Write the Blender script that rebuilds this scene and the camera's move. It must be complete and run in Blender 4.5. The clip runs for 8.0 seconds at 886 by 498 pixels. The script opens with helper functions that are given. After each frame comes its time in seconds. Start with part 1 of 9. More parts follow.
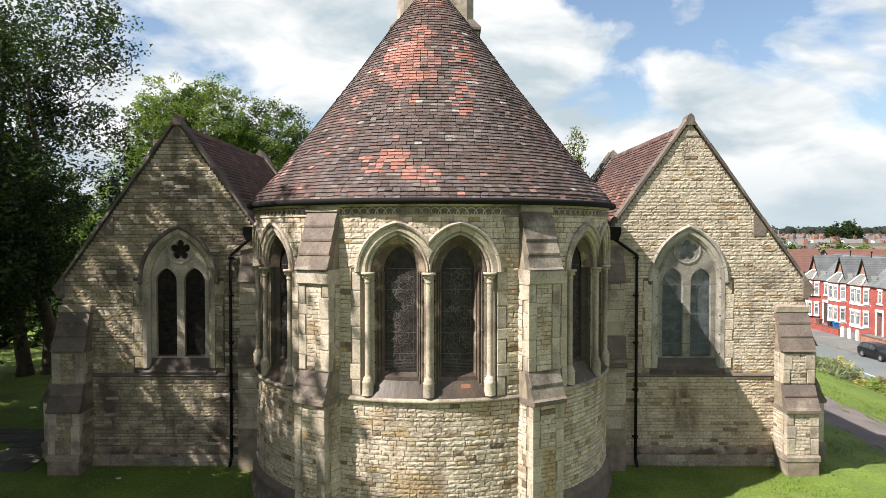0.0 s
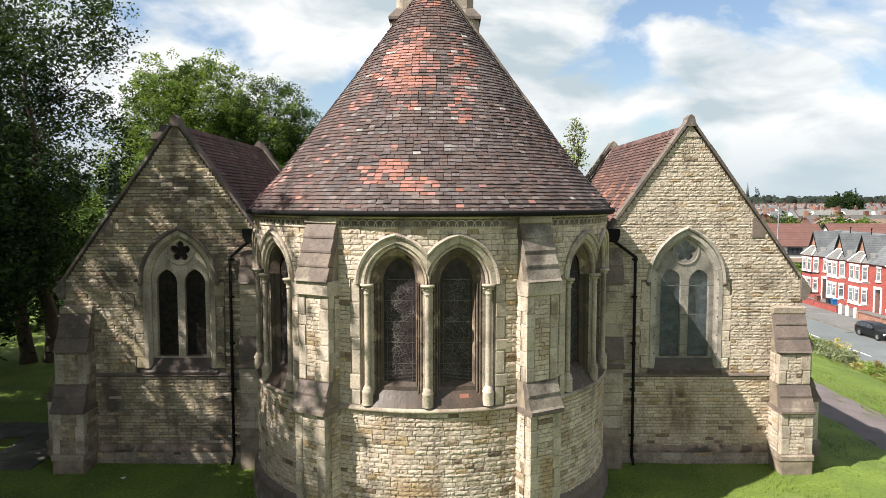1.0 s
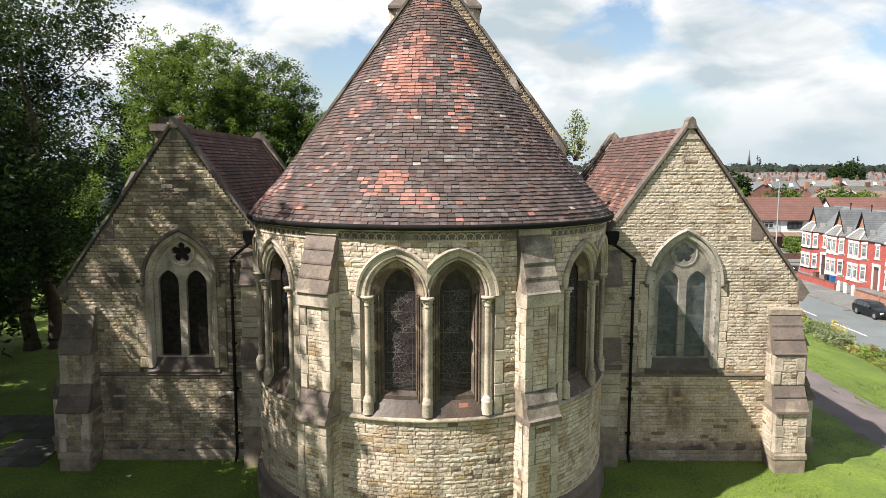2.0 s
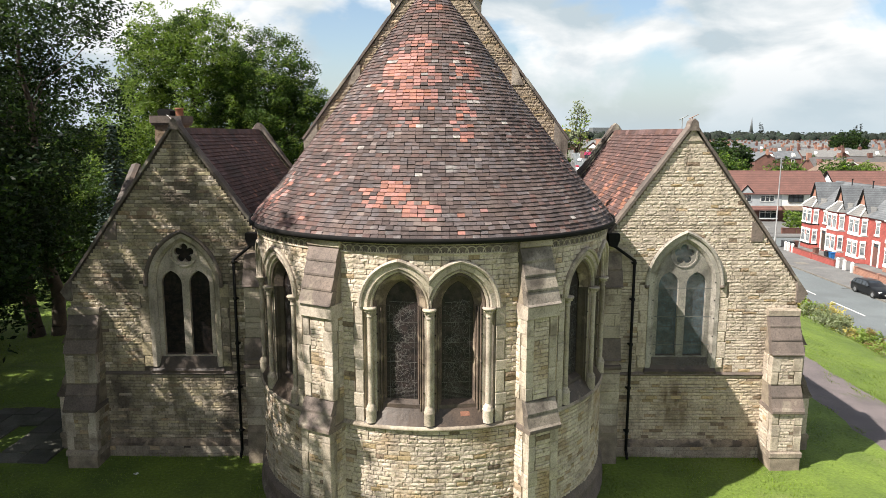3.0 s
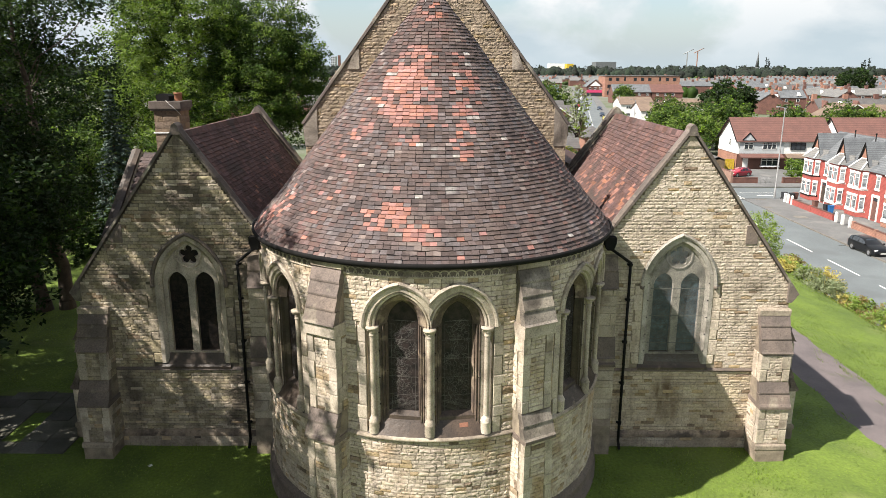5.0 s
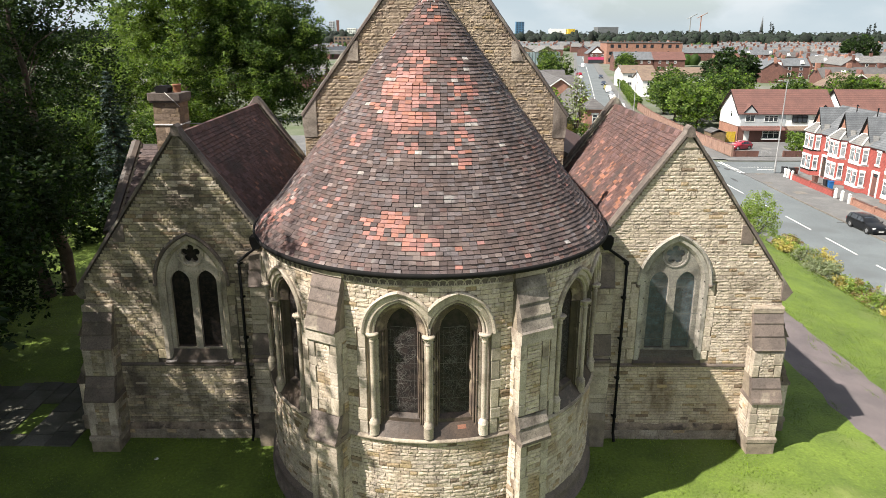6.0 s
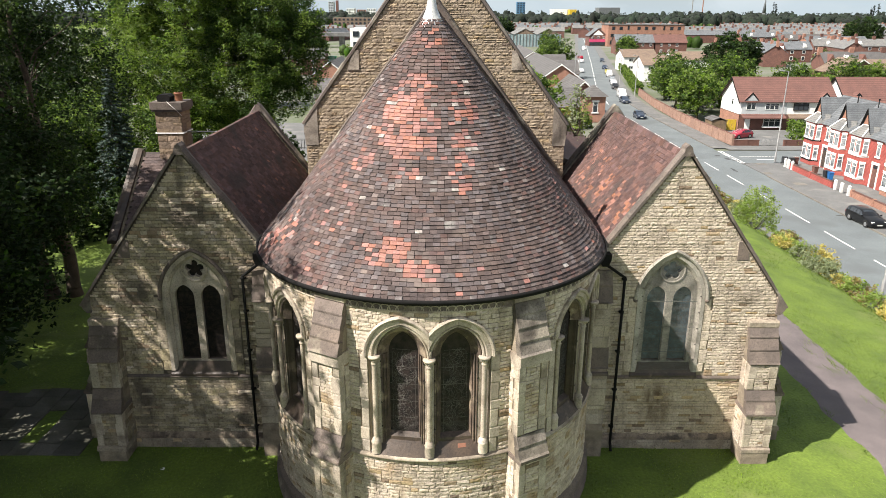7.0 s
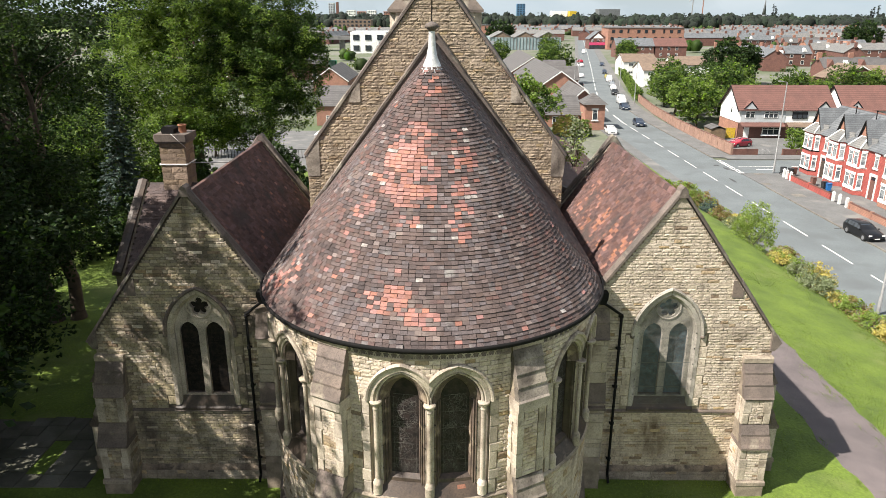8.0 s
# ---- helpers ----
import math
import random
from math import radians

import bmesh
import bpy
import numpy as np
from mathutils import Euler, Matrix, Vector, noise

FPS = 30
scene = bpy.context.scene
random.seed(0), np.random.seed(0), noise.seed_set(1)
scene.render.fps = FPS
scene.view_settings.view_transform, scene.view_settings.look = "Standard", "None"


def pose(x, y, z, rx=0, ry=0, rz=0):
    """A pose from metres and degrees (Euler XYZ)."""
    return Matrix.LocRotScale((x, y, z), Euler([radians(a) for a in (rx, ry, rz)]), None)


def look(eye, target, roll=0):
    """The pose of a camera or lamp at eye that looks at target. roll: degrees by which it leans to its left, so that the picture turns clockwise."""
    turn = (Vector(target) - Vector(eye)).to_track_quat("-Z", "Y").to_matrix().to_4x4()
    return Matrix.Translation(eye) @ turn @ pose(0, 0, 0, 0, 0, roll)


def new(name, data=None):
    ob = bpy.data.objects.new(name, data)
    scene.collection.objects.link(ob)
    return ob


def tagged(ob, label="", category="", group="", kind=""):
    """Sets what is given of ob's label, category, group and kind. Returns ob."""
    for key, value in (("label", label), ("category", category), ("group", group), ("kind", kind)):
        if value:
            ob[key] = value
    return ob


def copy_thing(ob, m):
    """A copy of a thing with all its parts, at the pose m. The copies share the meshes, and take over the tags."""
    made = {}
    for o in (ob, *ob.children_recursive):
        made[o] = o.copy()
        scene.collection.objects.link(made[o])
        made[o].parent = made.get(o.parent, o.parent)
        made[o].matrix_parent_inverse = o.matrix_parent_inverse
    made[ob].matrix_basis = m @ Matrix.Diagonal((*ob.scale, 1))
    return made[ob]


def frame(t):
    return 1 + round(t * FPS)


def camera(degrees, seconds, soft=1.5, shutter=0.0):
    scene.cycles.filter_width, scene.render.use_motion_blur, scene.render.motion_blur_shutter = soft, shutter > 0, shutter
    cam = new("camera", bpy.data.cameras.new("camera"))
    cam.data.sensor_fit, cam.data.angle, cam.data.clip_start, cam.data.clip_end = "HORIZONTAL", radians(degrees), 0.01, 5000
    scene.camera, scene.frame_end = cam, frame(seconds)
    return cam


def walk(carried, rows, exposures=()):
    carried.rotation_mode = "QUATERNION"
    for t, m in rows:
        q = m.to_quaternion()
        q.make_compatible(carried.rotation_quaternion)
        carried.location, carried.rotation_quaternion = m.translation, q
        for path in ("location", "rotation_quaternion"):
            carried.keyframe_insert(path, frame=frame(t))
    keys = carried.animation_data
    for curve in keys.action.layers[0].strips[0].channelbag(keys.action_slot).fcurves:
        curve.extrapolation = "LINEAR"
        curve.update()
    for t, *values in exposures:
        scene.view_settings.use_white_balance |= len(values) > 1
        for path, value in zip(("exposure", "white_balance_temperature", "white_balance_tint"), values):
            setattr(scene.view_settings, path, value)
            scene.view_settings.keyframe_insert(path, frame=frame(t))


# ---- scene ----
cam = camera(64.6, 8.0, soft=0.75)
METRES, EYE, TILT, LEAN, TURN = 9.0, 7.5, -1.5, 0.0, 0.0
ROWS = [
    (0.0, 0.0, 0.0, 0.0, 0.0, 0.0, 0.0),
    (0.5, 0.0021, -0.002, 0.056, 0.02, -1.25, 0.0),
    (1.0, 0.0038, -0.0033, 0.1154, 0.02, -2.55, -0.0),
    (1.5, 0.0056, -0.0064, 0.1761, 0.02, -3.87, -0.04),
    (3.0, -0.0004, -0.0044, 0.3579, 0.04, -7.85, -0.12),
    (3.5, -0.0027, -0.0026, 0.4187, 0.04, -9.16, -0.14),
    (4.0, -0.0052, -0.0045, 0.479, 0.05, -10.45, -0.14),
    (4.5, -0.0035, -0.0065, 0.5392, 0.05, -11.76, -0.14),
    (6.0, 0.0036, -0.0076, 0.7197, 0.04, -15.72, -0.13),
    (6.5, 0.0027, -0.0081, 0.7814, 0.05, -16.93, -0.14),
    (7.0, 0.0019, -0.0066, 0.8508, 0.06, -17.21, -0.16),
    (7.5, 0.0019, -0.0086, 0.9233, 0.07, -17.18, -0.16),
    (8.0, 0.002, -0.0102, 0.9992, 0.07, -17.14, -0.15),
]
walk(cam, [(t, pose(0, 0, EYE, TILT, LEAN, TURN) @ pose(METRES * x, METRES * y, METRES * z, 90 + pitch, roll, yaw)) for t, x, y, z, yaw, pitch, roll in ROWS])

# ---- world and sun ----
SUN_DIR = Vector((0.895, 0.446, -1.11)).normalized()  # the way the sunlight travels
world = bpy.data.worlds.new("sky")
scene.world = world
world.use_nodes = True
wn, wl = world.node_tree.nodes, world.node_tree.links
wn.clear()


def build_sky():
    out = wn.new("ShaderNodeOutputWorld")
    sky = wn.new("ShaderNodeTexSky")
    sky.sky_type = "NISHITA"
    sky.sun_disc = False
    sky.sun_elevation = math.asin(-SUN_DIR.z)
    sky.sun_rotation = math.atan2(-SUN_DIR.x, -SUN_DIR.y)
    sky.air_density, sky.dust_density, sky.ozone_density = 1.0, 1.5, 1.0
    co = wn.new("ShaderNodeTexCoord")
    # broken cumulus, flattened towards the horizon
    sep = wn.new("ShaderNodeSeparateXYZ")
    wl.new(co.outputs["Generated"], sep.inputs[0])
    comb = wn.new("ShaderNodeCombineXYZ")
    zz = wn.new("ShaderNodeMath")
    zz.operation = "MULTIPLY"
    zz.inputs[1].default_value = 1.9
    wl.new(sep.outputs[2], zz.inputs[0])
    wl.new(sep.outputs[0], comb.inputs[0])
    wl.new(sep.outputs[1], comb.inputs[1])
    wl.new(zz.outputs[0], comb.inputs[2])
    n1 = wn.new("ShaderNodeTexNoise")
    n1.inputs["Scale"].default_value = 3.0
    n1.inputs["Detail"].default_value = 7.0
    n1.inputs["Roughness"].default_value = 0.53
    n1.inputs["Distortion"].default_value = 0.25
    wl.new(comb.outputs[0], n1.inputs["Vector"])
    ramp = wn.new("ShaderNodeValToRGB")
    ramp.color_ramp.elements[0].position, ramp.color_ramp.elements[1].position = 0.425, 0.495
    wl.new(n1.outputs["Fac"], ramp.inputs[0])
    n2 = wn.new("ShaderNodeTexNoise")
    n2.inputs["Scale"].default_value = 6.0
    n2.inputs["Detail"].default_value = 8.0
    n2.inputs["Roughness"].default_value = 0.52
    n2.inputs["Distortion"].default_value = 0.3
    # shaded bases and lit tops lie in flat layers, seen edge on
    layer = wn.new("ShaderNodeMapping")
    layer.inputs["Scale"].default_value = (1.0, 1.0, 1.35)
    layer.inputs["Location"].default_value = (0.6, 0.3, 0.15)
    wl.new(comb.outputs[0], layer.inputs["Vector"])
    wl.new(layer.outputs[0], n2.inputs["Vector"])
    tone = wn.new("ShaderNodeValToRGB")
    tone.color_ramp.elements[0].position, tone.color_ramp.elements[1].position = 0.36, 0.60
    tone.color_ramp.elements[0].color = (0.70, 0.82, 0.89, 1)
    tone.color_ramp.elements[1].color = (1.32, 1.32, 1.31, 1)
    wl.new(n2.outputs["Fac"], tone.inputs[0])
    # unseen cloud bases overhead are dimmed so that shaded ground gets less skylight
    high, shade = wn.new("ShaderNodeMapRange"), wn.new("ShaderNodeMix")
    high.inputs[1].default_value, high.inputs[2].default_value = 0.40, 0.95
    high.inputs[3].default_value, high.inputs[4].default_value = 0.0, 1.0
    wl.new(sep.outputs[2], high.inputs[0])
    shade.data_type, shade.blend_type = "RGBA", "MULTIPLY"
    shade.inputs[7].default_value = (0.52, 0.54, 0.57, 1)
    wl.new(high.outputs[0], shade.inputs[0])
    wl.new(tone.outputs[0], shade.inputs[6])
    bg_sky, bg_cloud, mix = wn.new("ShaderNodeBackground"), wn.new("ShaderNodeBackground"), wn.new("ShaderNodeMixShader")
    bg_sky.inputs["Strength"].default_value = 0.07
    bg_cloud.inputs["Strength"].default_value = 0.34
    wl.new(sky.outputs[0], bg_sky.inputs[0])
    wl.new(shade.outputs[2], bg_cloud.inputs[0])
    wl.new(ramp.outputs[0], mix.inputs[0])
    wl.new(bg_sky.outputs[0], mix.inputs[1])
    wl.new(bg_cloud.outputs[0], mix.inputs[2])
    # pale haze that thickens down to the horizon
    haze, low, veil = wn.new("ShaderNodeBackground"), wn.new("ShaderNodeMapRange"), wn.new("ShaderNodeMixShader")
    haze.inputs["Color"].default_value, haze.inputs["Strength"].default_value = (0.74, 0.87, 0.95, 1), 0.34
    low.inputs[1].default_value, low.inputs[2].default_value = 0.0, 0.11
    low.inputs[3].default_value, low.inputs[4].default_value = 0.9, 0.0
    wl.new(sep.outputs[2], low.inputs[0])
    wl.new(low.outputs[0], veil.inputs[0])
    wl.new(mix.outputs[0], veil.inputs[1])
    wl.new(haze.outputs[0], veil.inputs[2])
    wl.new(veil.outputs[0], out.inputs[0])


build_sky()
sun_data = bpy.data.lights.new("sun", "SUN")
sun_data.energy, sun_data.angle, sun_data.color = 5.0, radians(0.55), (1.0, 0.935, 0.85)
sun_lamp = new("sun", sun_data)
sun_lamp.matrix_world = look((-60, -20, 80), Vector((-60, -20, 80)) + SUN_DIR)
scene.view_settings.exposure = 1.27
# ---- materials ----
def material(name, base, base2=None, rough=0.85, scale=3.0, fine=40.0, bump=0.25, metal=0.0, vary=0.0, spot=None, spot_scale=1.3, spot_at=0.62, stripe=None, dist=0.02, coat=0.0, spec=0.4, thin=0.0, pit=0.0, streak=0.0, blotch=None):
    """Mottled surface: two tones mixed by a broad noise, a fine grain, optional stains, and a shift from piece to piece."""
    m = bpy.data.materials.new(name)
    m.use_nodes = True
    n, l = m.node_tree.nodes, m.node_tree.links
    bsdf = n["Principled BSDF"]
    bsdf.inputs["Roughness"].default_value = rough
    bsdf.inputs["Metallic"].default_value = metal
    bsdf.inputs["Specular IOR Level"].default_value = spec
    bsdf.inputs["Coat Weight"].default_value = coat
    base2 = base2 or tuple(c * 0.7 for c in base)
    co = n.new("ShaderNodeNewGeometry")

    def noise_node(s, detail):
        t = n.new("ShaderNodeTexNoise")
        t.inputs["Scale"].default_value, t.inputs["Detail"].default_value = s, detail
        l.new(co.outputs["Position"], t.inputs["Vector"])
        return t

    def mix_node(fac, a, b, mode="MIX"):
        x = n.new("ShaderNodeMix")
        x.data_type, x.blend_type = "RGBA", mode
        for sock, v in ((x.inputs[0], fac), (x.inputs[6], a), (x.inputs[7], b)):
            if isinstance(v, (int, float)):
                sock.default_value = v
            elif isinstance(v, tuple):
                sock.default_value = (*v, 1)
            else:
                l.new(v, sock)
        return x.outputs[2]

    def ramp_node(src, a, b, lo=0.0, hi=1.0):
        r = n.new("ShaderNodeMapRange")
        r.inputs[1].default_value, r.inputs[2].default_value = a, b
        r.inputs[3].default_value, r.inputs[4].default_value = lo, hi
        l.new(src, r.inputs[0])
        return r.outputs[0]

    broad, grain = noise_node(scale, 4), noise_node(fine, 3)
    col = mix_node(ramp_node(broad.outputs["Fac"], 0.35, 0.65), base, base2)
    col = mix_node(1.0, col, mix_node(ramp_node(grain.outputs["Fac"], 0.3, 0.7), (0.78, 0.78, 0.78), (1.16, 1.16, 1.16)), "MULTIPLY")
    if vary:
        info = n.new("ShaderNodeObjectInfo")
        add = n.new("ShaderNodeMath")
        add.operation = "ADD"
        l.new(info.outputs["Random"], add.inputs[0])
        l.new(co.outputs["Random Per Island"], add.inputs[1])
        wrap = n.new("ShaderNodeMath")
        wrap.operation = "FRACT"
        l.new(add.outputs[0], wrap.inputs[0])
        hs = n.new("ShaderNodeHueSaturation")
        l.new(col, hs.inputs["Color"])
        l.new(ramp_node(wrap.outputs[0], 0, 1, 1 - vary, 1 + vary), hs.inputs["Value"])
        w2 = n.new("ShaderNodeMath")
        w2.operation = "MULTIPLY"
        w2.inputs[1].default_value = 7.31
        l.new(wrap.outputs[0], w2.inputs[0])
        w3 = n.new("ShaderNodeMath")
        w3.operation = "FRACT"
        l.new(w2.outputs[0], w3.inputs[0])
        l.new(ramp_node(w3.outputs[0], 0, 1, 0.5 - 0.03 * vary, 0.5 + 0.03 * vary), hs.inputs["Hue"])
        l.new(ramp_node(w3.outputs[0], 0, 1, 1 - 0.6 * vary, 1 + 0.4 * vary), hs.inputs["Saturation"])
        col = hs.outputs[0]
    if spot:
        st = noise_node(spot_scale, 6)
        col = mix_node(ramp_node(st.outputs["Fac"], spot_at - 0.06, spot_at + 0.06), col, spot)
    if stripe:
        sep = n.new("ShaderNodeSeparateXYZ")
        l.new(co.outputs["Position"], sep.inputs[0])
        dv, fr = n.new("ShaderNodeMath"), n.new("ShaderNodeMath")
        dv.operation, fr.operation = "DIVIDE", "FRACT"
        dv.inputs[1].default_value = stripe
        l.new(sep.outputs[2], dv.inputs[0])
        l.new(dv.outputs[0], fr.inputs[0])
        col = mix_node(ramp_node(fr.outputs[0], 0.62, 0.95, 0.0, 0.75), col, tuple(c * 0.4 for c in base))
    if pit:
        # small dark hollows and soot in the hewn face
        pn = noise_node(15.0, 8)
        pn.inputs["Roughness"].default_value = 0.68
        col = mix_node(ramp_node(pn.outputs["Fac"], 0.50, 0.66, 0.0, pit), col, mix_node(1.0, col, (0.30, 0.29, 0.28), "MULTIPLY"))
    if streak:
        # run-down stains
        mp = n.new("ShaderNodeMapping")
        mp.inputs["Scale"].default_value = (2.3, 2.3, 0.42)
        l.new(co.outputs["Position"], mp.inputs["Vector"])
        sn = n.new("ShaderNodeTexNoise")
        sn.inputs["Scale"].default_value, sn.inputs["Detail"].default_value = 1.0, 6
        l.new(mp.outputs[0], sn.inputs["Vector"])
        col = mix_node(ramp_node(sn.outputs["Fac"], 0.54, 0.70, 0.0, streak), col, mix_node(1.0, col, (0.34, 0.32, 0.31), "MULTIPLY"))
    if blotch:
        # one rusty run-off stain: (centre, half sizes, colour)
        off, div, ln = n.new("ShaderNodeVectorMath"), n.new("ShaderNodeVectorMath"), n.new("ShaderNodeVectorMath")
        off.operation, div.operation, ln.operation = "SUBTRACT", "DIVIDE", "LENGTH"
        off.inputs[1].default_value, div.inputs[1].default_value = blotch[0], blotch[1]
        l.new(co.outputs["Position"], off.inputs[0])
        l.new(off.outputs[0], div.inputs[0])
        l.new(div.outputs[0], ln.inputs[0])
        mp = n.new("ShaderNodeMapping")
        mp.inputs["Scale"].default_value = (3.2, 3.2, 0.8)
        l.new(co.outputs["Position"], mp.inputs["Vector"])
        bn = n.new("ShaderNodeTexNoise")
        bn.inputs["Scale"].default_value, bn.inputs["Detail"].default_value = 1.0, 5
        l.new(mp.outputs[0], bn.inputs["Vector"])
        amt = n.new("ShaderNodeMath")
        amt.operation = "MULTIPLY"
        l.new(ramp_node(ln.outputs["Value"], 0.45, 1.05, 1.0, 0.0), amt.inputs[0])
        l.new(ramp_node(bn.outputs["Fac"], 0.36, 0.58, 0.12, 0.92), amt.inputs[1])
        col = mix_node(amt.outputs[0], col, blotch[2])
    l.new(col, bsdf.inputs["Base Color"])
    if bump:
        b = n.new("ShaderNodeBump")
        b.inputs["Strength"].default_value, b.inputs["Distance"].default_value = bump, dist
        if pit:
            mid = noise_node(11.0, 5)
            hm = n.new("ShaderNodeMath")
            hm.operation = "MULTIPLY_ADD"
            hm.inputs[1].default_value = 1.8
            l.new(mid.outputs["Fac"], hm.inputs[0])
            l.new(grain.outputs["Fac"], hm.inputs[2])
            l.new(hm.outputs[0], b.inputs["Height"])
        else:
            l.new(grain.outputs["Fac"], b.inputs["Height"])
        l.new(b.outputs[0], bsdf.inputs["Normal"])
    if thin:
        # light that comes through a leaf
        tr, mx = n.new("ShaderNodeBsdfTranslucent"), n.new("ShaderNodeMixShader")
        l.new(mix_node(0.5, col, (base[0] * 1.6, base[1] * 1.5, base[2] * 0.8)), tr.inputs["Color"])
        mx.inputs[0].default_value = thin
        l.new(bsdf.outputs[0], mx.inputs[1])
        l.new(tr.outputs[0], mx.inputs[2])
        l.new(mx.outputs[0], n["Material Output"].inputs["Surface"])
    return m


M = {}
M["stone"] = material("sandstone_rubble", (0.55, 0.465, 0.37), (0.425, 0.352, 0.276), 0.92, 1.1, 30, 0.6, vary=0.15, spot=(0.34, 0.245, 0.15), spot_scale=0.6, spot_at=0.60, pit=0.75, streak=0.7)
M["stone_grey"] = material("grey_brown_rubble", (0.405, 0.336, 0.236), (0.28, 0.232, 0.162), 0.92, 1.4, 30, 0.7, vary=0.27, spot=(0.12, 0.098, 0.076), spot_scale=0.5, spot_at=0.58, pit=0.8, streak=0.75)
M["stone_brown"] = material("gable_rubble", (0.36, 0.285, 0.205), (0.275, 0.215, 0.155), 0.92, 2.0, 30, 0.6, vary=0.12, spot=(0.17, 0.13, 0.09), spot_scale=0.6, spot_at=0.66, pit=0.6, streak=0.4)
M["stone_ochre"] = material("ochre_sandstone", (0.40, 0.295, 0.18), (0.31, 0.235, 0.15), 0.92, 1.4, 30, 0.7, vary=0.2, pit=0.7)
# sooty odd stones in the walls; on the chimney its darkness paints tree shade
M["stone_soot_shade"] = material("soot_and_shade_sandstone", (0.255, 0.185, 0.125), (0.18, 0.13, 0.09), 0.92, 1.4, 30, 0.7, vary=0.25, pit=0.7)
M["mortar"] = material("lime_mortar", (0.26, 0.212, 0.158), (0.15, 0.122, 0.093), 0.95, 3.0, 50, 0.3)
# mortar for the south chapel: the shade in its joints is put into the colour
M["mortar_dark"] = material("joint_shade_mortar", (0.105, 0.085, 0.064), (0.058, 0.047, 0.038), 0.95, 3.0, 50, 0.3)
M["ashlar"] = material("dressed_sandstone", (0.465, 0.397, 0.317), (0.325, 0.276, 0.218), 0.88, 1.3, 35, 0.3, vary=0.16, spot=(0.20, 0.16, 0.125), spot_scale=0.9, spot_at=0.62, pit=0.5, streak=0.7)
M["ashlar_stain"] = material("stained_dressed_stone", (0.29, 0.225, 0.165), (0.17, 0.13, 0.098), 0.85, 2.6, 35, 0.25, spot=(0.08, 0.062, 0.05), spot_scale=2.2, spot_at=0.58, pit=0.5, streak=0.7)
M["ashlar_dark"] = material("dark_dressed_stone", (0.165, 0.128, 0.108), (0.105, 0.084, 0.073), 0.85, 1.5, 35, 0.25, vary=0.15, spot=(0.27, 0.235, 0.18), spot_scale=1.4, spot_at=0.66, pit=0.5)
M["coping"] = material("weathered_coping", (0.135, 0.108, 0.092), (0.085, 0.070, 0.062), 0.85, 1.5, 35, 0.25, vary=0.2, spot=(0.25, 0.225, 0.18), spot_scale=1.2, spot_at=0.63, pit=0.5)
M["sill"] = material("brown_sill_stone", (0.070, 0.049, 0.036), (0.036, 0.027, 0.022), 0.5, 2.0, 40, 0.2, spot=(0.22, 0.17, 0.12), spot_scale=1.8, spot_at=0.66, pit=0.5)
M["tile_dark"] = material("clay_tile_weathered", (0.110, 0.079, 0.072), (0.072, 0.055, 0.053), 0.82, 0.9, 45, 0.35, vary=0.30, spot=(0.162, 0.128, 0.115), spot_scale=0.7, spot_at=0.62, pit=0.45, spec=0.2)
M["tile_red"] = material("clay_tile_new", (0.285, 0.124, 0.098), (0.20, 0.092, 0.076), 0.7, 1.2, 45, 0.25, vary=0.3, pit=0.35)
M["tile_pale"] = material("clay_tile_lichen", (0.175, 0.136, 0.124), (0.13, 0.10, 0.093), 0.8, 4, 45, 0.25, vary=0.25)
M["tile_chapel"] = material("chapel_clay_tile", (0.128, 0.072, 0.063), (0.086, 0.053, 0.049), 0.8, 1.2, 45, 0.3, vary=0.34, spot=(0.065, 0.050, 0.046), spot_scale=0.8, spot_at=0.60, spec=0.2, pit=0.4)
M["tile_orange"] = material("bright_clay_tile", (0.235, 0.105, 0.072), (0.175, 0.08, 0.058), 0.75, 1.2, 45, 0.25, vary=0.3, pit=0.35)
M["roof_under"] = material("roof_underlay", (0.05, 0.04, 0.038), rough=0.9)
M["lead"] = material("sheet_lead", (0.62, 0.62, 0.61), (0.48, 0.48, 0.48), 0.45, 4, 30, 0.15, metal=0.35)
M["gutter"] = material("black_painted_iron", (0.012, 0.011, 0.011), (0.008, 0.008, 0.008), 0.85, 4, 30, 0.1, spec=0.15)
M["glass_dark"] = material("leaded_glass_dark", (0.030, 0.022, 0.018), (0.010, 0.009, 0.010), 0.5, 6, 25, 0.35, spec=0.12)
M["stone_lower"] = material("golden_sandstone_rubble", (0.50, 0.415, 0.31), (0.405, 0.33, 0.24), 0.92, 1.4, 30, 0.6, vary=0.12, spot=(0.33, 0.25, 0.17), spot_scale=0.8, spot_at=0.66, pit=0.7, streak=0.5, blotch=((7.66, 22.2, 1.8), (0.72, 2.0, 1.05), (0.082, 0.046, 0.020)))
M["string"] = material("weathered_string_stone", (0.33, 0.275, 0.21), (0.19, 0.155, 0.122), 0.85, 1.8, 35, 0.3, spot=(0.40, 0.345, 0.27), spot_scale=1.1, spot_at=0.60, pit=0.5, streak=0.4)
# sooty brown, darkened further to paint in the shade of the window recess
M["jamb_soot"] = material("soot_and_shade_jamb_stone", (0.135, 0.098, 0.073), (0.068, 0.051, 0.042), 0.85, 2.6, 35, 0.25, spot=(0.30, 0.235, 0.17), spot_scale=2.0, spot_at=0.62, pit=0.5, streak=0.5)
M["glass_brown"] = material("leaded_glass_brown", (0.036, 0.026, 0.025), (0.013, 0.011, 0.012), 0.45, 5, 25, 0.35, spec=0.2)
M["came_pale"] = material("dusty_lead_came", (0.12, 0.11, 0.103), (0.06, 0.055, 0.052), rough=0.7, bump=0)
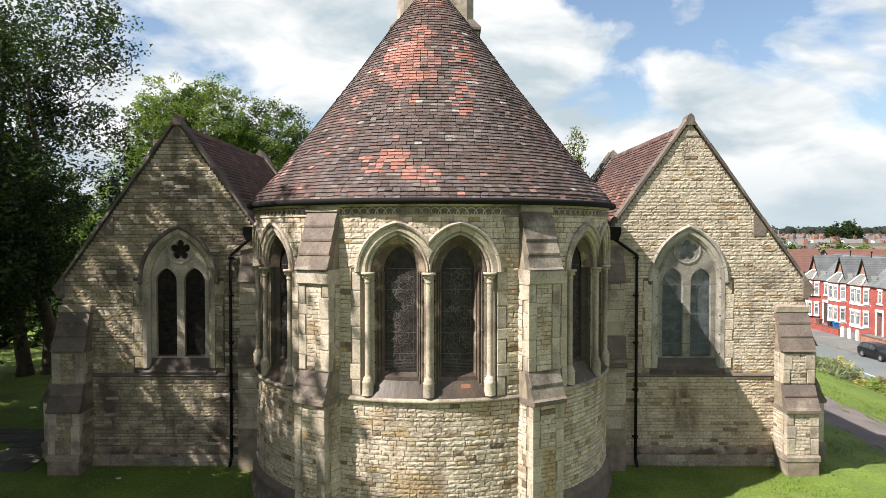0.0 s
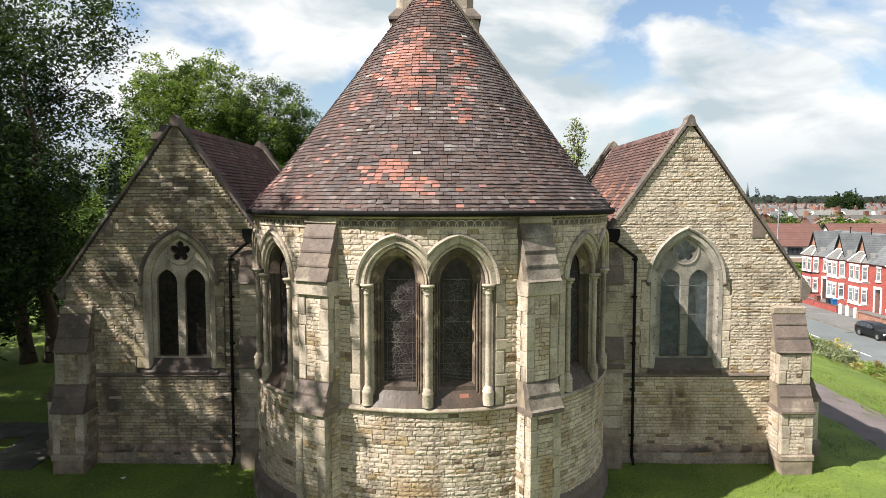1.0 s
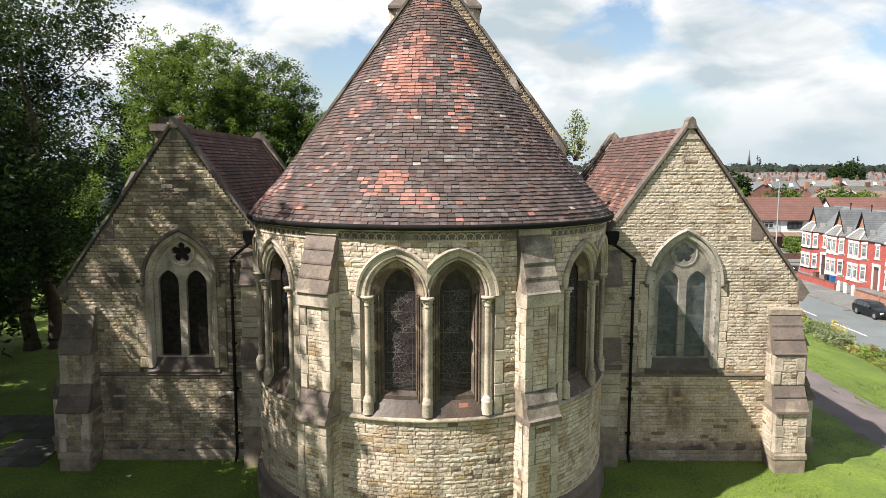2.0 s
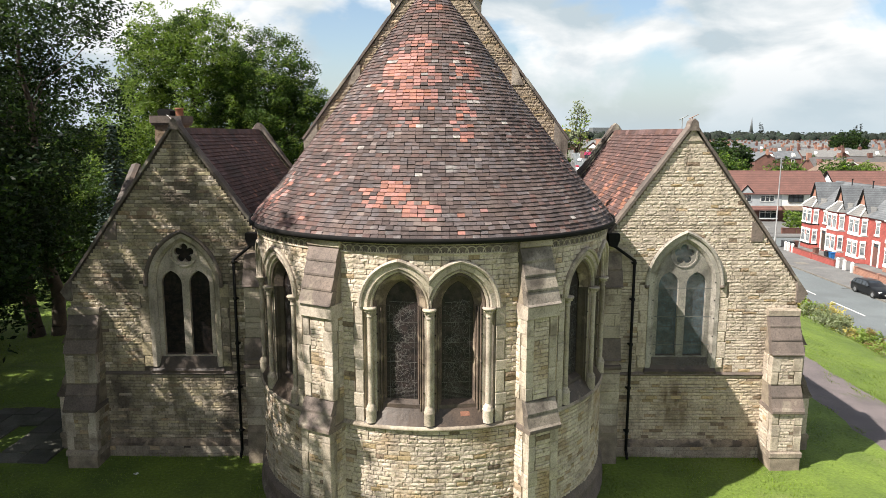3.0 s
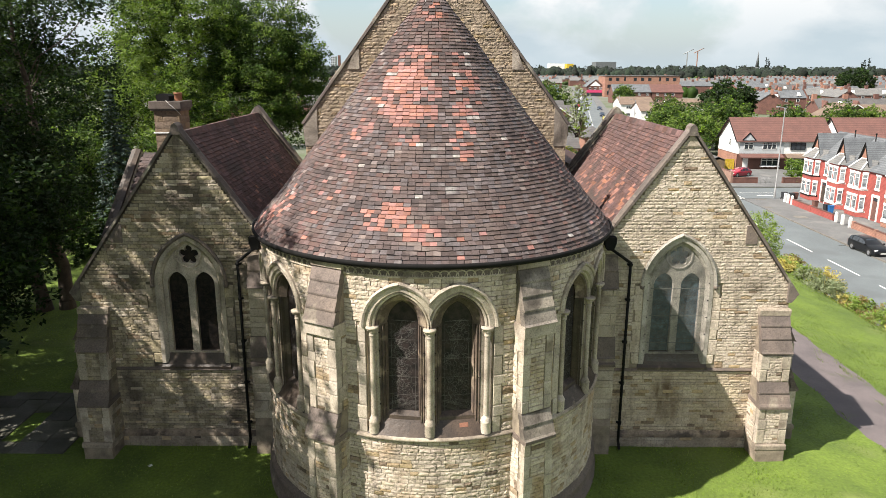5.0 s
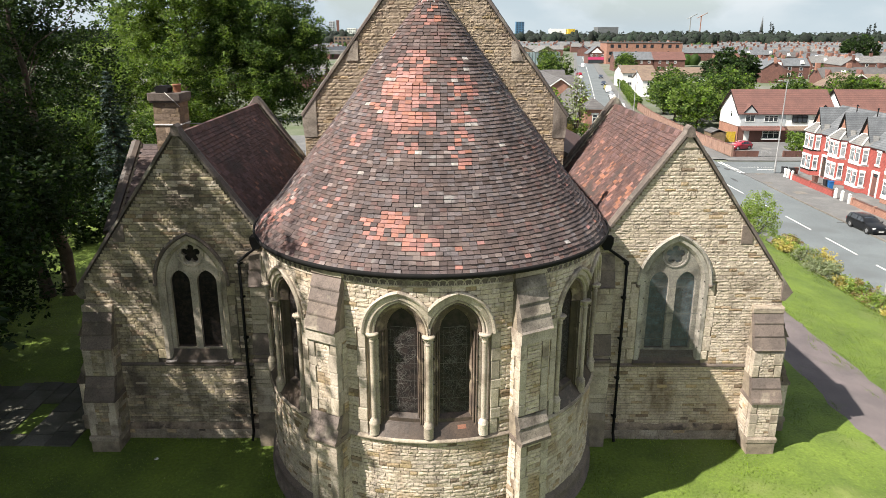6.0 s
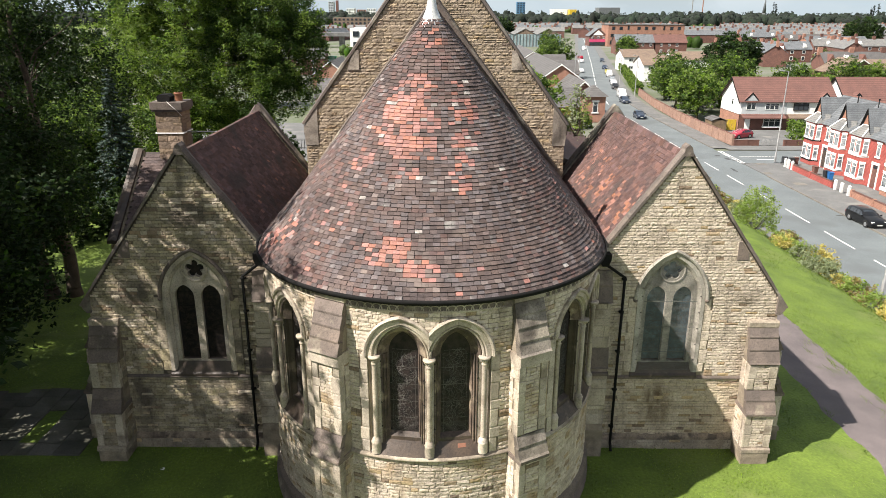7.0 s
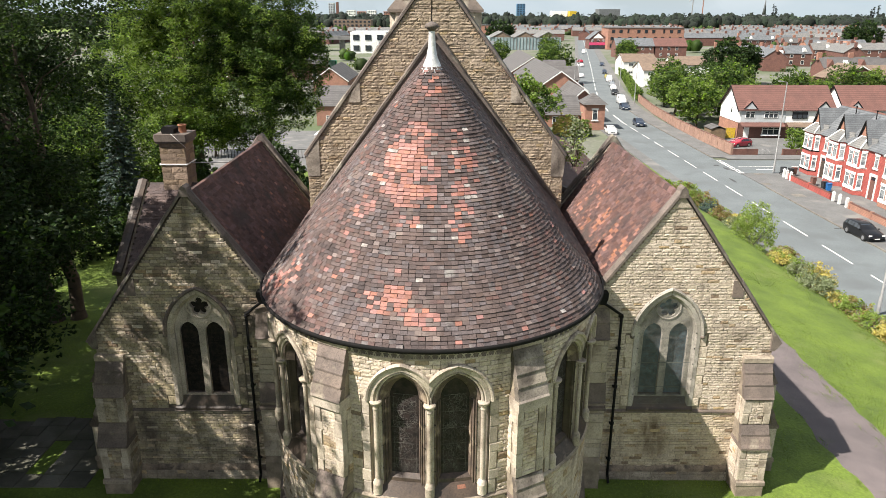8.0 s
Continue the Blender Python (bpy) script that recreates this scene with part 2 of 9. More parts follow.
M["tile_grey"] = material("clay_tile_grey", (0.122, 0.098, 0.097), (0.082, 0.068, 0.070), 0.82, 1.5, 45, 0.35, vary=0.25, spot=(0.20, 0.185, 0.175), spot_scale=1.6, spot_at=0.64, pit=0.45, spec=0.25)
M["tile_white"] = material("clay_tile_limewashed", (0.36, 0.33, 0.305), (0.20, 0.175, 0.165), 0.85, 9, 45, 0.25, vary=0.2)
M["tile_plum"] = material("clay_tile_plum", (0.132, 0.078, 0.069), (0.092, 0.060, 0.055), 0.8, 1.2, 45, 0.35, vary=0.25, pit=0.4, spec=0.22)
M["came"] = material("lead_came", (0.085, 0.08, 0.078), rough=0.7, bump=0)
M["glass_blue"] = material("guarded_glass", (0.085, 0.125, 0.155), (0.035, 0.048, 0.058), 0.35, 5, 25, 0.2)
M["guard"] = material("wire_guard", (0.13, 0.13, 0.125), rough=0.6, bump=0)
M["grass"] = material("mown_grass", (0.122, 0.176, 0.023), (0.070, 0.108, 0.016), 0.9, 0.5, 9, 0.8, dist=0.05, spot=(0.15, 0.185, 0.045), spot_scale=0.25, spot_at=0.62)
M["blade"] = material("grass_blade", (0.152, 0.215, 0.028), (0.092, 0.140, 0.020), 0.7, 0.9, 9, 0, vary=0.5, thin=0.35)
M["path"] = material("old_tarmac_path", (0.142, 0.118, 0.117), (0.105, 0.089, 0.089), 0.9, 0.8, 30, 0.4, spot=(0.09, 0.09, 0.06), spot_scale=0.9, spot_at=0.68)
M["asphalt"] = material("road_asphalt", (0.130, 0.147, 0.152), (0.108, 0.121, 0.126), 0.9, 0.25, 25, 0.3, spot=(0.098, 0.108, 0.112), spot_scale=0.18, spot_at=0.6)
M["pavement"] = material("concrete_paving", (0.135, 0.135, 0.133), (0.105, 0.105, 0.104), 0.9, 0.5, 20, 0.3, spot=(0.17, 0.165, 0.155), spot_scale=0.35, spot_at=0.62)
M["white_paint"] = material("white_paint", (0.72, 0.72, 0.70), (0.62, 0.62, 0.60), 0.6, 2, 30, 0.1)
M["red_brick_paint"] = material("red_painted_brick", (0.33, 0.080, 0.066), (0.265, 0.064, 0.054), 0.75, 1.0, 12, 0.3, stripe=0.15)
M["brick_orange"] = material("orange_brick", (0.33, 0.172, 0.122), (0.25, 0.13, 0.095), 0.85, 0.8, 14, 0.4, stripe=0.15)
M["brick_dark"] = material("dark_red_brick", (0.155, 0.074, 0.057), (0.112, 0.056, 0.046), 0.85, 0.8, 14, 0.4, stripe=0.15)
M["slate"] = material("grey_slate", (0.145, 0.153, 0.162), (0.10, 0.107, 0.115), 0.7, 0.8, 8, 0.4, stripe=0.22, spec=0.25)
M["slate_light"] = material("lichened_slate", (0.18, 0.175, 0.165), (0.12, 0.12, 0.12), 0.7, 0.8, 8, 0.4, stripe=0.22)
M["roof_tile_red"] = material("concrete_tile_red", (0.145, 0.070, 0.057), (0.112, 0.056, 0.047), 0.8, 0.8, 8, 0.4, stripe=0.30)
M["roof_tile_brown"] = material("concrete_tile_brown", (0.19, 0.138, 0.10), (0.14, 0.10, 0.077), 0.8, 0.8, 8, 0.4, stripe=0.24)
M["roof_tile_grey"] = material("concrete_tile_grey", (0.108, 0.102, 0.10), (0.078, 0.074, 0.073), 0.8, 0.8, 8, 0.4, stripe=0.3)
M["render_white"] = material("white_render", (0.74, 0.74, 0.72), (0.64, 0.64, 0.62), 0.8, 0.6, 14, 0.2)
M["render_grey"] = material("grey_cladding", (0.42, 0.44, 0.45), (0.36, 0.38, 0.39), 0.7, 0.6, 14, 0.2)
M["window_glass"] = material("house_window_glass", (0.035, 0.042, 0.05), (0.02, 0.025, 0.03), 0.08, 1, 8, 0.0, spec=0.6)
M["leaf"] = material("leaf_green", (0.050, 0.088, 0.018), (0.031, 0.058, 0.014), 0.55, 0.5, 8, 0, spec=0.12, vary=0.4, thin=0.35)
M["leaf_dark"] = material("leaf_dark_green", (0.024, 0.044, 0.013), (0.015, 0.029, 0.010), 0.5, 0.5, 8, 0, spec=0.12, vary=0.4, thin=0.28)
M["leaf_bright"] = material("leaf_bright_green", (0.150, 0.225, 0.037), (0.102, 0.162, 0.028), 0.55, 0.5, 8, 0, spec=0.2, vary=0.4, thin=0.4)
M["leaf_yellow"] = material("golden_foliage", (0.52, 0.45, 0.135), (0.38, 0.34, 0.10), 0.6, 1.5, 8, 0, vary=0.25, thin=0.45)
M["leaf_grey"] = material("grey_green_foliage", (0.25, 0.285, 0.165), (0.175, 0.215, 0.115), 0.6, 1.5, 8, 0, vary=0.3, thin=0.45)
M["leaf_bronze"] = material("bronze_foliage", (0.26, 0.19, 0.085), (0.19, 0.155, 0.06), 0.6, 1.5, 8, 0, vary=0.35, thin=0.45)
M["leaf_blue"] = material("conifer_needles", (0.048, 0.080, 0.060), (0.034, 0.060, 0.047), 0.6, 1.5, 8, 0, vary=0.35)
M["bark"] = material("tree_bark", (0.085, 0.065, 0.048), (0.055, 0.042, 0.032), 0.95, 2, 18, 0.8)
M["car_black"] = material("black_car_paint", (0.006, 0.006, 0.007), (0.005, 0.005, 0.006), 0.3, 1, 8, 0, coat=0.25, spec=0.3)
M["car_red"] = material("red_car_paint", (0.30, 0.018, 0.035), (0.28, 0.015, 0.03), 0.25, 1, 8, 0, coat=1.0)
M["car_white"] = material("white_car_paint", (0.70, 0.70, 0.70), (0.66, 0.66, 0.66), 0.25, 1, 8, 0, coat=1.0)
M["car_grey"] = material("grey_car_paint", (0.20, 0.21, 0.22), (0.18, 0.19, 0.20), 0.25, 1, 8, 0, coat=1.0)
M["car_blue"] = material("blue_car_paint", (0.018, 0.028, 0.05), (0.015, 0.024, 0.043), 0.3, 1, 8, 0, coat=0.4)
M["rubber"] = material("tyre_rubber", (0.02, 0.02, 0.02), rough=0.9)
M["alloy"] = material("alloy_wheel", (0.45, 0.45, 0.46), rough=0.35, metal=0.8, bump=0)
M["galv"] = material("galvanised_steel", (0.34, 0.34, 0.34), (0.27, 0.27, 0.27), 0.55, 3, 20, 0.1, metal=0.4)
M["wood_fence"] = material("fence_timber", (0.20, 0.14, 0.085), (0.14, 0.10, 0.065), 0.85, 1.5, 12, 0.3, vary=0.2)
M["blue_bin"] = material("blue_plastic", (0.02, 0.13, 0.36), rough=0.5, bump=0)
M["dark_bin"] = material("dark_plastic", (0.03, 0.032, 0.035), rough=0.5, bump=0)
M["yellow"] = material("yellow_panel", (0.55, 0.38, 0.03), rough=0.6, bump=0)
M["far_tree"] = material("far_woodland", (0.013, 0.022, 0.012), (0.007, 0.012, 0.008), 0.95, 0.18, 0.7, 0.9, vary=0.45, dist=1.2)
M["town"] = material("town_yards_and_gardens", (0.15, 0.145, 0.125), (0.075, 0.10, 0.045), 0.95, 0.06, 2.0, 0.2)
M["brick_buff"] = material("buff_pink_brick", (0.30, 0.188, 0.142), (0.23, 0.142, 0.11), 0.85, 0.8, 14, 0.4, stripe=0.15)
M["stone_pale"] = material("pale_sandstone_rubble", (0.522, 0.440, 0.352), (0.41, 0.343, 0.272), 0.92, 1.4, 30, 0.6, vary=0.11, spot=(0.25, 0.205, 0.16), spot_scale=0.6, spot_at=0.65, pit=0.72, streak=0.55)
M["flag"] = material("dark_flagstone", (0.115, 0.108, 0.090), (0.066, 0.066, 0.048), 0.9, 1.0, 20, 0.4, vary=0.25)
M["tracery"] = material("grey_tracery_stone", (0.36, 0.33, 0.285), (0.265, 0.243, 0.21), 0.9, 1.6, 35, 0.25, vary=0.1, spot=(0.15, 0.135, 0.115), spot_scale=1.2, spot_at=0.62, pit=0.5, streak=0.6)
M["slab"] = material("weathering_slab_stone", (0.335, 0.288, 0.238), (0.185, 0.156, 0.13), 0.88, 1.6, 35, 0.3, vary=0.16, spot=(0.085, 0.07, 0.058), spot_scale=0.9, spot_at=0.59, pit=0.6, streak=0.6)
M["leaf_shrub"] = material("shrub_green_foliage", (0.23, 0.315, 0.060), (0.155, 0.225, 0.045), 0.6, 1.5, 8, 0, vary=0.35, thin=0.45)
# pale curtains, with the glass's pale reflection painted into the same colour
M["window_pale"] = material("curtain_and_reflection_glass", (0.26, 0.28, 0.29), (0.07, 0.08, 0.09), 0.12, 1.6, 8, 0.0, spec=0.6)
M["tar"] = material("tar_patch", (0.05, 0.052, 0.054), (0.038, 0.04, 0.042), 0.9, 1.0, 25, 0.3)
M["paver"] = material("stone_flags", (0.16, 0.15, 0.13), (0.11, 0.10, 0.09), 0.9, 1.0, 20, 0.4, vary=0.2)


# ---- mesh tools ----
class Acc:
    """Collects corners and faces of one mesh."""

    def __init__(self):
        self.v, self.f, self.m, self.s = [], [], [], []

    def add(self, vs, fs, mat=0, smooth=False):
        k = len(self.v)
        self.v.extend([tuple(p) for p in vs])
        self.f.extend([tuple(i + k for i in f) for f in fs])
        self.m.extend([mat] * len(fs))
        self.s.extend([smooth] * len(fs))
        return self

    def box(self, x0, x1, y0, y1, z0, z1, mat=0, b=0.0):
        if b:
            self.prism([(x0 + b, y0), (x1 - b, y0), (x1, y0 + b), (x1, y1 - b), (x1 - b, y1), (x0 + b, y1), (x0, y1 - b), (x0, y0 + b)], z0, z1, mat)
            return self
        vs = [(x, y, z) for z in (z0, z1) for x, y in ((x0, y0), (x1, y0), (x1, y1), (x0, y1))]
        return self.add(vs, [(3, 2, 1, 0), (4, 5, 6, 7), (0, 1, 5, 4), (1, 2, 6, 5), (2, 3, 7, 6), (3, 0, 4, 7)], mat)

    def prism(self, ring, z0, z1, mat=0, axis="z", smooth=False):
        """A polygon drawn out along an axis: ring in (x, y) for z, (x, z) for y, (y, z) for x."""
        put = {"z": lambda a, b, c: (a, b, c), "y": lambda a, b, c: (a, c, b), "x": lambda a, b, c: (c, a, b)}[axis]
        n = len(ring)
        vs = [put(a, b, z0) for a, b in ring] + [put(a, b, z1) for a, b in ring]
        fs = [tuple(range(n - 1, -1, -1)), tuple(range(n, 2 * n))]
        self.add(vs, fs, mat)
        k = len(self.v) - 2 * n
        self.f.extend([(k + i, k + (i + 1) % n, k + n + (i + 1) % n, k + n + i) for i in range(n)])
        self.m.extend([mat] * n)
        self.s.extend([smooth] * n)
        return self

    def tube(self, a, b, r0, r1=None, n=8, mat=0, caps=True):
        a, b = Vector(a), Vector(b)
        r1 = r0 if r1 is None else r1
        q = (b - a).to_track_quat("Z", "Y")
        vs = []
        for p, r in ((a, r0), (b, r1)):
            vs += [p + q @ Vector((r * math.cos(2 * math.pi * i / n), r * math.sin(2 * math.pi * i / n), 0)) for i in range(n)]
        self.add(vs, [(i, (i + 1) % n, n + (i + 1) % n, n + i) for i in range(n)], mat, True)
        if caps:
            k = len(self.v) - 2 * n
            self.f += [tuple(k + i for i in range(n - 1, -1, -1)), tuple(k + n + i for i in range(n))]
            self.m += [mat, mat]
            self.s += [False, False]
        return self

    def lathe(self, profile, n=16, at=(0, 0, 0), mat=0, a0=0.0, a1=2 * math.pi):
        """Profile of (radius, z) turned round a vertical axis."""
        full = abs(a1 - a0 - 2 * math.pi) < 1e-6
        cols = n if full else n + 1
        vs = [(at[0] + r * math.sin(a0 + (a1 - a0) * i / n), at[1] - r * math.cos(a0 + (a1 - a0) * i / n), at[2] + z) for r, z in profile for i in range(cols)]
        fs = []
        for j in range(len(profile) - 1):
            for i in range(n):
                i2 = (i + 1) % cols
                fs.append((j * cols + i, j * cols + i2, (j + 1) * cols + i2, (j + 1) * cols + i))
        return self.add(vs, fs, mat, True)

    def bent(self, fn):
        self.v = [tuple(fn(*p)) for p in self.v]
        return self

    def mesh(self, name, mats, fix=True):
        me = bpy.data.meshes.new(name)
        me.from_pydata(self.v, [], self.f)
        for mt in mats if isinstance(mats, (list, tuple)) else [mats]:
            me.materials.append(M[mt] if isinstance(mt, str) else mt)
        me.polygons.foreach_set("material_index", self.m)
        me.polygons.foreach_set("use_smooth", self.s)
        if fix:
            bm = bmesh.new()
            bm.from_mesh(me)
            bmesh.ops.recalc_face_normals(bm, faces=bm.faces)
            bm.to_mesh(me)
            bm.free()
        me.update()
        return me


def part(name, acc, mats, parent=None, label="", fix=True):
    ob = new(name, acc.mesh(name, mats, fix) if isinstance(acc, Acc) else acc)
    if parent is not None:
        ob.parent = parent
    if label:
        tagged(ob, label)
    return ob


def thing(name, label, category, group="", kind="", at=(0, 0, 0), turn=0.0):
    ob = new(name)
    ob.matrix_basis = pose(*at, 0, 0, turn)
    return tagged(ob, label, category, group, kind)
# ---- placing helpers ----
CX, CY, RW = -0.34, 21.95, 5.31      # centre and bedding radius of the round apse
YF = 22.25                           # bedding plane of the chapel fronts
YG = 31.0                            # chancel gable wall


def round_wall(phi0=0.0):
    """Wall coordinates (along, inward, up) laid on the round apse."""
    def put(u, y, z):
        a, r = phi0 + u / RW, RW - y
        return (CX + r * math.sin(a), CY - r * math.cos(a), z)
    return put


def flat_wall(x, y, phi=0.0):
    c, s = math.cos(phi), math.sin(phi)

    def put(u, d, z):
        return (x + u * c - d * s, y + u * s + d * c, z)
    return put


def frame_at(put, u, z, d=0.0):
    """Matrix at a place of a wall: x along it, y inward, z up."""
    o, a, b = Vector(put(u, d, z)), Vector(put(u + 0.01, d, z)), Vector(put(u, d + 0.01, z))
    x, y = (a - o).normalized(), (b - o).normalized()
    m = Matrix.Identity(4)
    for i in range(3):
        m[i][0], m[i][1], m[i][3] = x[i], y[i], o[i]
    return m


rng = random.Random(7)


def rough_stone(seed, amp=0.27, nx=4, nz=2):
    """A block one unit long, deep and high with a hewn face."""
    r = random.Random(seed)
    vs, fs, idx = [], [], {}
    for j in range(nz + 1):
        for i in range(nx + 1):
            edge = i in (0, nx) or j in (0, nz)
            x, z = i / nx - 0.5, j / nz - 0.5
            if not edge:
                x += r.uniform(-0.09, 0.09)
                z += r.uniform(-0.12, 0.12)
            y = -(r.uniform(0.52, 0.9) if edge else 1.0 + r.uniform(-amp, amp))
            x += r.uniform(-0.012, 0.012) if edge else 0
            idx[i, j] = len(vs)
            vs.append((x, y, z + (r.uniform(-0.03, 0.03) if edge else 0)))
    for j in range(nz):
        for i in range(nx):
            fs.append((idx[i, j], idx[i + 1, j], idx[i + 1, j + 1], idx[i, j + 1]))
    rim = [(i, 0) for i in range(nx)] + [(nx, j) for j in range(nz)] + [(i, nz) for i in range(nx, 0, -1)] + [(0, j) for j in range(nz, 0, -1)]
    k = len(vs)
    for i, j in rim:
        x, _, z = vs[idx[i, j]]
        vs.append((x, 0.4, z))
    n = len(rim)
    for q in range(n):
        fs.append((idx[rim[q]], k + q, k + (q + 1) % n, idx[rim[(q + 1) % n]]))
    return vs, fs


def dressed_stone(seed):
    """A sawn block one unit long, deep and high with chamfered edges."""
    b = 0.035
    vs = [(-.5, .4, -.5), (.5, .4, -.5), (.5, .4, .5), (-.5, .4, .5), (-.5, -.7, -.5), (.5, -.7, -.5), (.5, -.7, .5), (-.5, -.7, .5),
          (-.5 + b, -1, -.5 + 2 * b), (.5 - b, -1, -.5 + 2 * b), (.5 - b, -1, .5 - 2 * b), (-.5 + b, -1, .5 - 2 * b)]
    fs = [(0, 1, 5, 4), (1, 2, 6, 5), (2, 3, 7, 6), (3, 0, 4, 7), (4, 5, 9, 8), (5, 6, 10, 9), (6, 7, 11, 10), (7, 4, 8, 11), (8, 9, 10, 11)]
    return vs, fs


def flat_tile(seed):
    """A plain tile one unit wide, long (y runs up the slope) and thick (z away from the roof)."""
    r = random.Random(seed)
    c = [r.uniform(-0.06, 0.06) for _ in range(4)]
    vs = [(-.5, -.5 + c[0], 0), (.5, -.5 + c[1], 0), (.5, .5, -.6), (-.5, .5, -.6), (-.5, -.5 + c[0], 1), (.5, -.5 + c[1], 1), (.5, .5, .0), (-.5, .5, .0)]
    fs = [(4, 5, 6, 7), (0, 1, 5, 4), (1, 2, 6, 5), (3, 0, 4, 7), (3, 2, 1, 0)]
    return vs, fs


STONES = [rough_stone(i) for i in range(14)]
BLOCKS = [dressed_stone(0)]
TILES = [flat_tile(i) for i in range(8)]


def pieces(parent, name, units, placed, mats, near, limit=300, rest="", label=""):
    """placed: (matrix, variant, material). Those nearest to the point near become objects of their own; the others one joined part."""
    near = Vector(near)
    order = sorted(range(len(placed)), key=lambda i: (placed[i][0].translation - near).length_squared)
    cache = {}
    for i in order[:limit]:
        m, k, mt = placed[i]
        if (k, mt) not in cache:
            a = Acc().add(units[k][0], units[k][1])
            cache[k, mt] = a.mesh(name, M[mats[mt]])
        ob = new(name, cache[k, mt])
        ob.matrix_basis = m
        ob.parent = parent
    left = order[limit:]
    if not left:
        return
    vs, loops, starts, totals, midx = [], [], [], [], []
    base = 0
    lbase = 0
    for k, (uv, uf) in enumerate(units):
        sel = [i for i in left if placed[i][1] == k]
        if not sel:
            continue
        mats4 = np.array([placed[i][0] for i in sel])
        u = np.c_[np.array(uv), np.ones(len(uv))]
        w = np.einsum("nij,kj->nki", mats4, u)[:, :, :3].reshape(-1, 3)
        vs.append(w)
        flat = np.array([j for f in uf for j in f])
        cnt = np.array([len(f) for f in uf])
        n = len(sel)
        loops.append((flat[None, :] + (base + np.arange(n) * len(uv))[:, None]).ravel())
        totals.append(np.tile(cnt, n))
        midx.append(np.repeat([placed[i][2] for i in sel], len(uf)))
        base += n * len(uv)
    vs, loops, totals, midx = np.concatenate(vs), np.concatenate(loops), np.concatenate(totals), np.concatenate(midx)
    me = bpy.data.meshes.new(rest or name)
    me.vertices.add(len(vs))
    me.vertices.foreach_set("co", vs.astype(np.float32).ravel())
    me.loops.add(len(loops))
    me.loops.foreach_set("vertex_index", loops.astype(np.int32))
    me.polygons.add(len(totals))
    me.polygons.foreach_set("loop_start", np.concatenate([[0], np.cumsum(totals)[:-1]]).astype(np.int32))
    for mt in mats:
        me.materials.append(M[mt])
    me.polygons.foreach_set("material_index", midx.astype(np.int32))
    me.polygons.foreach_set("use_smooth", np.zeros(len(totals), dtype=bool))
    me.update(calc_edges=True)
    me.validate()
    ob = new(rest or name, me)
    ob.parent = parent
    tagged(ob, label, kind="stuff")


def cut(spans, a, b):
    out = []
    for p, q in spans:
        if b <= p or a >= q:
            out.append((p, q))
        else:
            if a > p:
                out.append((p, a))
            if b < q:
                out.append((b, q))
    return out


def courses(put, z0, z1, spans_at, hmin=0.085, hmax=0.16, lmin=0.18, lmax=0.52, depth=0.036, r=rng, odd=((1, 0.07), (2, 0.03)), stain=None):
    """Irregular courses of hewn stone; spans_at(z0, z1) gives the lengths of wall that a course may fill."""
    placed = []
    z = z0
    while z < z1 - 0.05:
        h = min(r.uniform(hmin, hmax), z1 - z)
        if z1 - z - h < 0.06:
            h = z1 - z
        for a, b in spans_at(z, z + h):
            u = a
            while u < b - 0.03:
                w = min(r.uniform(lmin, lmax), b - u)
                if b - u - w < 0.13:
                    w = b - u
                rows = 2 if (h > 0.145 and r.random() < 0.22) else 1
                for q in range(rows):
                    hh = h / rows
                    m = frame_at(put, u + w / 2, z + hh * (q + 0.5))
                    roll, kind = r.random(), 0
                    for which, share in odd:
                        if 0 <= roll < share:
                            kind = which
                        roll -= share
                    if stain and r.random() < stain(u + w / 2, z + h / 2):
                        kind = 2
                    placed.append((m @ Matrix.Diagonal((w - 0.012, depth * r.uniform(0.75, 1.3), hh - 0.014, 1)), r.randrange(14), kind))
                u += w
        z += h
    return placed


def quoins(put, u_edge, side, z0, z1, long=0.32, short=0.2, h=0.36, depth=0.05, r=rng):
    """Alternating dressed blocks that run from u_edge to the given side."""
    n = max(1, round((z1 - z0) / h))
    cuts = [z0] + [z0 + (z1 - z0) * (k + r.uniform(-0.22, 0.22)) / n for k in range(1, n)] + [z1]
    placed = []
    for k, (a, b) in enumerate(zip(cuts, cuts[1:])):
        w = (long if k % 2 else short) * r.uniform(0.85, 1.15)
        m = frame_at(put, u_edge + side * w / 2, (a + b) / 2)
        placed.append((m @ Matrix.Diagonal((w - 0.008, depth * r.uniform(0.9, 1.1), b - a - 0.008, 1)), 0, 0))
    return placed


def arch_half(w, off, z, zs):
    """Half width of a pointed arch at height z; 0 above its apex."""
    if z <= zs:
        return w
    q = (w + off) ** 2 - (z - zs) ** 2
    return max(0.0, math.sqrt(q) - off) if q > 0 else 0.0


def arch_top(w, off, u, zs):
    q = (w + off) ** 2 - (abs(u) + off) ** 2
    return zs + (math.sqrt(q) if q > 0 else 0.0)


def arch_line(w, off, zs, n=12, side=0, lim=None, zb=None):
    """Points (u, z) of a pointed arch from the left foot to the right; lim keeps them at u >= lim (side 1) or u <= -lim (side -1)."""
    top = math.acos(off / (w + off))
    pts = []
    for sgn in (-1, 1):
        a0 = 0.0
        if lim is not None and side == -sgn and w > lim:
            a0 = math.acos(min(1, (lim + off) / (w + off)))
        arc = [a0 + (top - a0) * i / n for i in range(n + 1)]
        seg = [(sgn * ((w + off) * math.cos(a) - off), zs + (w + off) * math.sin(a)) for a in arc]
        pts += seg if sgn < 0 else seg[::-1][1:]
    if zb is not None:
        pts = [(pts[0][0], zb)] + pts + [(pts[-1][0], zb)]
    return pts


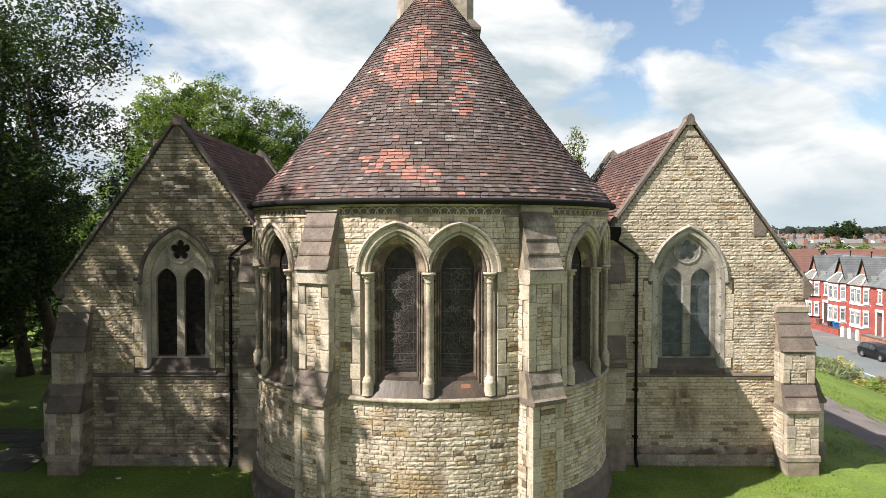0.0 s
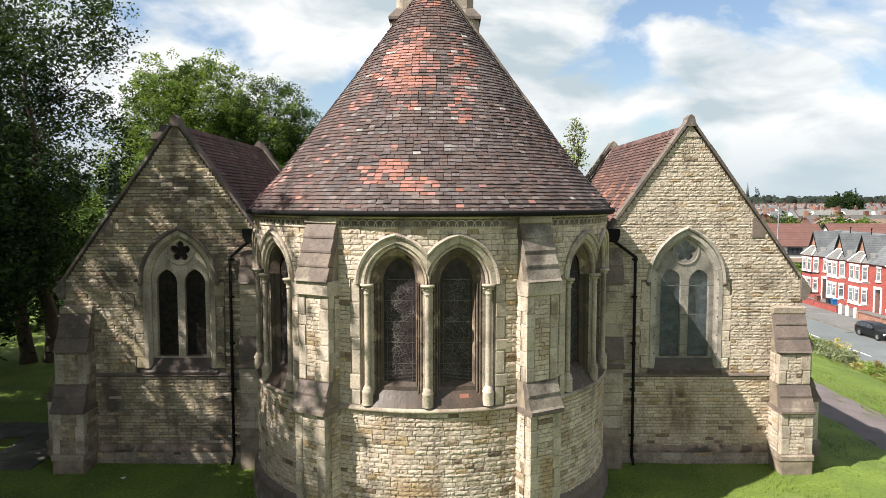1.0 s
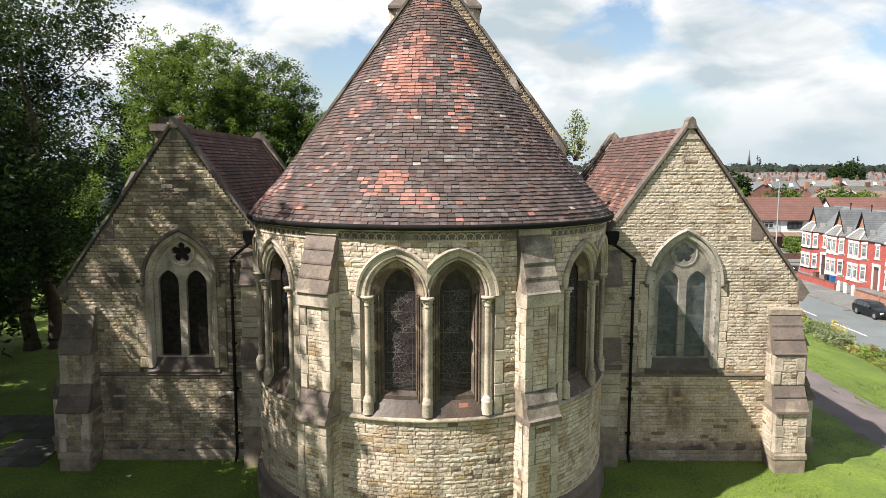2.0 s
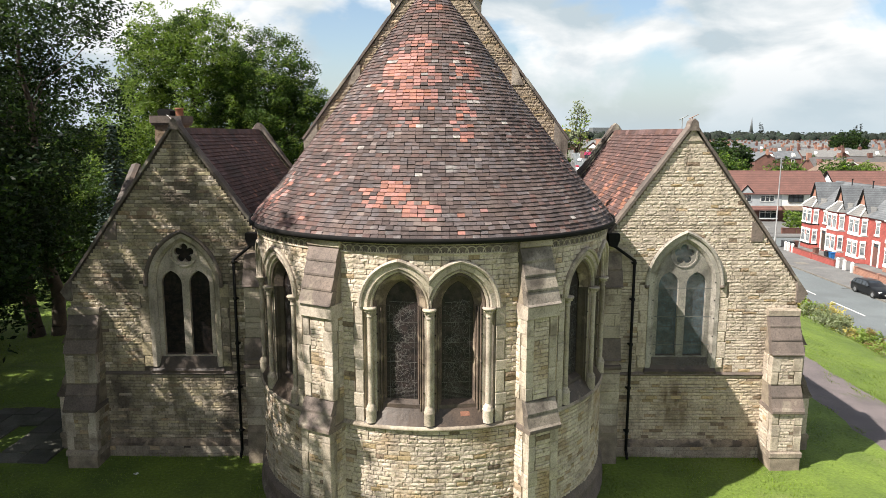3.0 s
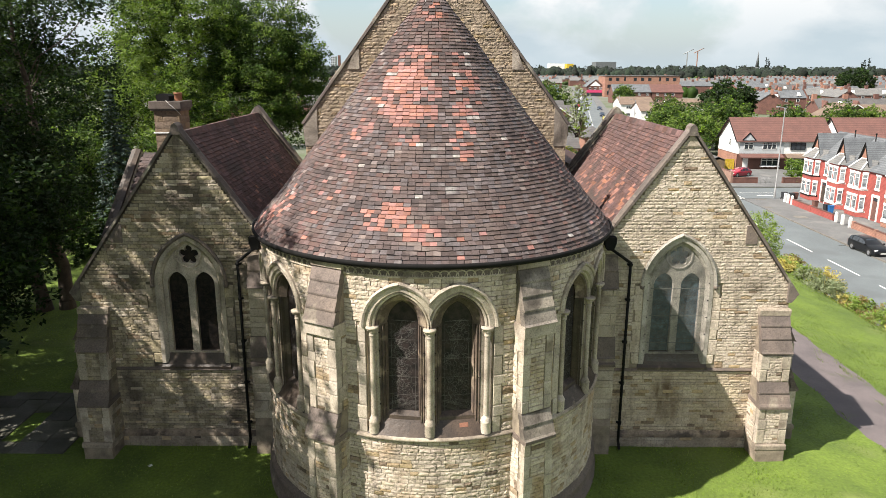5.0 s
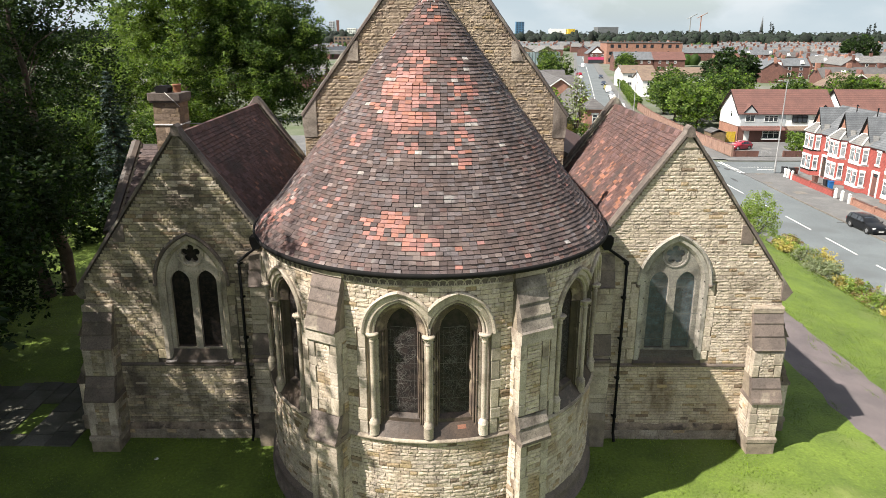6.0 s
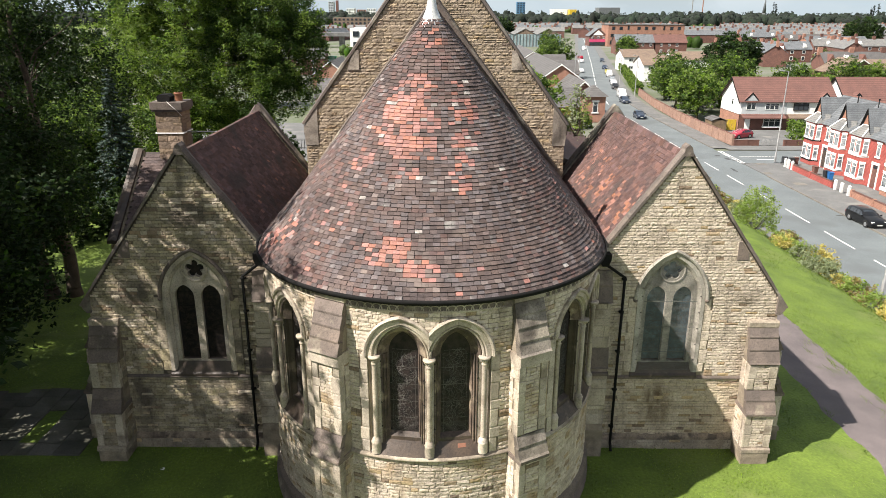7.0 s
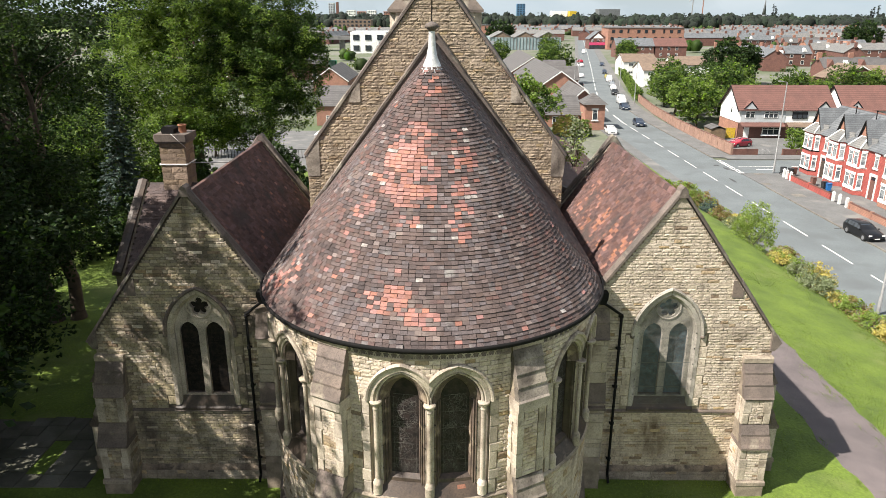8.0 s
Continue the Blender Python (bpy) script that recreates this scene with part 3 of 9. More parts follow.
def strip(acc, put, profile, lines, u0=0.0, mat=0):
    """A moulding: profile [(line index, depth inward)] swept along arch lines of equal length."""
    n = len(lines[0])
    vs = []
    for li, d in profile:
        vs += [put(u0 + u, d, z) for u, z in lines[li]]
    fs = [(j * n + i, j * n + i + 1, (j + 1) * n + i + 1, (j + 1) * n + i) for j in range(len(profile) - 1) for i in range(n - 1)]
    acc.add(vs, fs, mat, False)


def voussoirs(parent, name, put, ws, off, zs, u0, count, mats, side=0, lim=None, gap=0.004):
    """An arch ring of separate stones; ws: [(half width, depth inward)] from the outer edge inward."""
    n = count * 4
    lines = [arch_line(w, off, zs, n, side, lim) for w, _ in ws]
    prof = [(i, d) for i, (_, d) in enumerate(ws)]
    total = len(lines[0]) - 1
    for k in range(total // 4):
        a, b = 4 * k, 4 * k + 4
        sub = [ln[a:b + 1] for ln in lines]
        acc = Acc()
        strip(acc, put, prof, sub, u0)
        # close both ends of the stone
        for e in (0, 4):
            ring = [put(u0 + sub[i][e][0], d, sub[i][e][1]) for i, d in prof]
            back = [put(u0 + sub[i][e][0], max(d for _, d in prof) + 0.05, sub[i][e][1]) for i, d in (prof[-1], prof[0])]
            acc.add(ring + back, [tuple(range(len(ring) + 2))])
        cen = sum((Vector(v) for v in acc.v), Vector()) / len(acc.v)
        acc.v = [tuple(cen + (Vector(v) - cen) * (1 - gap * 6)) for v in acc.v]
        part(name, acc, mats, parent)


def plate(put, outer, holes, d0, d1):
    """A stone plate with holes pierced right through."""
    bm = bmesh.new()
    edges = []
    for loop in [outer] + holes:
        vs = [bm.verts.new((u, 0, z)) for u, z in loop]
        edges += [bm.edges.new((vs[i], vs[(i + 1) % len(vs)])) for i in range(len(vs))]
    bmesh.ops.triangle_fill(bm, use_beauty=True, use_dissolve=False, edges=edges)
    acc = Acc()
    bm.verts.index_update()
    acc.add([put(v.co.x, d0, v.co.z) for v in bm.verts], [tuple(v.index for v in f.verts) for f in bm.faces])
    bm.free()
    for loop in [outer] + holes:
        n = len(loop)
        acc.add([put(u, d, z) for d in (d0, d1) for u, z in loop], [(i, (i + 1) % n, n + (i + 1) % n, n + i) for i in range(n)])
    return acc


# ---- ground ----
def ground_z(x, y):
    """Church knoll that falls to the road and the town."""
    xs = [(-400, -5.2), (-75, -5.2), (-45, -1.5), (-30, 0), (12.5, 0), (16, -0.45), (19, -0.75), (26.5, -2.3), (29.5, -4.3), (31.5, -5.06), (900, -5.06)]
    zx = xs[-1][1]
    for (a, za), (b, zb) in zip(xs, xs[1:]):
        if a <= x <= b:
            zx = za + (zb - za) * (x - a) / (b - a)
            break
    k = min(1.0, max(0.0, (y - 62) / 40.0))
    k = k * k * (3 - 2 * k)
    return zx * (1 - k) + (-5.2 if x < 30 else -5.06) * k


def build_ground():
    def lines(vals):
        return sorted(set(vals))
    xs = lines([-4000, -1500, -600, -300, -150, -100] + [-80 + 4 * i for i in range(13)] + [-28 + 1.5 * i for i in range(40)] + [31.5, 60, 100, 200, 400, 900, 2000, 4000])
    ys = lines([-1200, -400, -100, -40] + [-20 + 3 * i for i in range(42)] + [110, 140, 200, 400, 900, 2000, 4500])
    acc = Acc()
    r = random.Random(3)
    nx = len(xs)
    for y in ys:
        for x in xs:
            j = r.uniform(-0.04, 0.04) if (-30 < x < 29 and 0 < y < 70) else 0
            acc.v.append((x, y, ground_z(x, y) + j - (0.3 if x >= 31.5 or y > 105 or x < -100 else 0)))
    for b in range(len(ys) - 1):
        for a in range(nx - 1):
            acc.f.append((b * nx + a, b * nx + a + 1, (b + 1) * nx + a + 1, (b + 1) * nx + a))
    acc.m, acc.s = [0] * len(acc.f), [True] * len(acc.f)
    g = part("ground", acc, "grass", fix=False)
    tagged(g, "mown green grass on a knoll that falls to the road", "ground", kind="structure")


build_ground()


# ---- apse ----
ZS, OFF, HALF = 6.50, 0.23, 0.75     # springing, arch centre offset, half spacing of the lancets
ZSTR, ZFRZ = 3.40, 7.84              # string course, underside of the frieze
BAYS = (0.0, radians(59.5), radians(-59.5))
BUTT = (radians(29.2), radians(-29.2))

apse_wall = thing("wall_apse", "round apse wall of coursed yellow sandstone rubble", "wall", kind="structure")


def apse_backing():
    acc = Acc()
    n = 60
    acc.lathe([(RW + 0.02, -0.4), (RW, 0.7), (RW, ZSTR)], n, (CX, CY, 0), 0, -math.pi / 2, math.pi / 2)
    acc.lathe([(RW - 0.01, ZFRZ - 0.05), (RW - 0.01, 8.3), (RW - 0.6, 8.3)], n, (CX, CY, 0), 0, -math.pi / 2, math.pi / 2)
    edge = 1.67 / RW
    cuts = [-math.pi / 2, BAYS[2] - edge, BAYS[2] + edge, -edge, edge, BAYS[1] - edge, BAYS[1] + edge, math.pi / 2]
    for i in range(0, 8, 2):
        acc.lathe([(RW, ZSTR), (RW, ZFRZ)], 8, (CX, CY, 0), 0, cuts[i], cuts[i + 1])
    for b in BAYS:
        put = round_wall(b)
        us = [-1.67 + 3.34 * i / 48 for i in range(49)]
        for u, v in zip(us, us[1:]):
            za, zb = (arch_top(0.93, OFF, abs(q) - HALF, ZS) for q in (u, v))
            acc.add([put(u, 0, za), put(v, 0, zb), put(v, 0, ZFRZ), put(u, 0, ZFRZ)], [(0, 1, 2, 3)])
    # inner leaf, so that the openings look into a dark church
    acc.lathe([(RW - 0.62, -0.3), (RW - 0.62, 8.3)], n, (CX, CY, 0), 0, -math.pi / 2, math.pi / 2)
    part("core", acc, "mortar", apse_wall, fix=False)


apse_backing()


def apse_spans(za, zb):
    spans = [(-math.pi / 2 * RW, math.pi / 2 * RW)]
    for b in BUTT:
        spans = cut(spans, b * RW - 0.44, b * RW + 0.44)
    if za > ZSTR - 0.02:
        for b in BAYS:
            c = b * RW
            if za < ZS:
                spans = cut(spans, c - 1.93, c + 1.93)
            else:
                w = arch_half(0.96, OFF, za, ZS)
                for s in (-1, 1):
                    if w > 0.02:
                        spans = cut(spans, c + s * HALF - w, c + s * HALF + w)
                if za < ZS + 0.55:
                    spans = cut(spans, c - HALF, c + HALF)
    return [(a, b) for a, b in spans if b - a > 0.06]


stone_list = courses(round_wall(), 0.78, ZSTR - 0.02, apse_spans, 0.085, 0.14, 0.15, 0.38, 0.031) + courses(round_wall(), ZSTR + 0.10, ZFRZ, apse_spans, 0.085, 0.14, 0.15, 0.38, 0.031)
pieces(apse_wall, "stone", STONES, stone_list, ["stone", "stone_ochre", "stone_soot_shade"], (CX, CY - RW, 2.2), 300, "rubble", "hewn yellow sandstone courses")


def apse_bands():
    full = (-math.pi / 2, math.pi / 2)
    acc = Acc()
    acc.lathe([(RW, 0.85), (RW + 0.13, 0.72), (RW + 0.16, 0.64), (RW + 0.14, 0.58), (RW + 0.14, 0.3), (RW + 0.2, 0.22), (RW + 0.2, -0.5)], 60, (CX, CY, 0), 0, *full)
    part("plinth", acc, "ashlar_dark", apse_wall, "moulded plinth of darkened dressed stone")
    acc = Acc()
    acc.lathe([(RW - 0.02, ZSTR + 0.13), (RW + 0.09, ZSTR + 0.06), (RW + 0.11, ZSTR + 0.02), (RW + 0.09, ZSTR - 0.02), (RW + 0.05, ZSTR - 0.04), (RW - 0.02, ZSTR - 0.06)], 72, (CX, CY, 0), 0, *full)
    part("string_course", acc, "string", apse_wall, "roll-moulded stone string course")
    acc = Acc()
    acc.lathe([(RW, ZFRZ - 0.02), (RW + 0.05, ZFRZ), (RW + 0.06, ZFRZ + 0.04), (RW + 0.035, ZFRZ + 0.05), (RW + 0.035, ZFRZ + 0.25), (RW + 0.09, ZFRZ + 0.27), (RW + 0.11, ZFRZ + 0.34), (RW - 0.05, ZFRZ + 0.36)], 72, (CX, CY, 0), 0, *full)
    frieze = part("frieze", acc, "ashlar", apse_wall, "carved stone frieze of small interlaced arches")
    # intersecting blind arcading in low relief
    arc = Acc()
    put = round_wall()
    step = 0.215
    total = int(math.pi * RW / step)
    for k in range(total):
        u0 = -math.pi / 2 * RW + step * (k + 0.5)
        if any(abs(u0 - b * RW) < 0.42 for b in BUTT):
            continue
        zs = ZFRZ + 0.055
        pts = [(0.155 * math.cos(a), 0.165 * math.sin(a)) for a in [math.pi * i / 8 for i in range(9)]]
        for (a, b), (c, d) in zip(pts, pts[1:]):
            ka, kc = 0.84, 0.84
            arc.add([put(u0 + a, -0.062, zs + b), put(u0 + c, -0.062, zs + d), put(u0 + c * kc, -0.062, zs + d * kc), put(u0 + a * ka, -0.062, zs + b * ka),
                     put(u0 + a, -0.03, zs + b), put(u0 + c, -0.03, zs + d), put(u0 + c * kc, -0.03, zs + d * kc), put(u0 + a * ka, -0.03, zs + b * ka)],
                    [(0, 1, 2, 3), (0, 1, 5, 4), (3, 2, 6, 7)])
        arc.add([put(u0 + e * 0.2, y, zs - 0.005 + f * 0.03) for e, f, y in ((-.06, 0, -.06), (.06, 0, -.06), (.06, 1, -.06), (-.06, 1, -.06))], [(0, 1, 2, 3)])
    part("arcading", arc, "ashlar", frieze, fix=False)
    # darker ground behind the arcading
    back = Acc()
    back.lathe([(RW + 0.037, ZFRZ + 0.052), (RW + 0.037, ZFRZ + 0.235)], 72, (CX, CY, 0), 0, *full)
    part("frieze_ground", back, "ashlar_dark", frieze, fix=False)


apse_bands()


def shaft_assembly(parent, put, u, zc, zb, z_foot, d=0.03):
    """Slender shaft with a carved capital, an annulet and a moulded base."""
    x, y, _ = put(u, d, 0)
    part("shaft", Acc().lathe([(0.072, zb), (0.070, zc - 0.24)], 12, (x, y, 0)), "ashlar", parent)
    cap = Acc().lathe([(0.075, zc - 0.26), (0.095, zc - 0.245), (0.075, zc - 0.225), (0.082, zc - 0.15), (0.125, zc - 0.085), (0.10, zc - 0.08), (0.15, zc - 0.06)], 12, (x, y, 0))
    for k in range(8):  # leaf knops
        a = k * math.pi / 4
        cap.lathe([(0.0, -0.03), (0.028, -0.02), (0.034, 0.0), (0.02, 0.025), (0.0, 0.03)], 6, (x + 0.105 * math.cos(a), y + 0.105 * math.sin(a), zc - 0.115 + 0.03 * (k % 2)))
    cap.lathe([(0.0, zc - 0.06), (0.165, zc - 0.06), (0.175, zc - 0.03), (0.165, zc), (0.0, zc)], 12, (x, y, 0))
    part("capital", cap, "ashlar", parent, "carved foliage capital")
    part("base", Acc().lathe([(0.14, z_foot), (0.135, zb - 0.16), (0.15, zb - 0.12), (0.115, zb - 0.09), (0.125, zb - 0.05), (0.09, zb - 0.02), (0.072, zb + 0.03)], 12, (x, y, 0)), "ashlar", parent, "moulded shaft base")


def lead_lines(put, u0, w, z0, z1, top, seed, d):
    """Leading of a stained window: saddle bars and winding cames."""
    r = random.Random(seed)
    acc = Acc()

    def line(pts, t):
        for (a, b), (c, e) in zip(pts, pts[1:]):
            q = Vector((c - a, e - b))
            if q.length < 1e-4:
                continue
            k = Vector((-q.y, q.x)).normalized() * t
            acc.add([put(u0 + a + k.x, d, b + k.y), put(u0 + a - k.x, d, b - k.y), put(u0 + c - k.x, d, e - k.y), put(u0 + c + k.x, d, e + k.y)], [(0, 1, 2, 3)])
    z = z0 + 0.45
    while z < z1 - 0.1:
        h = w if z < top else w * 0.8
        line([(-h, z), (h, z)], 0.006)
        z += 0.52
    for _ in range(150):
        x, z, a = r.uniform(-0.7 * w, 0.7 * w), r.uniform(z0 + 0.15, top), r.uniform(0, 6.28)
        pts = [(x, z)]
        turn = r.uniform(-0.9, 0.9)
        for _ in range(7):
            a += turn + r.uniform(-0.3, 0.3)
            x, z = x + 0.055 * math.cos(a), z + 0.055 * math.sin(a)
            if abs(x) > w * 0.95 or z < z0 + 0.05 or z > top + 0.15:
                break
            pts.append((x, z))
        line(pts, 0.003)
    for k in range(9):
        line([(-w, z0 + 0.02 + 0.035 * k), (w, z0 + 0.02 + 0.035 * k)], 0.003)
    for s in (-1, 1):
        line([(s * w * 0.8, z0), (s * w * 0.8, top)], 0.004)
    return acc


def apse_window(k, phi):
    put = round_wall(phi)
    win = thing("window_%d" % (k + 1), "twin pointed lancet window with shafts and dark leaded glass", "window", kind="structure")
    zg = 4.05
    for s in (-1, 1):
        u0 = s * HALF
        side, lim = s, HALF
        voussoirs(win, "hood_stone", put, [(1.03, 0.02), (1.035, -0.085), (0.985, -0.125), (0.935, -0.10), (0.92, -0.02)], OFF, ZS, u0, 4, "ashlar", side, lim)
        voussoirs(win, "voussoir", put, [(0.925, 0.0), (0.925, -0.055), (0.80, -0.045), (0.765, 0.03), (0.735, 0.0), (0.70, 0.02), (0.685, 0.09)], OFF, ZS, u0, 4, "ashlar", side, lim)
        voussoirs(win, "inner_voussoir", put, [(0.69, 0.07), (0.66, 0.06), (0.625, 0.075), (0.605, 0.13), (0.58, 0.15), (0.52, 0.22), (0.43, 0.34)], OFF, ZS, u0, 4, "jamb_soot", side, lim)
        # jambs below the springing: pale outer order, sooty mouldings with recess shade coloured in
        outer_jamb, inner_jamb = Acc(), Acc()
        for t in (-1, 1):
            first = [(HALF, 0.12)] if t != s else [(0.91, 0.0), (0.91, 0.12)]
            for acc, prof in ((outer_jamb, first + [(0.63, 0.13), (0.615, 0.16)]), (inner_jamb, [(0.615, 0.16), (0.60, 0.125), (0.575, 0.125), (0.565, 0.17), (0.545, 0.20), (0.525, 0.16), (0.505, 0.16), (0.49, 0.26), (0.465, 0.24), (0.43, 0.34), (0.43, 0.5)])):
                n = len(prof)
                acc.add([put(u0 + t * w, d, z) for z in (3.62, ZS) for w, d in prof], [(i, i + 1, n + i + 1, n + i) for i in range(n - 1)])
        part("jamb", outer_jamb, "ashlar", win)
        # side windows: darker jamb, glass and cames stand in for their deeper shade
        part("inner_jamb", inner_jamb, "jamb_soot" if k == 0 else "sill", win, "sooty brown moulded jamb with recess shade in its colour")
        line = arch_line(0.45, OFF, ZS, 10, zb=zg - 0.05)
        m = len(line)
        glass = Acc().add([put(u0 + u, 0.37, z) for u, z in line], [tuple(range(m))])
        part("pane", glass, "glass_brown" if k == 0 else "glass_dark", win, "dusty brown leaded glass", fix=False)
        part("leading", lead_lines(put, u0, 0.42, zg, 7.0, ZS, 11 * k + s + 3, 0.362), "came_pale" if k == 0 else "came", win, fix=False)
        sub = Acc().add([put(u0 + u, d, z) for d, z in ((0.36, zg + 0.0), (0.22, zg - 0.10), (0.20, zg - 0.22)) for u in (-0.56, 0.56)], [(0, 1, 3, 2), (2, 3, 5, 4)])
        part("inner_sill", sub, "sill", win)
        # thin stays and bolts of the old guard
        for t in (-1, 1):
            a, b = Vector(put(u0 + t * 0.57, 0.14, 5.05)), Vector(put(u0 + t * 0.44, 0.30, 5.2))
            part("stay", Acc().tube(a, b, 0.006, n=5), "gutter", win)
            for z in (4.3, 5.05, 5.8, 6.3):
                q = Vector(put(u0 + t * 0.60, 0.125, z))
                part("bolt", Acc().lathe([(0.0, -0.02), (0.02, -0.014), (0.022, 0.0), (0.02, 0.014), (0.0, 0.02)], 6, q), "gutter", win)
    for u in (-2 * HALF, 0.0, 2 * HALF):
        shaft_assembly(win, put, u, ZS, 3.98, 3.52, 0.02)
    us = [-1.67 + 3.34 * i / 12 for i in range(13)]
    acc = Acc()
    prof = [(0.21, 3.86), (0.17, 3.80), (-0.02, 3.53), (-0.05, 3.49)]
    acc.add([put(u, d, z) for d, z in prof for u in us], [(j * 13 + i, j * 13 + i + 1, (j + 1) * 13 + i + 1, (j + 1) * 13 + i) for j in range(3) for i in range(12)])
    part("sill", acc, "sill", win, "brown sloping stone sill")
    if k == 0:
        patch = Acc().add([put(u, d, z) for d, z in ((0.156, 3.79), (0.09, 3.695)) for u in (0.80, 1.04)], [(0, 1, 3, 2)])
        part("sill_patch", patch, "tile_orange", win, "broken orange patch of the sill", fix=False)
    # spring blocks over the middle and quoins at the sides
    qs = []
    for s in (-1, 1):
        qs += quoins(put, s * 1.67, s, ZSTR + 0.1, ZS, 0.27, 0.24, 0.42, 0.034)
    for m, v, t in qs:
        pieces(win, "quoin", BLOCKS, [(m, v, t)], ["ashlar"], (0, 0, 0), 10)
    for s in (-1, 1):
        x = Acc().add([put(u, d, z) for d in (-0.05, 0.02) for u, z in ((s * 1.83, ZS), (s * 1.61, ZS), (s * 1.61, ZS + 0.09), (s * 1.75, ZS + 0.14), (s * 1.83, ZS + 0.08))], [(0, 1, 2, 3, 4)] + [(i, (i + 1) % 5, 5 + (i + 1) % 5, 5 + i) for i in range(5)])
        part("label_stop", x, "ashlar", win)


for k, b in enumerate(BAYS):
    apse_window(k, b)


def buttress(put, w, profile, label, stages, slabs, near, stone="stone", group="buttresses", dressed=True, slab="slab"):
    """profile: [(height, depth out)] from foot to top; stages: faced stretches (z0, z1); slabs: weathering slopes (z0, z1) of dark slabs."""
    b = thing("buttress", label, "buttress", group)
    acc = Acc()
    ring = [(-d, z) for z, d in profile] + [(0.4, profile[-1][0]), (0.4, profile[0][0])]
    n = len(ring)
    vs = [put(u, d, z) for u in (-w / 2, w / 2) for d, z in ring]
    acc.add(vs, [tuple(range(n)), tuple(range(2 * n - 1, n - 1, -1))] + [(i, (i + 1) % n, n + (i + 1) % n, n + i) for i in range(n)])
    part("core", acc, "mortar", b)

    def depth_at(z):
        for (z0, d0), (z1, d1) in zip(profile, profile[1:]):
            if z0 <= z <= z1:
                return d0 + (d1 - d0) * (z - z0) / max(1e-6, z1 - z0)
        return profile[-1][1]
    face, dress = [], []
    for z0, z1 in stages:
        d = depth_at((z0 + z1) / 2)

        def front(u, y, z, d=d):
            return put(u, y - d, z)
        if dressed:
            for m, _, _ in courses(front, z0, z1, lambda a, c: [(-w / 2 - 0.015, w / 2 + 0.015)], 0.24, 0.42, 0.4, 1.0, 0.03, odd=()):
                dress.append((m, 0, 0))
        else:
            for s in (-1, 1):
                dress += quoins(front, s * w / 2 + s * 0.02, -s, z0, z1, 0.30 * w, 0.265 * w, 0.40, 0.034)
            face += courses(front, z0, z1, lambda a, c: [(-w * 0.255, w * 0.255)], 0.08, 0.14, 0.12, 0.36, 0.026)
        for s in (-1, 1):  # the two sides
            def flank(u, y, z, s=s, d=d):
                return put(s * w / 2 - s * y, -d + (u if s > 0 else -u), z) if s > 0 else put(-w / 2 + y, -u, z)
            if s > 0:
                dress += quoins(flank, 0.0, 1, z0, z1, 0.22, 0.15, 0.36, 0.025)
                face += courses(flank, z0, z1, lambda a, c, d=d: [(0.22, max(0.25, d + 0.05))], 0.12, 0.2, 0.16, 0.4, 0.03)
            else:
                dress += quoins(flank, d, -1, z0, z1, 0.22, 0.15, 0.36, 0.025)
                face += courses(flank, z0, z1, lambda a, c, d=d: [(-0.05, max(0.05, d - 0.22))], 0.12, 0.2, 0.16, 0.4, 0.03)
    pieces(b, "stone", STONES, face, [stone, "stone_ochre", "stone_soot_shade"], near, 300)
    pieces(b, "quoin", BLOCKS, dress, ["ashlar"], near, 300)
    for z0, z1, count in slabs:
        for k in range(count):
            za, zb = z0 + (z1 - z0) * k / count, z0 + (z1 - z0) * (k + 1) / count
            da, db = depth_at(za) + 0.055, depth_at(zb) + 0.035
            o = 0.045 if k == 0 else 0.02
            x = Acc()
            prof = [(-da - (0.05 if k == 0 else 0), za), (-da, za + 0.05), (-db, zb - 0.004), (-db + 0.16, zb - 0.004), (-da + 0.2, za)]
            m = len(prof)
            x.add([put(u, d, z) for u in (-w / 2 - o, w / 2 + o) for d, z in prof], [tuple(range(m)), tuple(range(2 * m - 1, m - 1, -1))] + [(i, (i + 1) % m, m + (i + 1) % m, m + i) for i in range(m)])
            part("weathering_slab", x, slab, b)
    return b


def band(b, put, w, z0, z1, out, mat="ashlar", name="band"):
    acc = Acc()
    ring = [(-out + 0.05, z0), (-out, z0 + 0.03), (-out, z1 - 0.04), (-out + 0.04, z1), (0.2, z1), (0.2, z0)]
    m = len(ring)
    e = 0.04
    acc.add([put(u, d, z) for u in (-w / 2 - e, w / 2 + e) for d, z in ring], [tuple(range(m)), tuple(range(2 * m - 1, m - 1, -1))] + [(i, (i + 1) % m, m + (i + 1) % m, m + i) for i in range(m)])
    part(name, acc, mat, b)


for phi in BUTT:
    o = (CX + RW * math.sin(phi), CY - RW * math.cos(phi))
    put = flat_wall(*o, phi)
    prof = [(-0.4, 0.68), (0.55, 0.68), (0.7, 0.58), (3.36, 0.58), (3.40, 0.60), (4.08, 0.40), (6.28, 0.40), (6.5, 0.46), (6.62, 0.46), (7.92, 0.06), (8.24, 0.06)]
    b = buttress(put, 0.90, prof, "stepped sandstone buttress with dark sloping slabs on the apse", [(0.72, 3.34), (4.1, 6.22)], [(3.42, 4.08, 2), (6.56, 7.94, 4)], put(0, -0.5, 3), dressed=False, slab="slab" if phi > 0 else "ashlar_dark")
    band(b, put, 0.90, 6.2, 6.56, 0.50, name="cap_band")
    band(b, put, 0.90, 3.3, 3.44, 0.70, "ashlar_dark", name="drip")
    band(b, put, 0.90, 0.55, 0.72, 0.72, "ashlar", name="plinth_band")
    band(b, put, 0.90, 7.94, 8.22, 0.13, name="top_block")

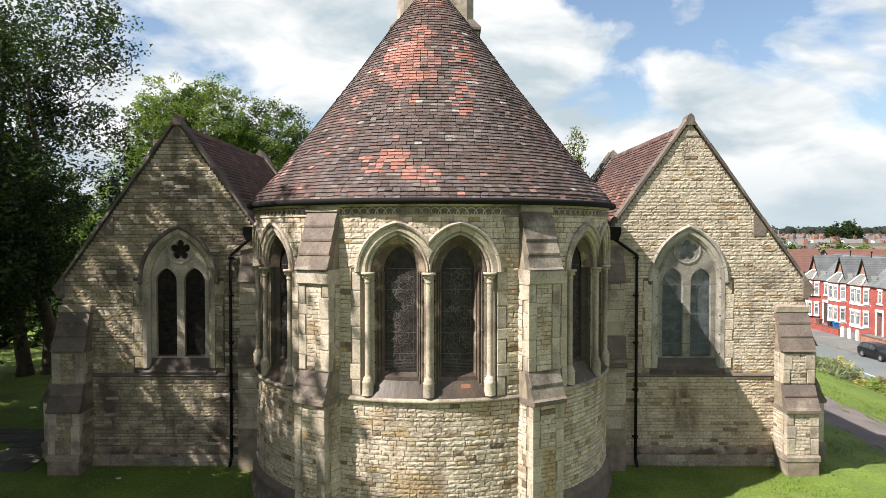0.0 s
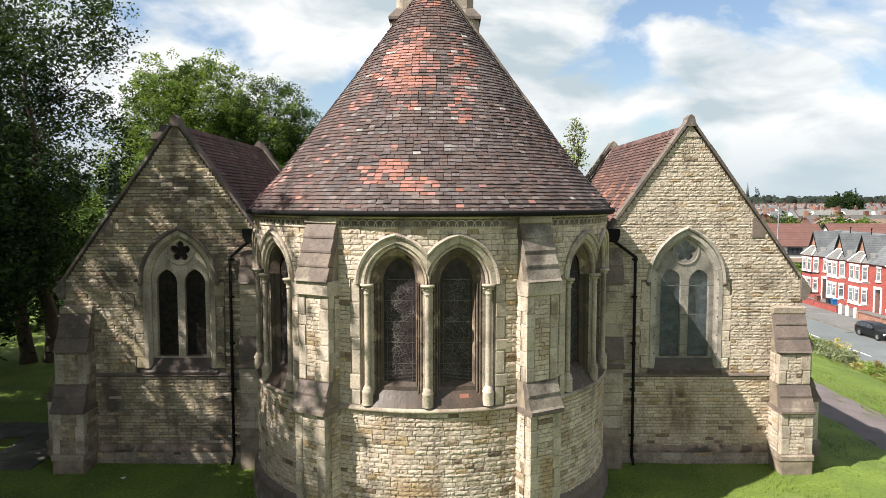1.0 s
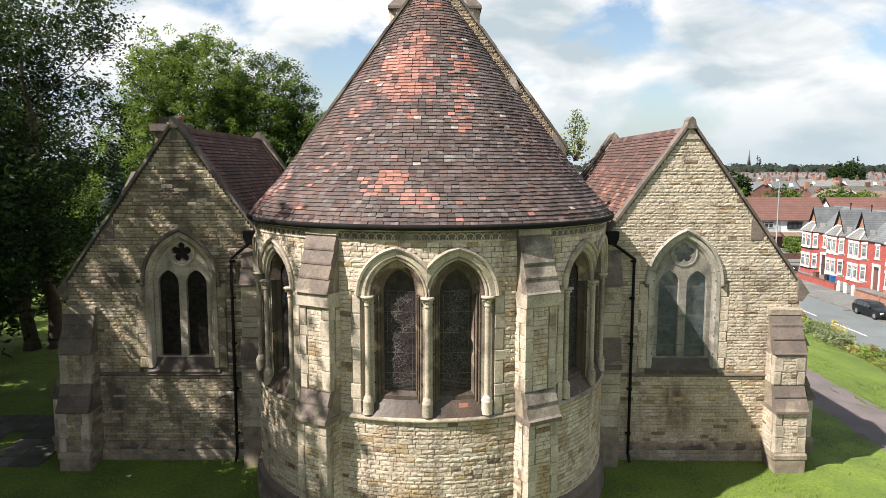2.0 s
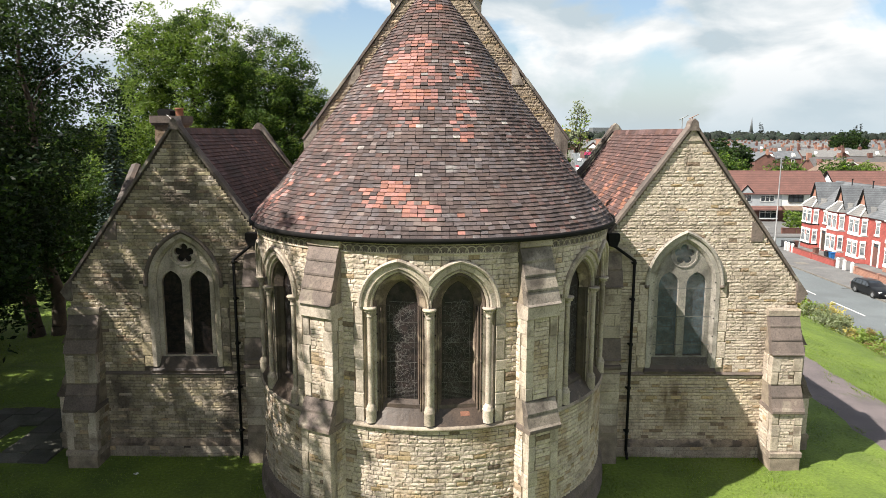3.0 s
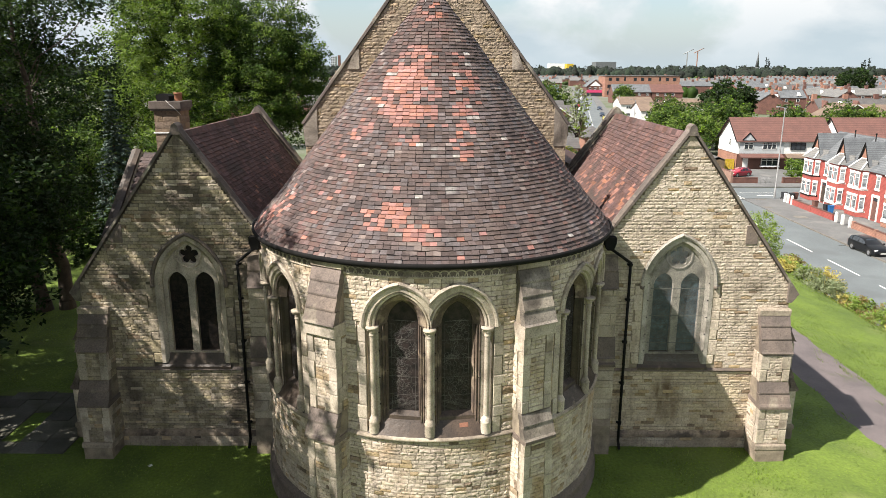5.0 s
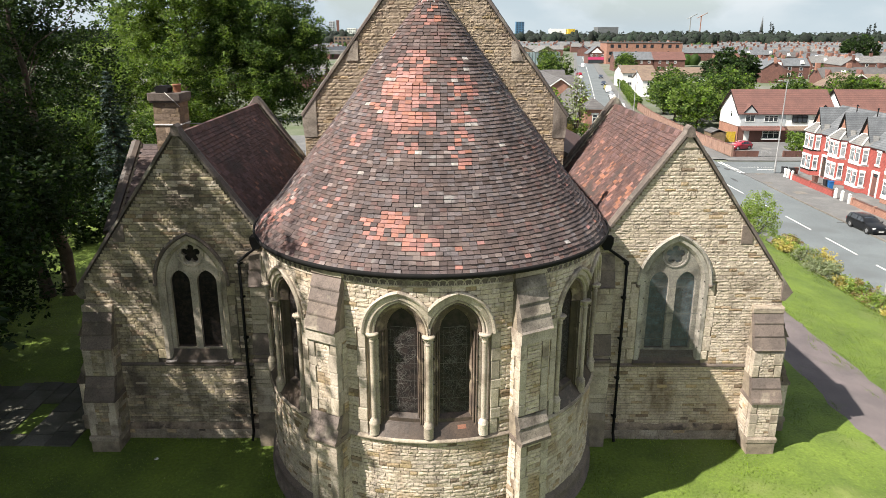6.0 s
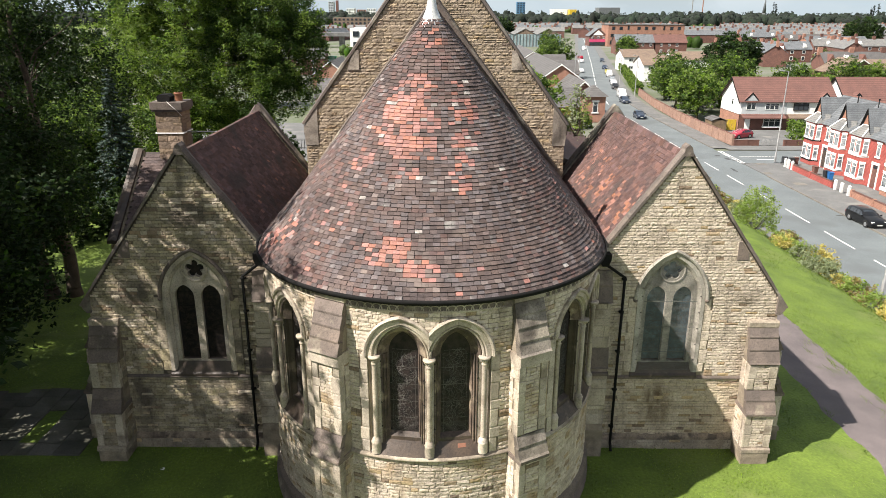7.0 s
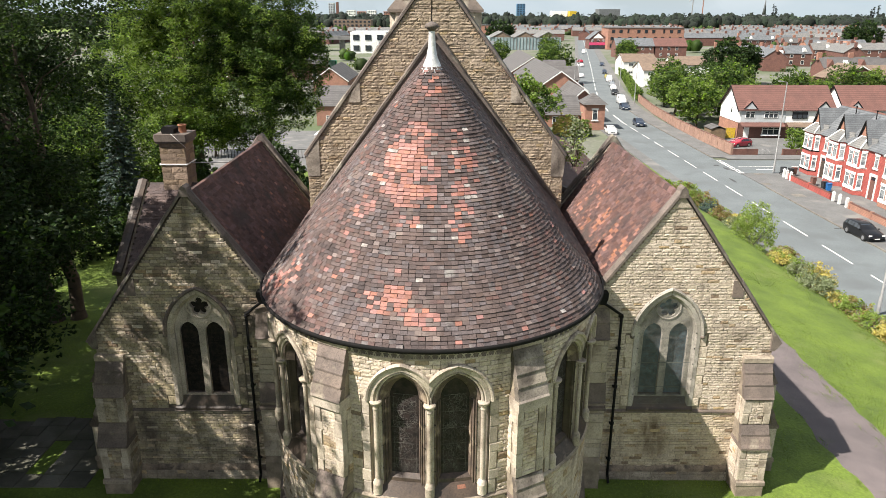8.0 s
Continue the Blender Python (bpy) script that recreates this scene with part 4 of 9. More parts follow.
# ---- apse roof ----
EAVE_R, EAVE_Z, SLOPE, RIDGE = 5.53, 8.27, 1.307, 15.30
ROOF_Z = (8.27, 8.70, 9.30, 10.0, 11.0, 12.0, 13.0, 14.0, 14.7, 15.30)
ROOF_R = (5.53, 5.11, 4.58, 4.04, 3.26, 2.48, 1.76, 1.01, 0.42, 0.02)
roof = thing("roof_apse", "steep conical roof of weathered plain clay tiles with red patches", "roof", kind="structure")


def cone_r(z):
    """Radius of the roof at height z: a slight kick at the eaves, steeper towards the tip."""
    return float(np.mean(np.interp((z - 0.25, z, z + 0.25), ROOF_Z, ROOF_R)))


def cone_tiles():
    r = random.Random(21)
    gauge, wide = 0.118, 0.19
    slant = math.hypot(RIDGE - EAVE_Z, EAVE_R)
    n = int(slant / gauge)
    placed = []
    dz = (RIDGE - EAVE_Z) / n
    reds = [(-16, 12.6, 24, 1.15, 0.92), (-9, 11.6, 14, 0.3, 0.7), (25, 12.6, 13, 0.75, 0.42), (21, 11.6, 9, 0.42, 0.7), (15, 10.95, 5, 0.42, 0.6), (-37, 11.25, 6, 0.32, 0.75), (-9, 11.05, 6, 0.24, 0.6), (0, 14.3, 22, 0.25, 0.5),
            (-13, 9.36, 9, 0.2, 0.8), (-14, 9.05, 9, 0.17, 0.55), (-2, 8.86, 5.5, 0.24, 0.7), (-63, 9.15, 7, 0.5, 0.5), (-70, 8.7, 6, 0.4, 0.5)]
    bare = [(-4, 12.0, 5, 0.12), (-12, 12.25, 4, 0.1), (-22, 13.1, 7, 0.12), (2, 12.85, 8, 0.25), (-9, 13.75, 9, 0.12)]
    for k in range(n - 3):
        z = EAVE_Z + dz * (k + 0.5)
        rad = cone_r(z)
        tilt = math.atan2(dz, cone_r(z - dz / 2) - cone_r(z + dz / 2))
        count = max(6, round(math.pi * rad / wide))
        row = [("c", -math.pi / 2 + math.pi * (i + (0.5 if k % 2 else 0.0) + r.uniform(-0.05, 0.05)) / count) for i in range(count + (0 if k % 2 else 1))]
        straight = int((YG - 0.35 - CY) / wide)
        row += [(s, CY + wide * (i + 0.5)) for s in ("l", "r") for i in range(straight)]
        for kind, q in row:
            w = wide if kind != "c" else math.pi * rad / count
            if kind == "c":
                rot = Matrix.Rotation(q, 4, "Z")
                at = Vector((CX + rad * math.sin(q), CY - rad * math.cos(q), z))
                deg = math.degrees(q)
            else:
                s = -1 if kind == "l" else 1
                rot = Matrix.Rotation(s * math.pi / 2, 4, "Z")
                at = Vector((CX + s * rad, q, z))
                deg = 90 * s
            lift = 0.004 + 0.006 * r.random() + (0.016 * r.random() if r.random() < 0.12 else 0)
            m = Matrix.Translation(at) @ rot @ Matrix.Rotation(tilt, 4, "X") @ Matrix.Rotation(r.gauss(0, 0.012), 4, "Z")
            m = m @ Matrix.Translation((0, -0.02, lift)) @ Matrix.Rotation(r.gauss(0, 0.012), 4, "Y") @ Matrix.Diagonal((w * 0.965, gauge * 1.42, 0.033, 1))
            mt = 0
            for a, zc, da, dzc, p in reds:
                e = ((deg - a) / da) ** 2 + ((z - zc) / dzc) ** 2
                if e < 1 and r.random() < p * (1.15 - 0.6 * e):
                    mt = 1
            if mt == 1 and any(((deg - a) / da) ** 2 + ((z - zc) / dzc) ** 2 < 1 for a, zc, da, dzc in bare) and r.random() < 0.8:
                mt = 0
            if mt == 0:
                tone = r.random() + 0.5 * noise.noise(at * 0.55)
                mt = 3 if tone < 0.13 else (4 if tone > (0.74 if deg < -15 else 0.86) else 0)
            if mt != 1 and r.random() < ((0.025 if deg < 10 else 0.045) if kind == "c" else 0.03):
                mt = 2
            if mt != 1 and r.random() < 0.012:
                mt = 1
            if kind == "c" and r.random() < 0.0025 + sum(0.10 for a, zc in ((-9, 11.05), (-40, 11.35), (22, 12.9), (34, 13.2), (27, 11.8), (9, 10.55)) if abs(deg - a) < 6 and abs(z - zc) < 0.22):
                mt = 5
            placed.append((m, r.randrange(8), mt))
    pieces(roof, "tile", TILES, placed, ["tile_dark", "tile_red", "tile_pale", "tile_grey", "tile_plum", "tile_white"], (CX, CY - 5.2, 8.9), 300, "tiling", "overlapping brown and red clay tiles")
    acc = Acc()
    zs = [EAVE_Z + (RIDGE - EAVE_Z) * i / 12 for i in range(13)]
    acc.lathe([(cone_r(z) - 0.012, z) for z in zs], 48, (CX, CY, 0), 0, -math.pi / 2, math.pi / 2)
    for s in (-1, 1):
        acc.add([(CX + s * (cone_r(z) - 0.012), y, z) for z in zs for y in (CY, YG)], [(2 * i, 2 * i + 1, 2 * i + 3, 2 * i + 2) for i in range(12)])
    part("underlay", acc, "roof_under", roof, fix=False)
    part("ridge_tiles", Acc().prism([(CX - 0.16, RIDGE - 0.15), (CX, RIDGE + 0.05), (CX + 0.16, RIDGE - 0.15)], CY + 0.1, YG, axis="y"), "tile_dark", roof, "clay ridge tiles")


cone_tiles()


def gutter():
    g = thing("gutter", "black iron half-round gutter round the apse eaves", "gutter")
    acc = Acc()
    acc.lathe([(EAVE_R + 0.0, EAVE_Z - 0.0), (EAVE_R + 0.045, EAVE_Z + 0.005), (EAVE_R + 0.055, EAVE_Z - 0.07), (EAVE_R + 0.02, EAVE_Z - 0.14), (EAVE_R - 0.10, EAVE_Z - 0.14), (RW, EAVE_Z - 0.10)], 72, (CX, CY, 0), 0, -math.pi / 2, math.pi / 2)
    part("channel", acc, "gutter", g)
    for k in range(19):
        a = -math.pi / 2 + math.pi * (k + 0.5) / 19
        p = Vector((CX + (EAVE_R - 0.1) * math.sin(a), CY - (EAVE_R - 0.1) * math.cos(a), EAVE_Z - 0.13))
        part("bracket", Acc().tube(p, p + Vector((0.16 * math.sin(a), -0.16 * math.cos(a), 0.03)), 0.012, n=5), "gutter", g)


gutter()


def finial():
    f = thing("finial", "pale sheet-lead spirelet with a knob and rod on the cone", "finial")
    acc = Acc()
    n = 26
    prof = [(0.58, 14.50), (0.42, 14.74), (0.28, 14.97), (0.17, 15.22), (0.12, 15.5), (0.10, 15.8), (0.095, 16.02)]
    acc.lathe(prof, n, (CX, CY, 0))
    for i in range(n):  # scalloped lower edge
        if i % 2:
            x, y, z = acc.v[i]
            acc.v[i] = (CX + (x - CX) * 1.1, CY + (y - CY) * 1.1, z - 0.07)
    part("spirelet", acc, "lead", f)
    part("knob", Acc().lathe([(0.10, 15.98), (0.12, 16.02), (0.20, 16.07), (0.22, 16.12), (0.17, 16.18), (0.06, 16.24), (0.0, 16.25)], 16, (CX, CY, 0)), "coping", f, "dark lead knob")
    part("rod", Acc().tube((CX, CY, 16.2), (CX, CY, 18.6), 0.018, n=6), "gutter", f, "thin iron rod")


finial()


# ---- chancel gable and nave ----
def coping_run(parent, x0, z0, x1, z1, y0, y1, count, thick=0.13, mat="coping", over=0.0):
    """Coping stones up a gable slope, each a piece of its own."""
    L = math.hypot(x1 - x0, z1 - z0)
    tx, tz = (x1 - x0) / L, (z1 - z0) / L
    nx, nz = (-tz, tx) if tx > 0 else (tz, -tx)
    for k in range(count):
        a, b = L * k / count + 0.004, L * (k + 1) / count - 0.004
        t = thick * (1 + 0.08 * ((k * 7) % 3 - 1))
        acc = Acc()
        vs = []
        for q in (a, b):
            for y, h in ((y0, 0.0), (y0, t * 0.62), (y0 + (y1 - y0) * 0.5, t), (y1, t * 0.62), (y1, 0.0)):
                vs.append((x0 + tx * q + nx * h, y, z0 + tz * q + nz * h))
        acc.add(vs, [(0, 1, 2, 3, 4), (9, 8, 7, 6, 5)] + [(i, (i + 1) % 5, 5 + (i + 1) % 5, 5 + i) for i in range(5)])
        part("coping_stone", acc, mat, parent)


def chancel():
    w = thing("wall_chancel", "tall chancel gable of brown coursed sandstone", "wall", kind="structure")
    hw, zk, ga = 5.70, 10.50, 1.335
    apex = zk + hw * ga
    ring = [(CX - hw, -0.5), (CX + hw, -0.5), (CX + hw, zk), (CX, apex), (CX - hw, zk)]
    part("core", Acc().prism(ring, YG, YG + 0.6, axis="y"), "mortar", w)

    def spans(za, zb):
        top = hw if zb < zk else hw - (zb - zk) / ga
        inner = max(0.0, (RIDGE + 0.15 - zb) / SLOPE - 0.05)
        if top - inner < 0.1:
            return []
        return [(-top, -inner), (inner, top)] if inner > 0.05 else [(-top, top)]
    st = courses(flat_wall(CX, YG), 7.2, apex - 0.15, spans, 0.12, 0.165, 0.22, 0.52, 0.045)
    pieces(w, "stone", STONES, st, ["stone_brown", "stone_ochre", "stone_soot_shade"], (CX + 3.5, YG, 13), 300, "rubble", "hewn brown sandstone courses")
    for s in (-1, 1):
        coping_run(w, CX + s * (hw + 0.06), zk - 0.05, CX + s * 0.02, apex + 0.02, YG - 0.10, YG + 0.66, 9, 0.16)
        a = Acc()
        a.prism([(CX + s * (hw - 0.55), zk - 0.95), (CX + s * (hw + 0.01), zk - 0.95), (CX + s * (hw + 0.07), zk - 0.1), (CX + s * (hw - 0.55), zk + 0.75)], YG - 0.075, YG + 0.62, axis="y")
        part("kneeler", a, "slab", w)
        for z in (13.1,):
            x = hw - (z - zk) / ga
            part("through_stone", Acc().prism([(CX + s * (x + 0.02), z - 0.3), (CX + s * (x - 0.5), z - 0.3), (CX + s * (x - 0.5), z + 0.5), (CX + s * (x - 0.30), z + 0.5)], YG - 0.08, YG + 0.1, axis="y"), "slab", w)
        # raised coping where the lower roof meets the wall
        h = 0.42
        coping_run(w, CX + s * 5.35, EAVE_Z + h - 0.25, CX, RIDGE + h - 0.1, YG - 0.42, YG - 0.02, 9, 0.14)
        under = Acc().prism([(CX + s * 5.35, EAVE_Z - 0.4), (CX + s * 5.35, EAVE_Z + h - 0.25), (CX, RIDGE + h - 0.1), (CX, RIDGE - 0.3)], YG - 0.36, YG - 0.02, axis="y")
        part("parapet", under, "ashlar_dark", w)
    # side walls
    for s in (-1, 1):
        x = CX + s * (hw - 0.05)
        part("side_wall", Acc().box(min(x, x - s * 0.5), max(x, x - s * 0.5), YG + 0.6, 62, -0.5, zk - 0.3), "stone_brown", w)
        x = CX + s * 5.2
        part("choir_wall", Acc().box(min(x, x - s * 0.5), max(x, x - s * 0.5), CY, YG, -0.5, 8.3), "stone_grey", w)
    r = thing("roof_nave", "steep brown tiled nave roof behind the gable", "roof", kind="structure")
    part("slopes", Acc().prism([(CX - hw - 0.2, zk - 0.4), (CX, apex - 0.35), (CX + hw + 0.2, zk - 0.4), (CX + hw + 0.2, zk - 0.6), (CX, apex - 0.55), (CX - hw - 0.2, zk - 0.6)], YG + 0.62, 62, axis="y"), "tile_dark", r)
    part("end_wall", Acc().prism(ring, 61.5, 62, axis="y"), "stone_brown", r)
    b = thing("bellcote", "square stone bellcote on the chancel gable", "bellcote")
    y0, y1 = YG + 0.66, YG + 2.5
    part("base", Acc().box(CX - 1.98, CX + 1.98, y0, y1, 13.5, 16.55, b=0.3), "ashlar", b)
    ring = [(-1, -1), (1, -1), (1, 1), (-1, 1)]
    ym, hd = (y0 + y1) / 2, (y1 - y0) / 2
    part("splay", Acc().add([(CX + sx * w2, ym + sy * d2, z) for z, w2, d2 in ((16.5, 2.05, hd + 0.06), (16.62, 2.05, hd + 0.06), (17.0, 1.72, hd - 0.12)) for sx, sy in ring],
                            [(i + 4 * j, (i + 1) % 4 + 4 * j, (i + 1) % 4 + 4 + 4 * j, i + 4 + 4 * j) for j in range(2) for i in range(4)] + [(0, 1, 2, 3), (8, 9, 10, 11)]), "coping", b)
    part("stage", Acc().box(CX - 1.72, CX + 1.72, y0 + 0.1, y1 - 0.1, 16.98, 19.6, b=0.3), "ashlar", b)
    part("cap", Acc().box(CX - 1.85, CX + 1.85, y0, y1, 19.6, 19.9), "coping", b)


chancel()


# ---- chapels ----
def foil_loop(cx, cz, r_lobe, r_off, n=5, seg=9):
    pts = []
    for k in range(n):
        a = math.pi / 2 + 2 * math.pi * k / n
        px, pz = cx + r_off * math.cos(a), cz + r_off * math.sin(a)
        for j in range(seg):
            b = a + math.radians(-118 + 236 * j / (seg - 1))
            pts.append((px + r_lobe * math.cos(b), pz + r_lobe * math.sin(b)))
    return pts


def chapel_window(idx, put, guarded, label):
    win = thing("window_%d" % idx, label, "window", kind="structure")
    zs, off, zsill = 5.90, 0.62, 3.02
    voussoirs(win, "hood_stone", put, [(1.27, 0.02), (1.28, -0.09), (1.22, -0.13), (1.165, -0.10), (1.15, 0.0)], off, zs, 0, 5, "ashlar_dark" if not guarded else "tracery")
    voussoirs(win, "voussoir", put, [(1.15, 0.02), (1.15, -0.05), (1.02, -0.045), (0.93, 0.06), (0.92, 0.17)], off, zs, 0, 5, "tracery" if guarded else "ashlar")
    for s in (-1, 1):
        prof = [(1.15, 0.0), (1.15, -0.05), (1.02, -0.045), (0.93, 0.06), (0.92, 0.18)]
        n = len(prof)
        part("jamb", Acc().add([put(s * w, d, z) for z in (zsill + 0.1, zs) for w, d in prof], [(i, i + 1, n + i + 1, n + i) for i in range(n - 1)]), "tracery" if guarded else "ashlar", win)
        qs = quoins(put, s * 1.15, s, zsill + 0.1, zs, 0.30, 0.27, 0.42, 0.036)
        pieces(win, "quoin", BLOCKS, qs, ["stone_pale" if guarded else "stone_grey"], (0, 0, 0), 40)
        part("label_stop", Acc().lathe([(0.0, zs - 0.12), (0.07, zs - 0.08), (0.085, zs), (0.0, zs + 0.05)], 8, (put(s * 1.22, -0.06, 0)[0], put(s * 1.22, -0.06, 0)[1], 0)), "ashlar_dark", win)
    outer = arch_line(0.93, off, zs, 10, zb=zsill + 0.12)
    lancet = [arch_line(0.33, 0.13, 5.86, 8, zb=3.47)]
    holes = [[(u + s * 0.45, z) for u, z in lancet[0]] for s in (-1, 1)] + [foil_loop(0, 6.88, 0.125, 0.205)]
    part("tracery", plate(put, outer, holes, 0.13, 0.30), "tracery" if guarded else "ashlar", win, "pierced stone tracery with a five-lobed opening")
    ring = Acc()
    for i in range(24):
        a, b = 2 * math.pi * i / 24, 2 * math.pi * (i + 1) / 24
        ring.add([put(q * math.cos(c), d, 6.88 + q * math.sin(c)) for c in (a, b) for q, d in ((0.46, 0.13), (0.44, 0.10), (0.405, 0.10), (0.39, 0.13))], [(0, 1, 5, 4), (1, 2, 6, 5), (2, 3, 7, 6)])
    part("roundel", ring, "tracery" if guarded else "ashlar", win)
    m = len(outer)
    part("pane", Acc().add([put(u, 0.28, z) for u, z in outer], [tuple(range(m))]), "glass_blue" if guarded else "glass_dark", win, "leaded glass", fix=False)
    for s in (-1, 1):
        part("leading", lead_lines(lambda u, d, z: put(u + s * 0.45, d, z), 0, 0.33, 3.47, 6.3, 5.8, 50 + idx * 2 + s, 0.27), "came" if guarded else "gutter", win, fix=False)
    part("sill", Acc().add([put(u, d, z) for d, z in ((0.28, 3.50), (0.12, 3.42), (-0.02, 3.06), (-0.09, 3.0), (-0.09, 2.93), (0.0, 2.92)) for u in (-1.18, 1.18)],
                           [(2 * i, 2 * i + 1, 2 * i + 3, 2 * i + 2) for i in range(5)] + [(0, 2, 4, 6, 8, 10), (11, 9, 7, 5, 3, 1)]), "sill", win, "dark sloping stone sill")
    if guarded:
        acc = Acc()
        step = 0.034
        k = -0.90
        while k < 0.9:
            top = arch_top(0.90, off, k, zs)
            acc.add([put(k + a, -0.005, z) for z in (3.2, top) for a in (-0.002, 0.002)], [(0, 1, 3, 2)])
            k += step
        z = 3.2
        while z < 7.3:
            h = arch_half(0.90, off, z, zs)
            acc.add([put(a * h, -0.008, z + b) for b in (-0.002, 0.002) for a in (-1, 1)], [(0, 1, 3, 2)])
            z += step
        for z in (3.9, 4.85, 5.8):
            acc.add([put(a * 0.92, -0.012, z + b) for b in (-0.012, 0.012) for a in (-1, 1)], [(0, 1, 3, 2)])
        part("wire_guard", acc, "guard", win, "fine wire mesh guard", fix=False)
        for z in (3.6, 4.2, 4.8, 5.4, 6.0):
            for s in (-1, 1):
                part("clip", Acc().box(-0.016, 0.016, -0.03, 0.0, -0.016, 0.016).bent(lambda x, y, q, s=s, z=z: put(s * 1.0 + x, -0.02 + y, z + q)), "gutter", win)
    return win


def chapel(side):
    xc = 7.80 if side > 0 else -8.40
    hw, ga, zap = 3.72, 1.37, 10.95
    zk = zap - hw * ga
    back = 32.6
    nm = "wall_chapel_%s" % ("north" if side > 0 else "south")
    w = thing(nm, "gabled chapel wall of coursed buff sandstone" if side > 0 else "gabled chapel wall of coursed sandstone dappled by tree shade", "wall", kind="structure")
    put = flat_wall(xc, YF)
    off, zs = 0.62, 5.90

    def top(u):
        return zap - abs(u) * ga
    us = sorted([-hw + 2 * hw * i / 20 for i in range(21)] + [-1.15, 1.15] + [-1.15 + 2.3 * i / 24 for i in range(1, 24)])
    acc = Acc()
    for d in (0.0, 0.55):
        for a, b in zip(us, us[1:]):
            if b - a < 1e-5:
                continue
            if a >= -1.1501 and b <= 1.1501:
                acc.add([put(a, d, -0.5), put(b, d, -0.5), put(b, d, 2.95), put(a, d, 2.95)], [(0, 1, 2, 3)])
                acc.add([put(a, d, arch_top(1.15, off, a, zs)), put(b, d, arch_top(1.15, off, b, zs)), put(b, d, top(b)), put(a, d, top(a))], [(0, 1, 2, 3)])
            else:
                acc.add([put(a, d, -0.5), put(b, d, -0.5), put(b, d, top(b)), put(a, d, top(a))], [(0, 1, 2, 3)])
    for u in (-hw, hw):
        acc.add([put(u, 0, -0.5), put(u, 0.55, -0.5), put(u, 0.55, top(u)), put(u, 0, top(u))], [(0, 1, 2, 3)])
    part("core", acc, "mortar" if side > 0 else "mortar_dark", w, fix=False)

    def spans(za, zb):
        t = min(hw, (zap - zb) / ga)
        if t < 0.08:
            return []
        sp = [(-t, t)]
        if 2.96 < zb and za < zs:
            sp = cut(sp, -1.45, 1.45)
        elif za >= zs:
            h = arch_half(1.17, off, za, zs)
            if h > 0.02:
                sp = cut(sp, -h, h)
        return sp
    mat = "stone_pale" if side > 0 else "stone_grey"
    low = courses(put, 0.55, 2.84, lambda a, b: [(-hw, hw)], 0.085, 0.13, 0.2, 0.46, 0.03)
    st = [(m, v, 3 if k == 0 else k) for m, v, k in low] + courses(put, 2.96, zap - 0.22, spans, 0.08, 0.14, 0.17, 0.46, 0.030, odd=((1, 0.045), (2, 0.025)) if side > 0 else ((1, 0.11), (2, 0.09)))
    pieces(w, "stone", STONES, st, [mat, "stone_ochre" if side > 0 else "stone", "stone_soot_shade", "stone_lower" if side > 0 else mat], (xc, YF, 4.5), 300, "rubble", "hewn sandstone courses")
    part("apex_stone", Acc().prism([(xc - 0.3, zap - 0.45), (xc + 0.3, zap - 0.45), (xc, zap - 0.03)], YF - 0.05, YF + 0.1, axis="y"), mat, w)
    part("kneeler_stone", Acc().prism([(xc + side * 2.42, zap - 2.42 * ga - 0.30), (xc + side * 2.04, zap - 2.42 * ga - 0.30), (xc + side * 2.04, zap - 2.15 * ga - 0.05), (xc + side * 2.15, zap - 2.15 * ga - 0.05), (xc + side * 2.42, zap - 2.42 * ga - 0.05)], YF - 0.055, YF + 0.1, axis="y"), "ashlar_dark", w)
    pl = [(-0.02, 0.62), (-0.10, 0.50), (-0.11, 0.42), (-0.08, 0.40), (-0.08, -0.5)]
    acc = Acc()
    n = len(pl)
    acc.add([put(u, d, z) for u in (-hw, hw) for d, z in pl], [(i, i + 1, n + i + 1, n + i) for i in range(n - 1)])
    part("plinth", acc, "ashlar_stain", w, "chamfered stained plinth")
    foot = courses(lambda u, d, z: put(u, d - 0.08, z), -0.02, 0.37, lambda a, b: [(-hw, hw - 0.5)] if side > 0 else [(-hw + 0.5, hw)], 0.11, 0.15, 0.2, 0.5, 0.02)
    pieces(w, "plinth_stone", STONES, foot, ["string", "stone_ochre", "sill"], (xc, YF, 0), 120)
    sg = [(0.02, 2.98), (-0.07, 2.93), (-0.09, 2.89), (-0.06, 2.85), (0.02, 2.83)]
    acc = Acc()
    acc.add([put(u, d, z) for u in (-hw, hw) for d, z in sg], [(i, i + 1, n + i + 1, n + i) for i in range(n - 1)])
    part("string_course", acc, "ashlar_dark", w, "dark stone string course")
    # outer side wall, back gable
    xo = xc + side * hw
    part("side_wall", Acc().box(min(xo, xo - side * 0.5), max(xo, xo - side * 0.5), YF + 0.55, back, -0.5, zk), mat, w)
    part("back_gable", Acc().prism([(xc - hw, -0.5), (xc + hw, -0.5), (xc + hw, zk), (xc, zap), (xc - hw, zk)], back - 0.4, back, axis="y"), mat, w)
    for s in (-1, 1):
        lo = hw + 0.22 if s == side else 2.75
        coping_run(w, xc + s * lo, zap - lo * ga + 0.03, xc + s * 0.02, zap + 0.03, YF - 0.10, YF + 0.34, 7 if s == side else 5, 0.13)
        coping_run(w, xc + s * lo, zap - lo * ga + 0.08, xc + s * 0.02, zap + 0.08, back - 0.42, back + 0.04, 6, 0.16)
    for yy in (YF - 0.12, back - 0.44):
        part("saddle_stone", Acc().prism([(xc - 0.17, zap - 0.12), (xc + 0.17, zap - 0.12), (xc + 0.10, zap + 0.16), (xc, zap + 0.25), (xc - 0.10, zap + 0.16)], yy, yy + 0.46, axis="y"), "coping", w)
    kx = xc + side * hw
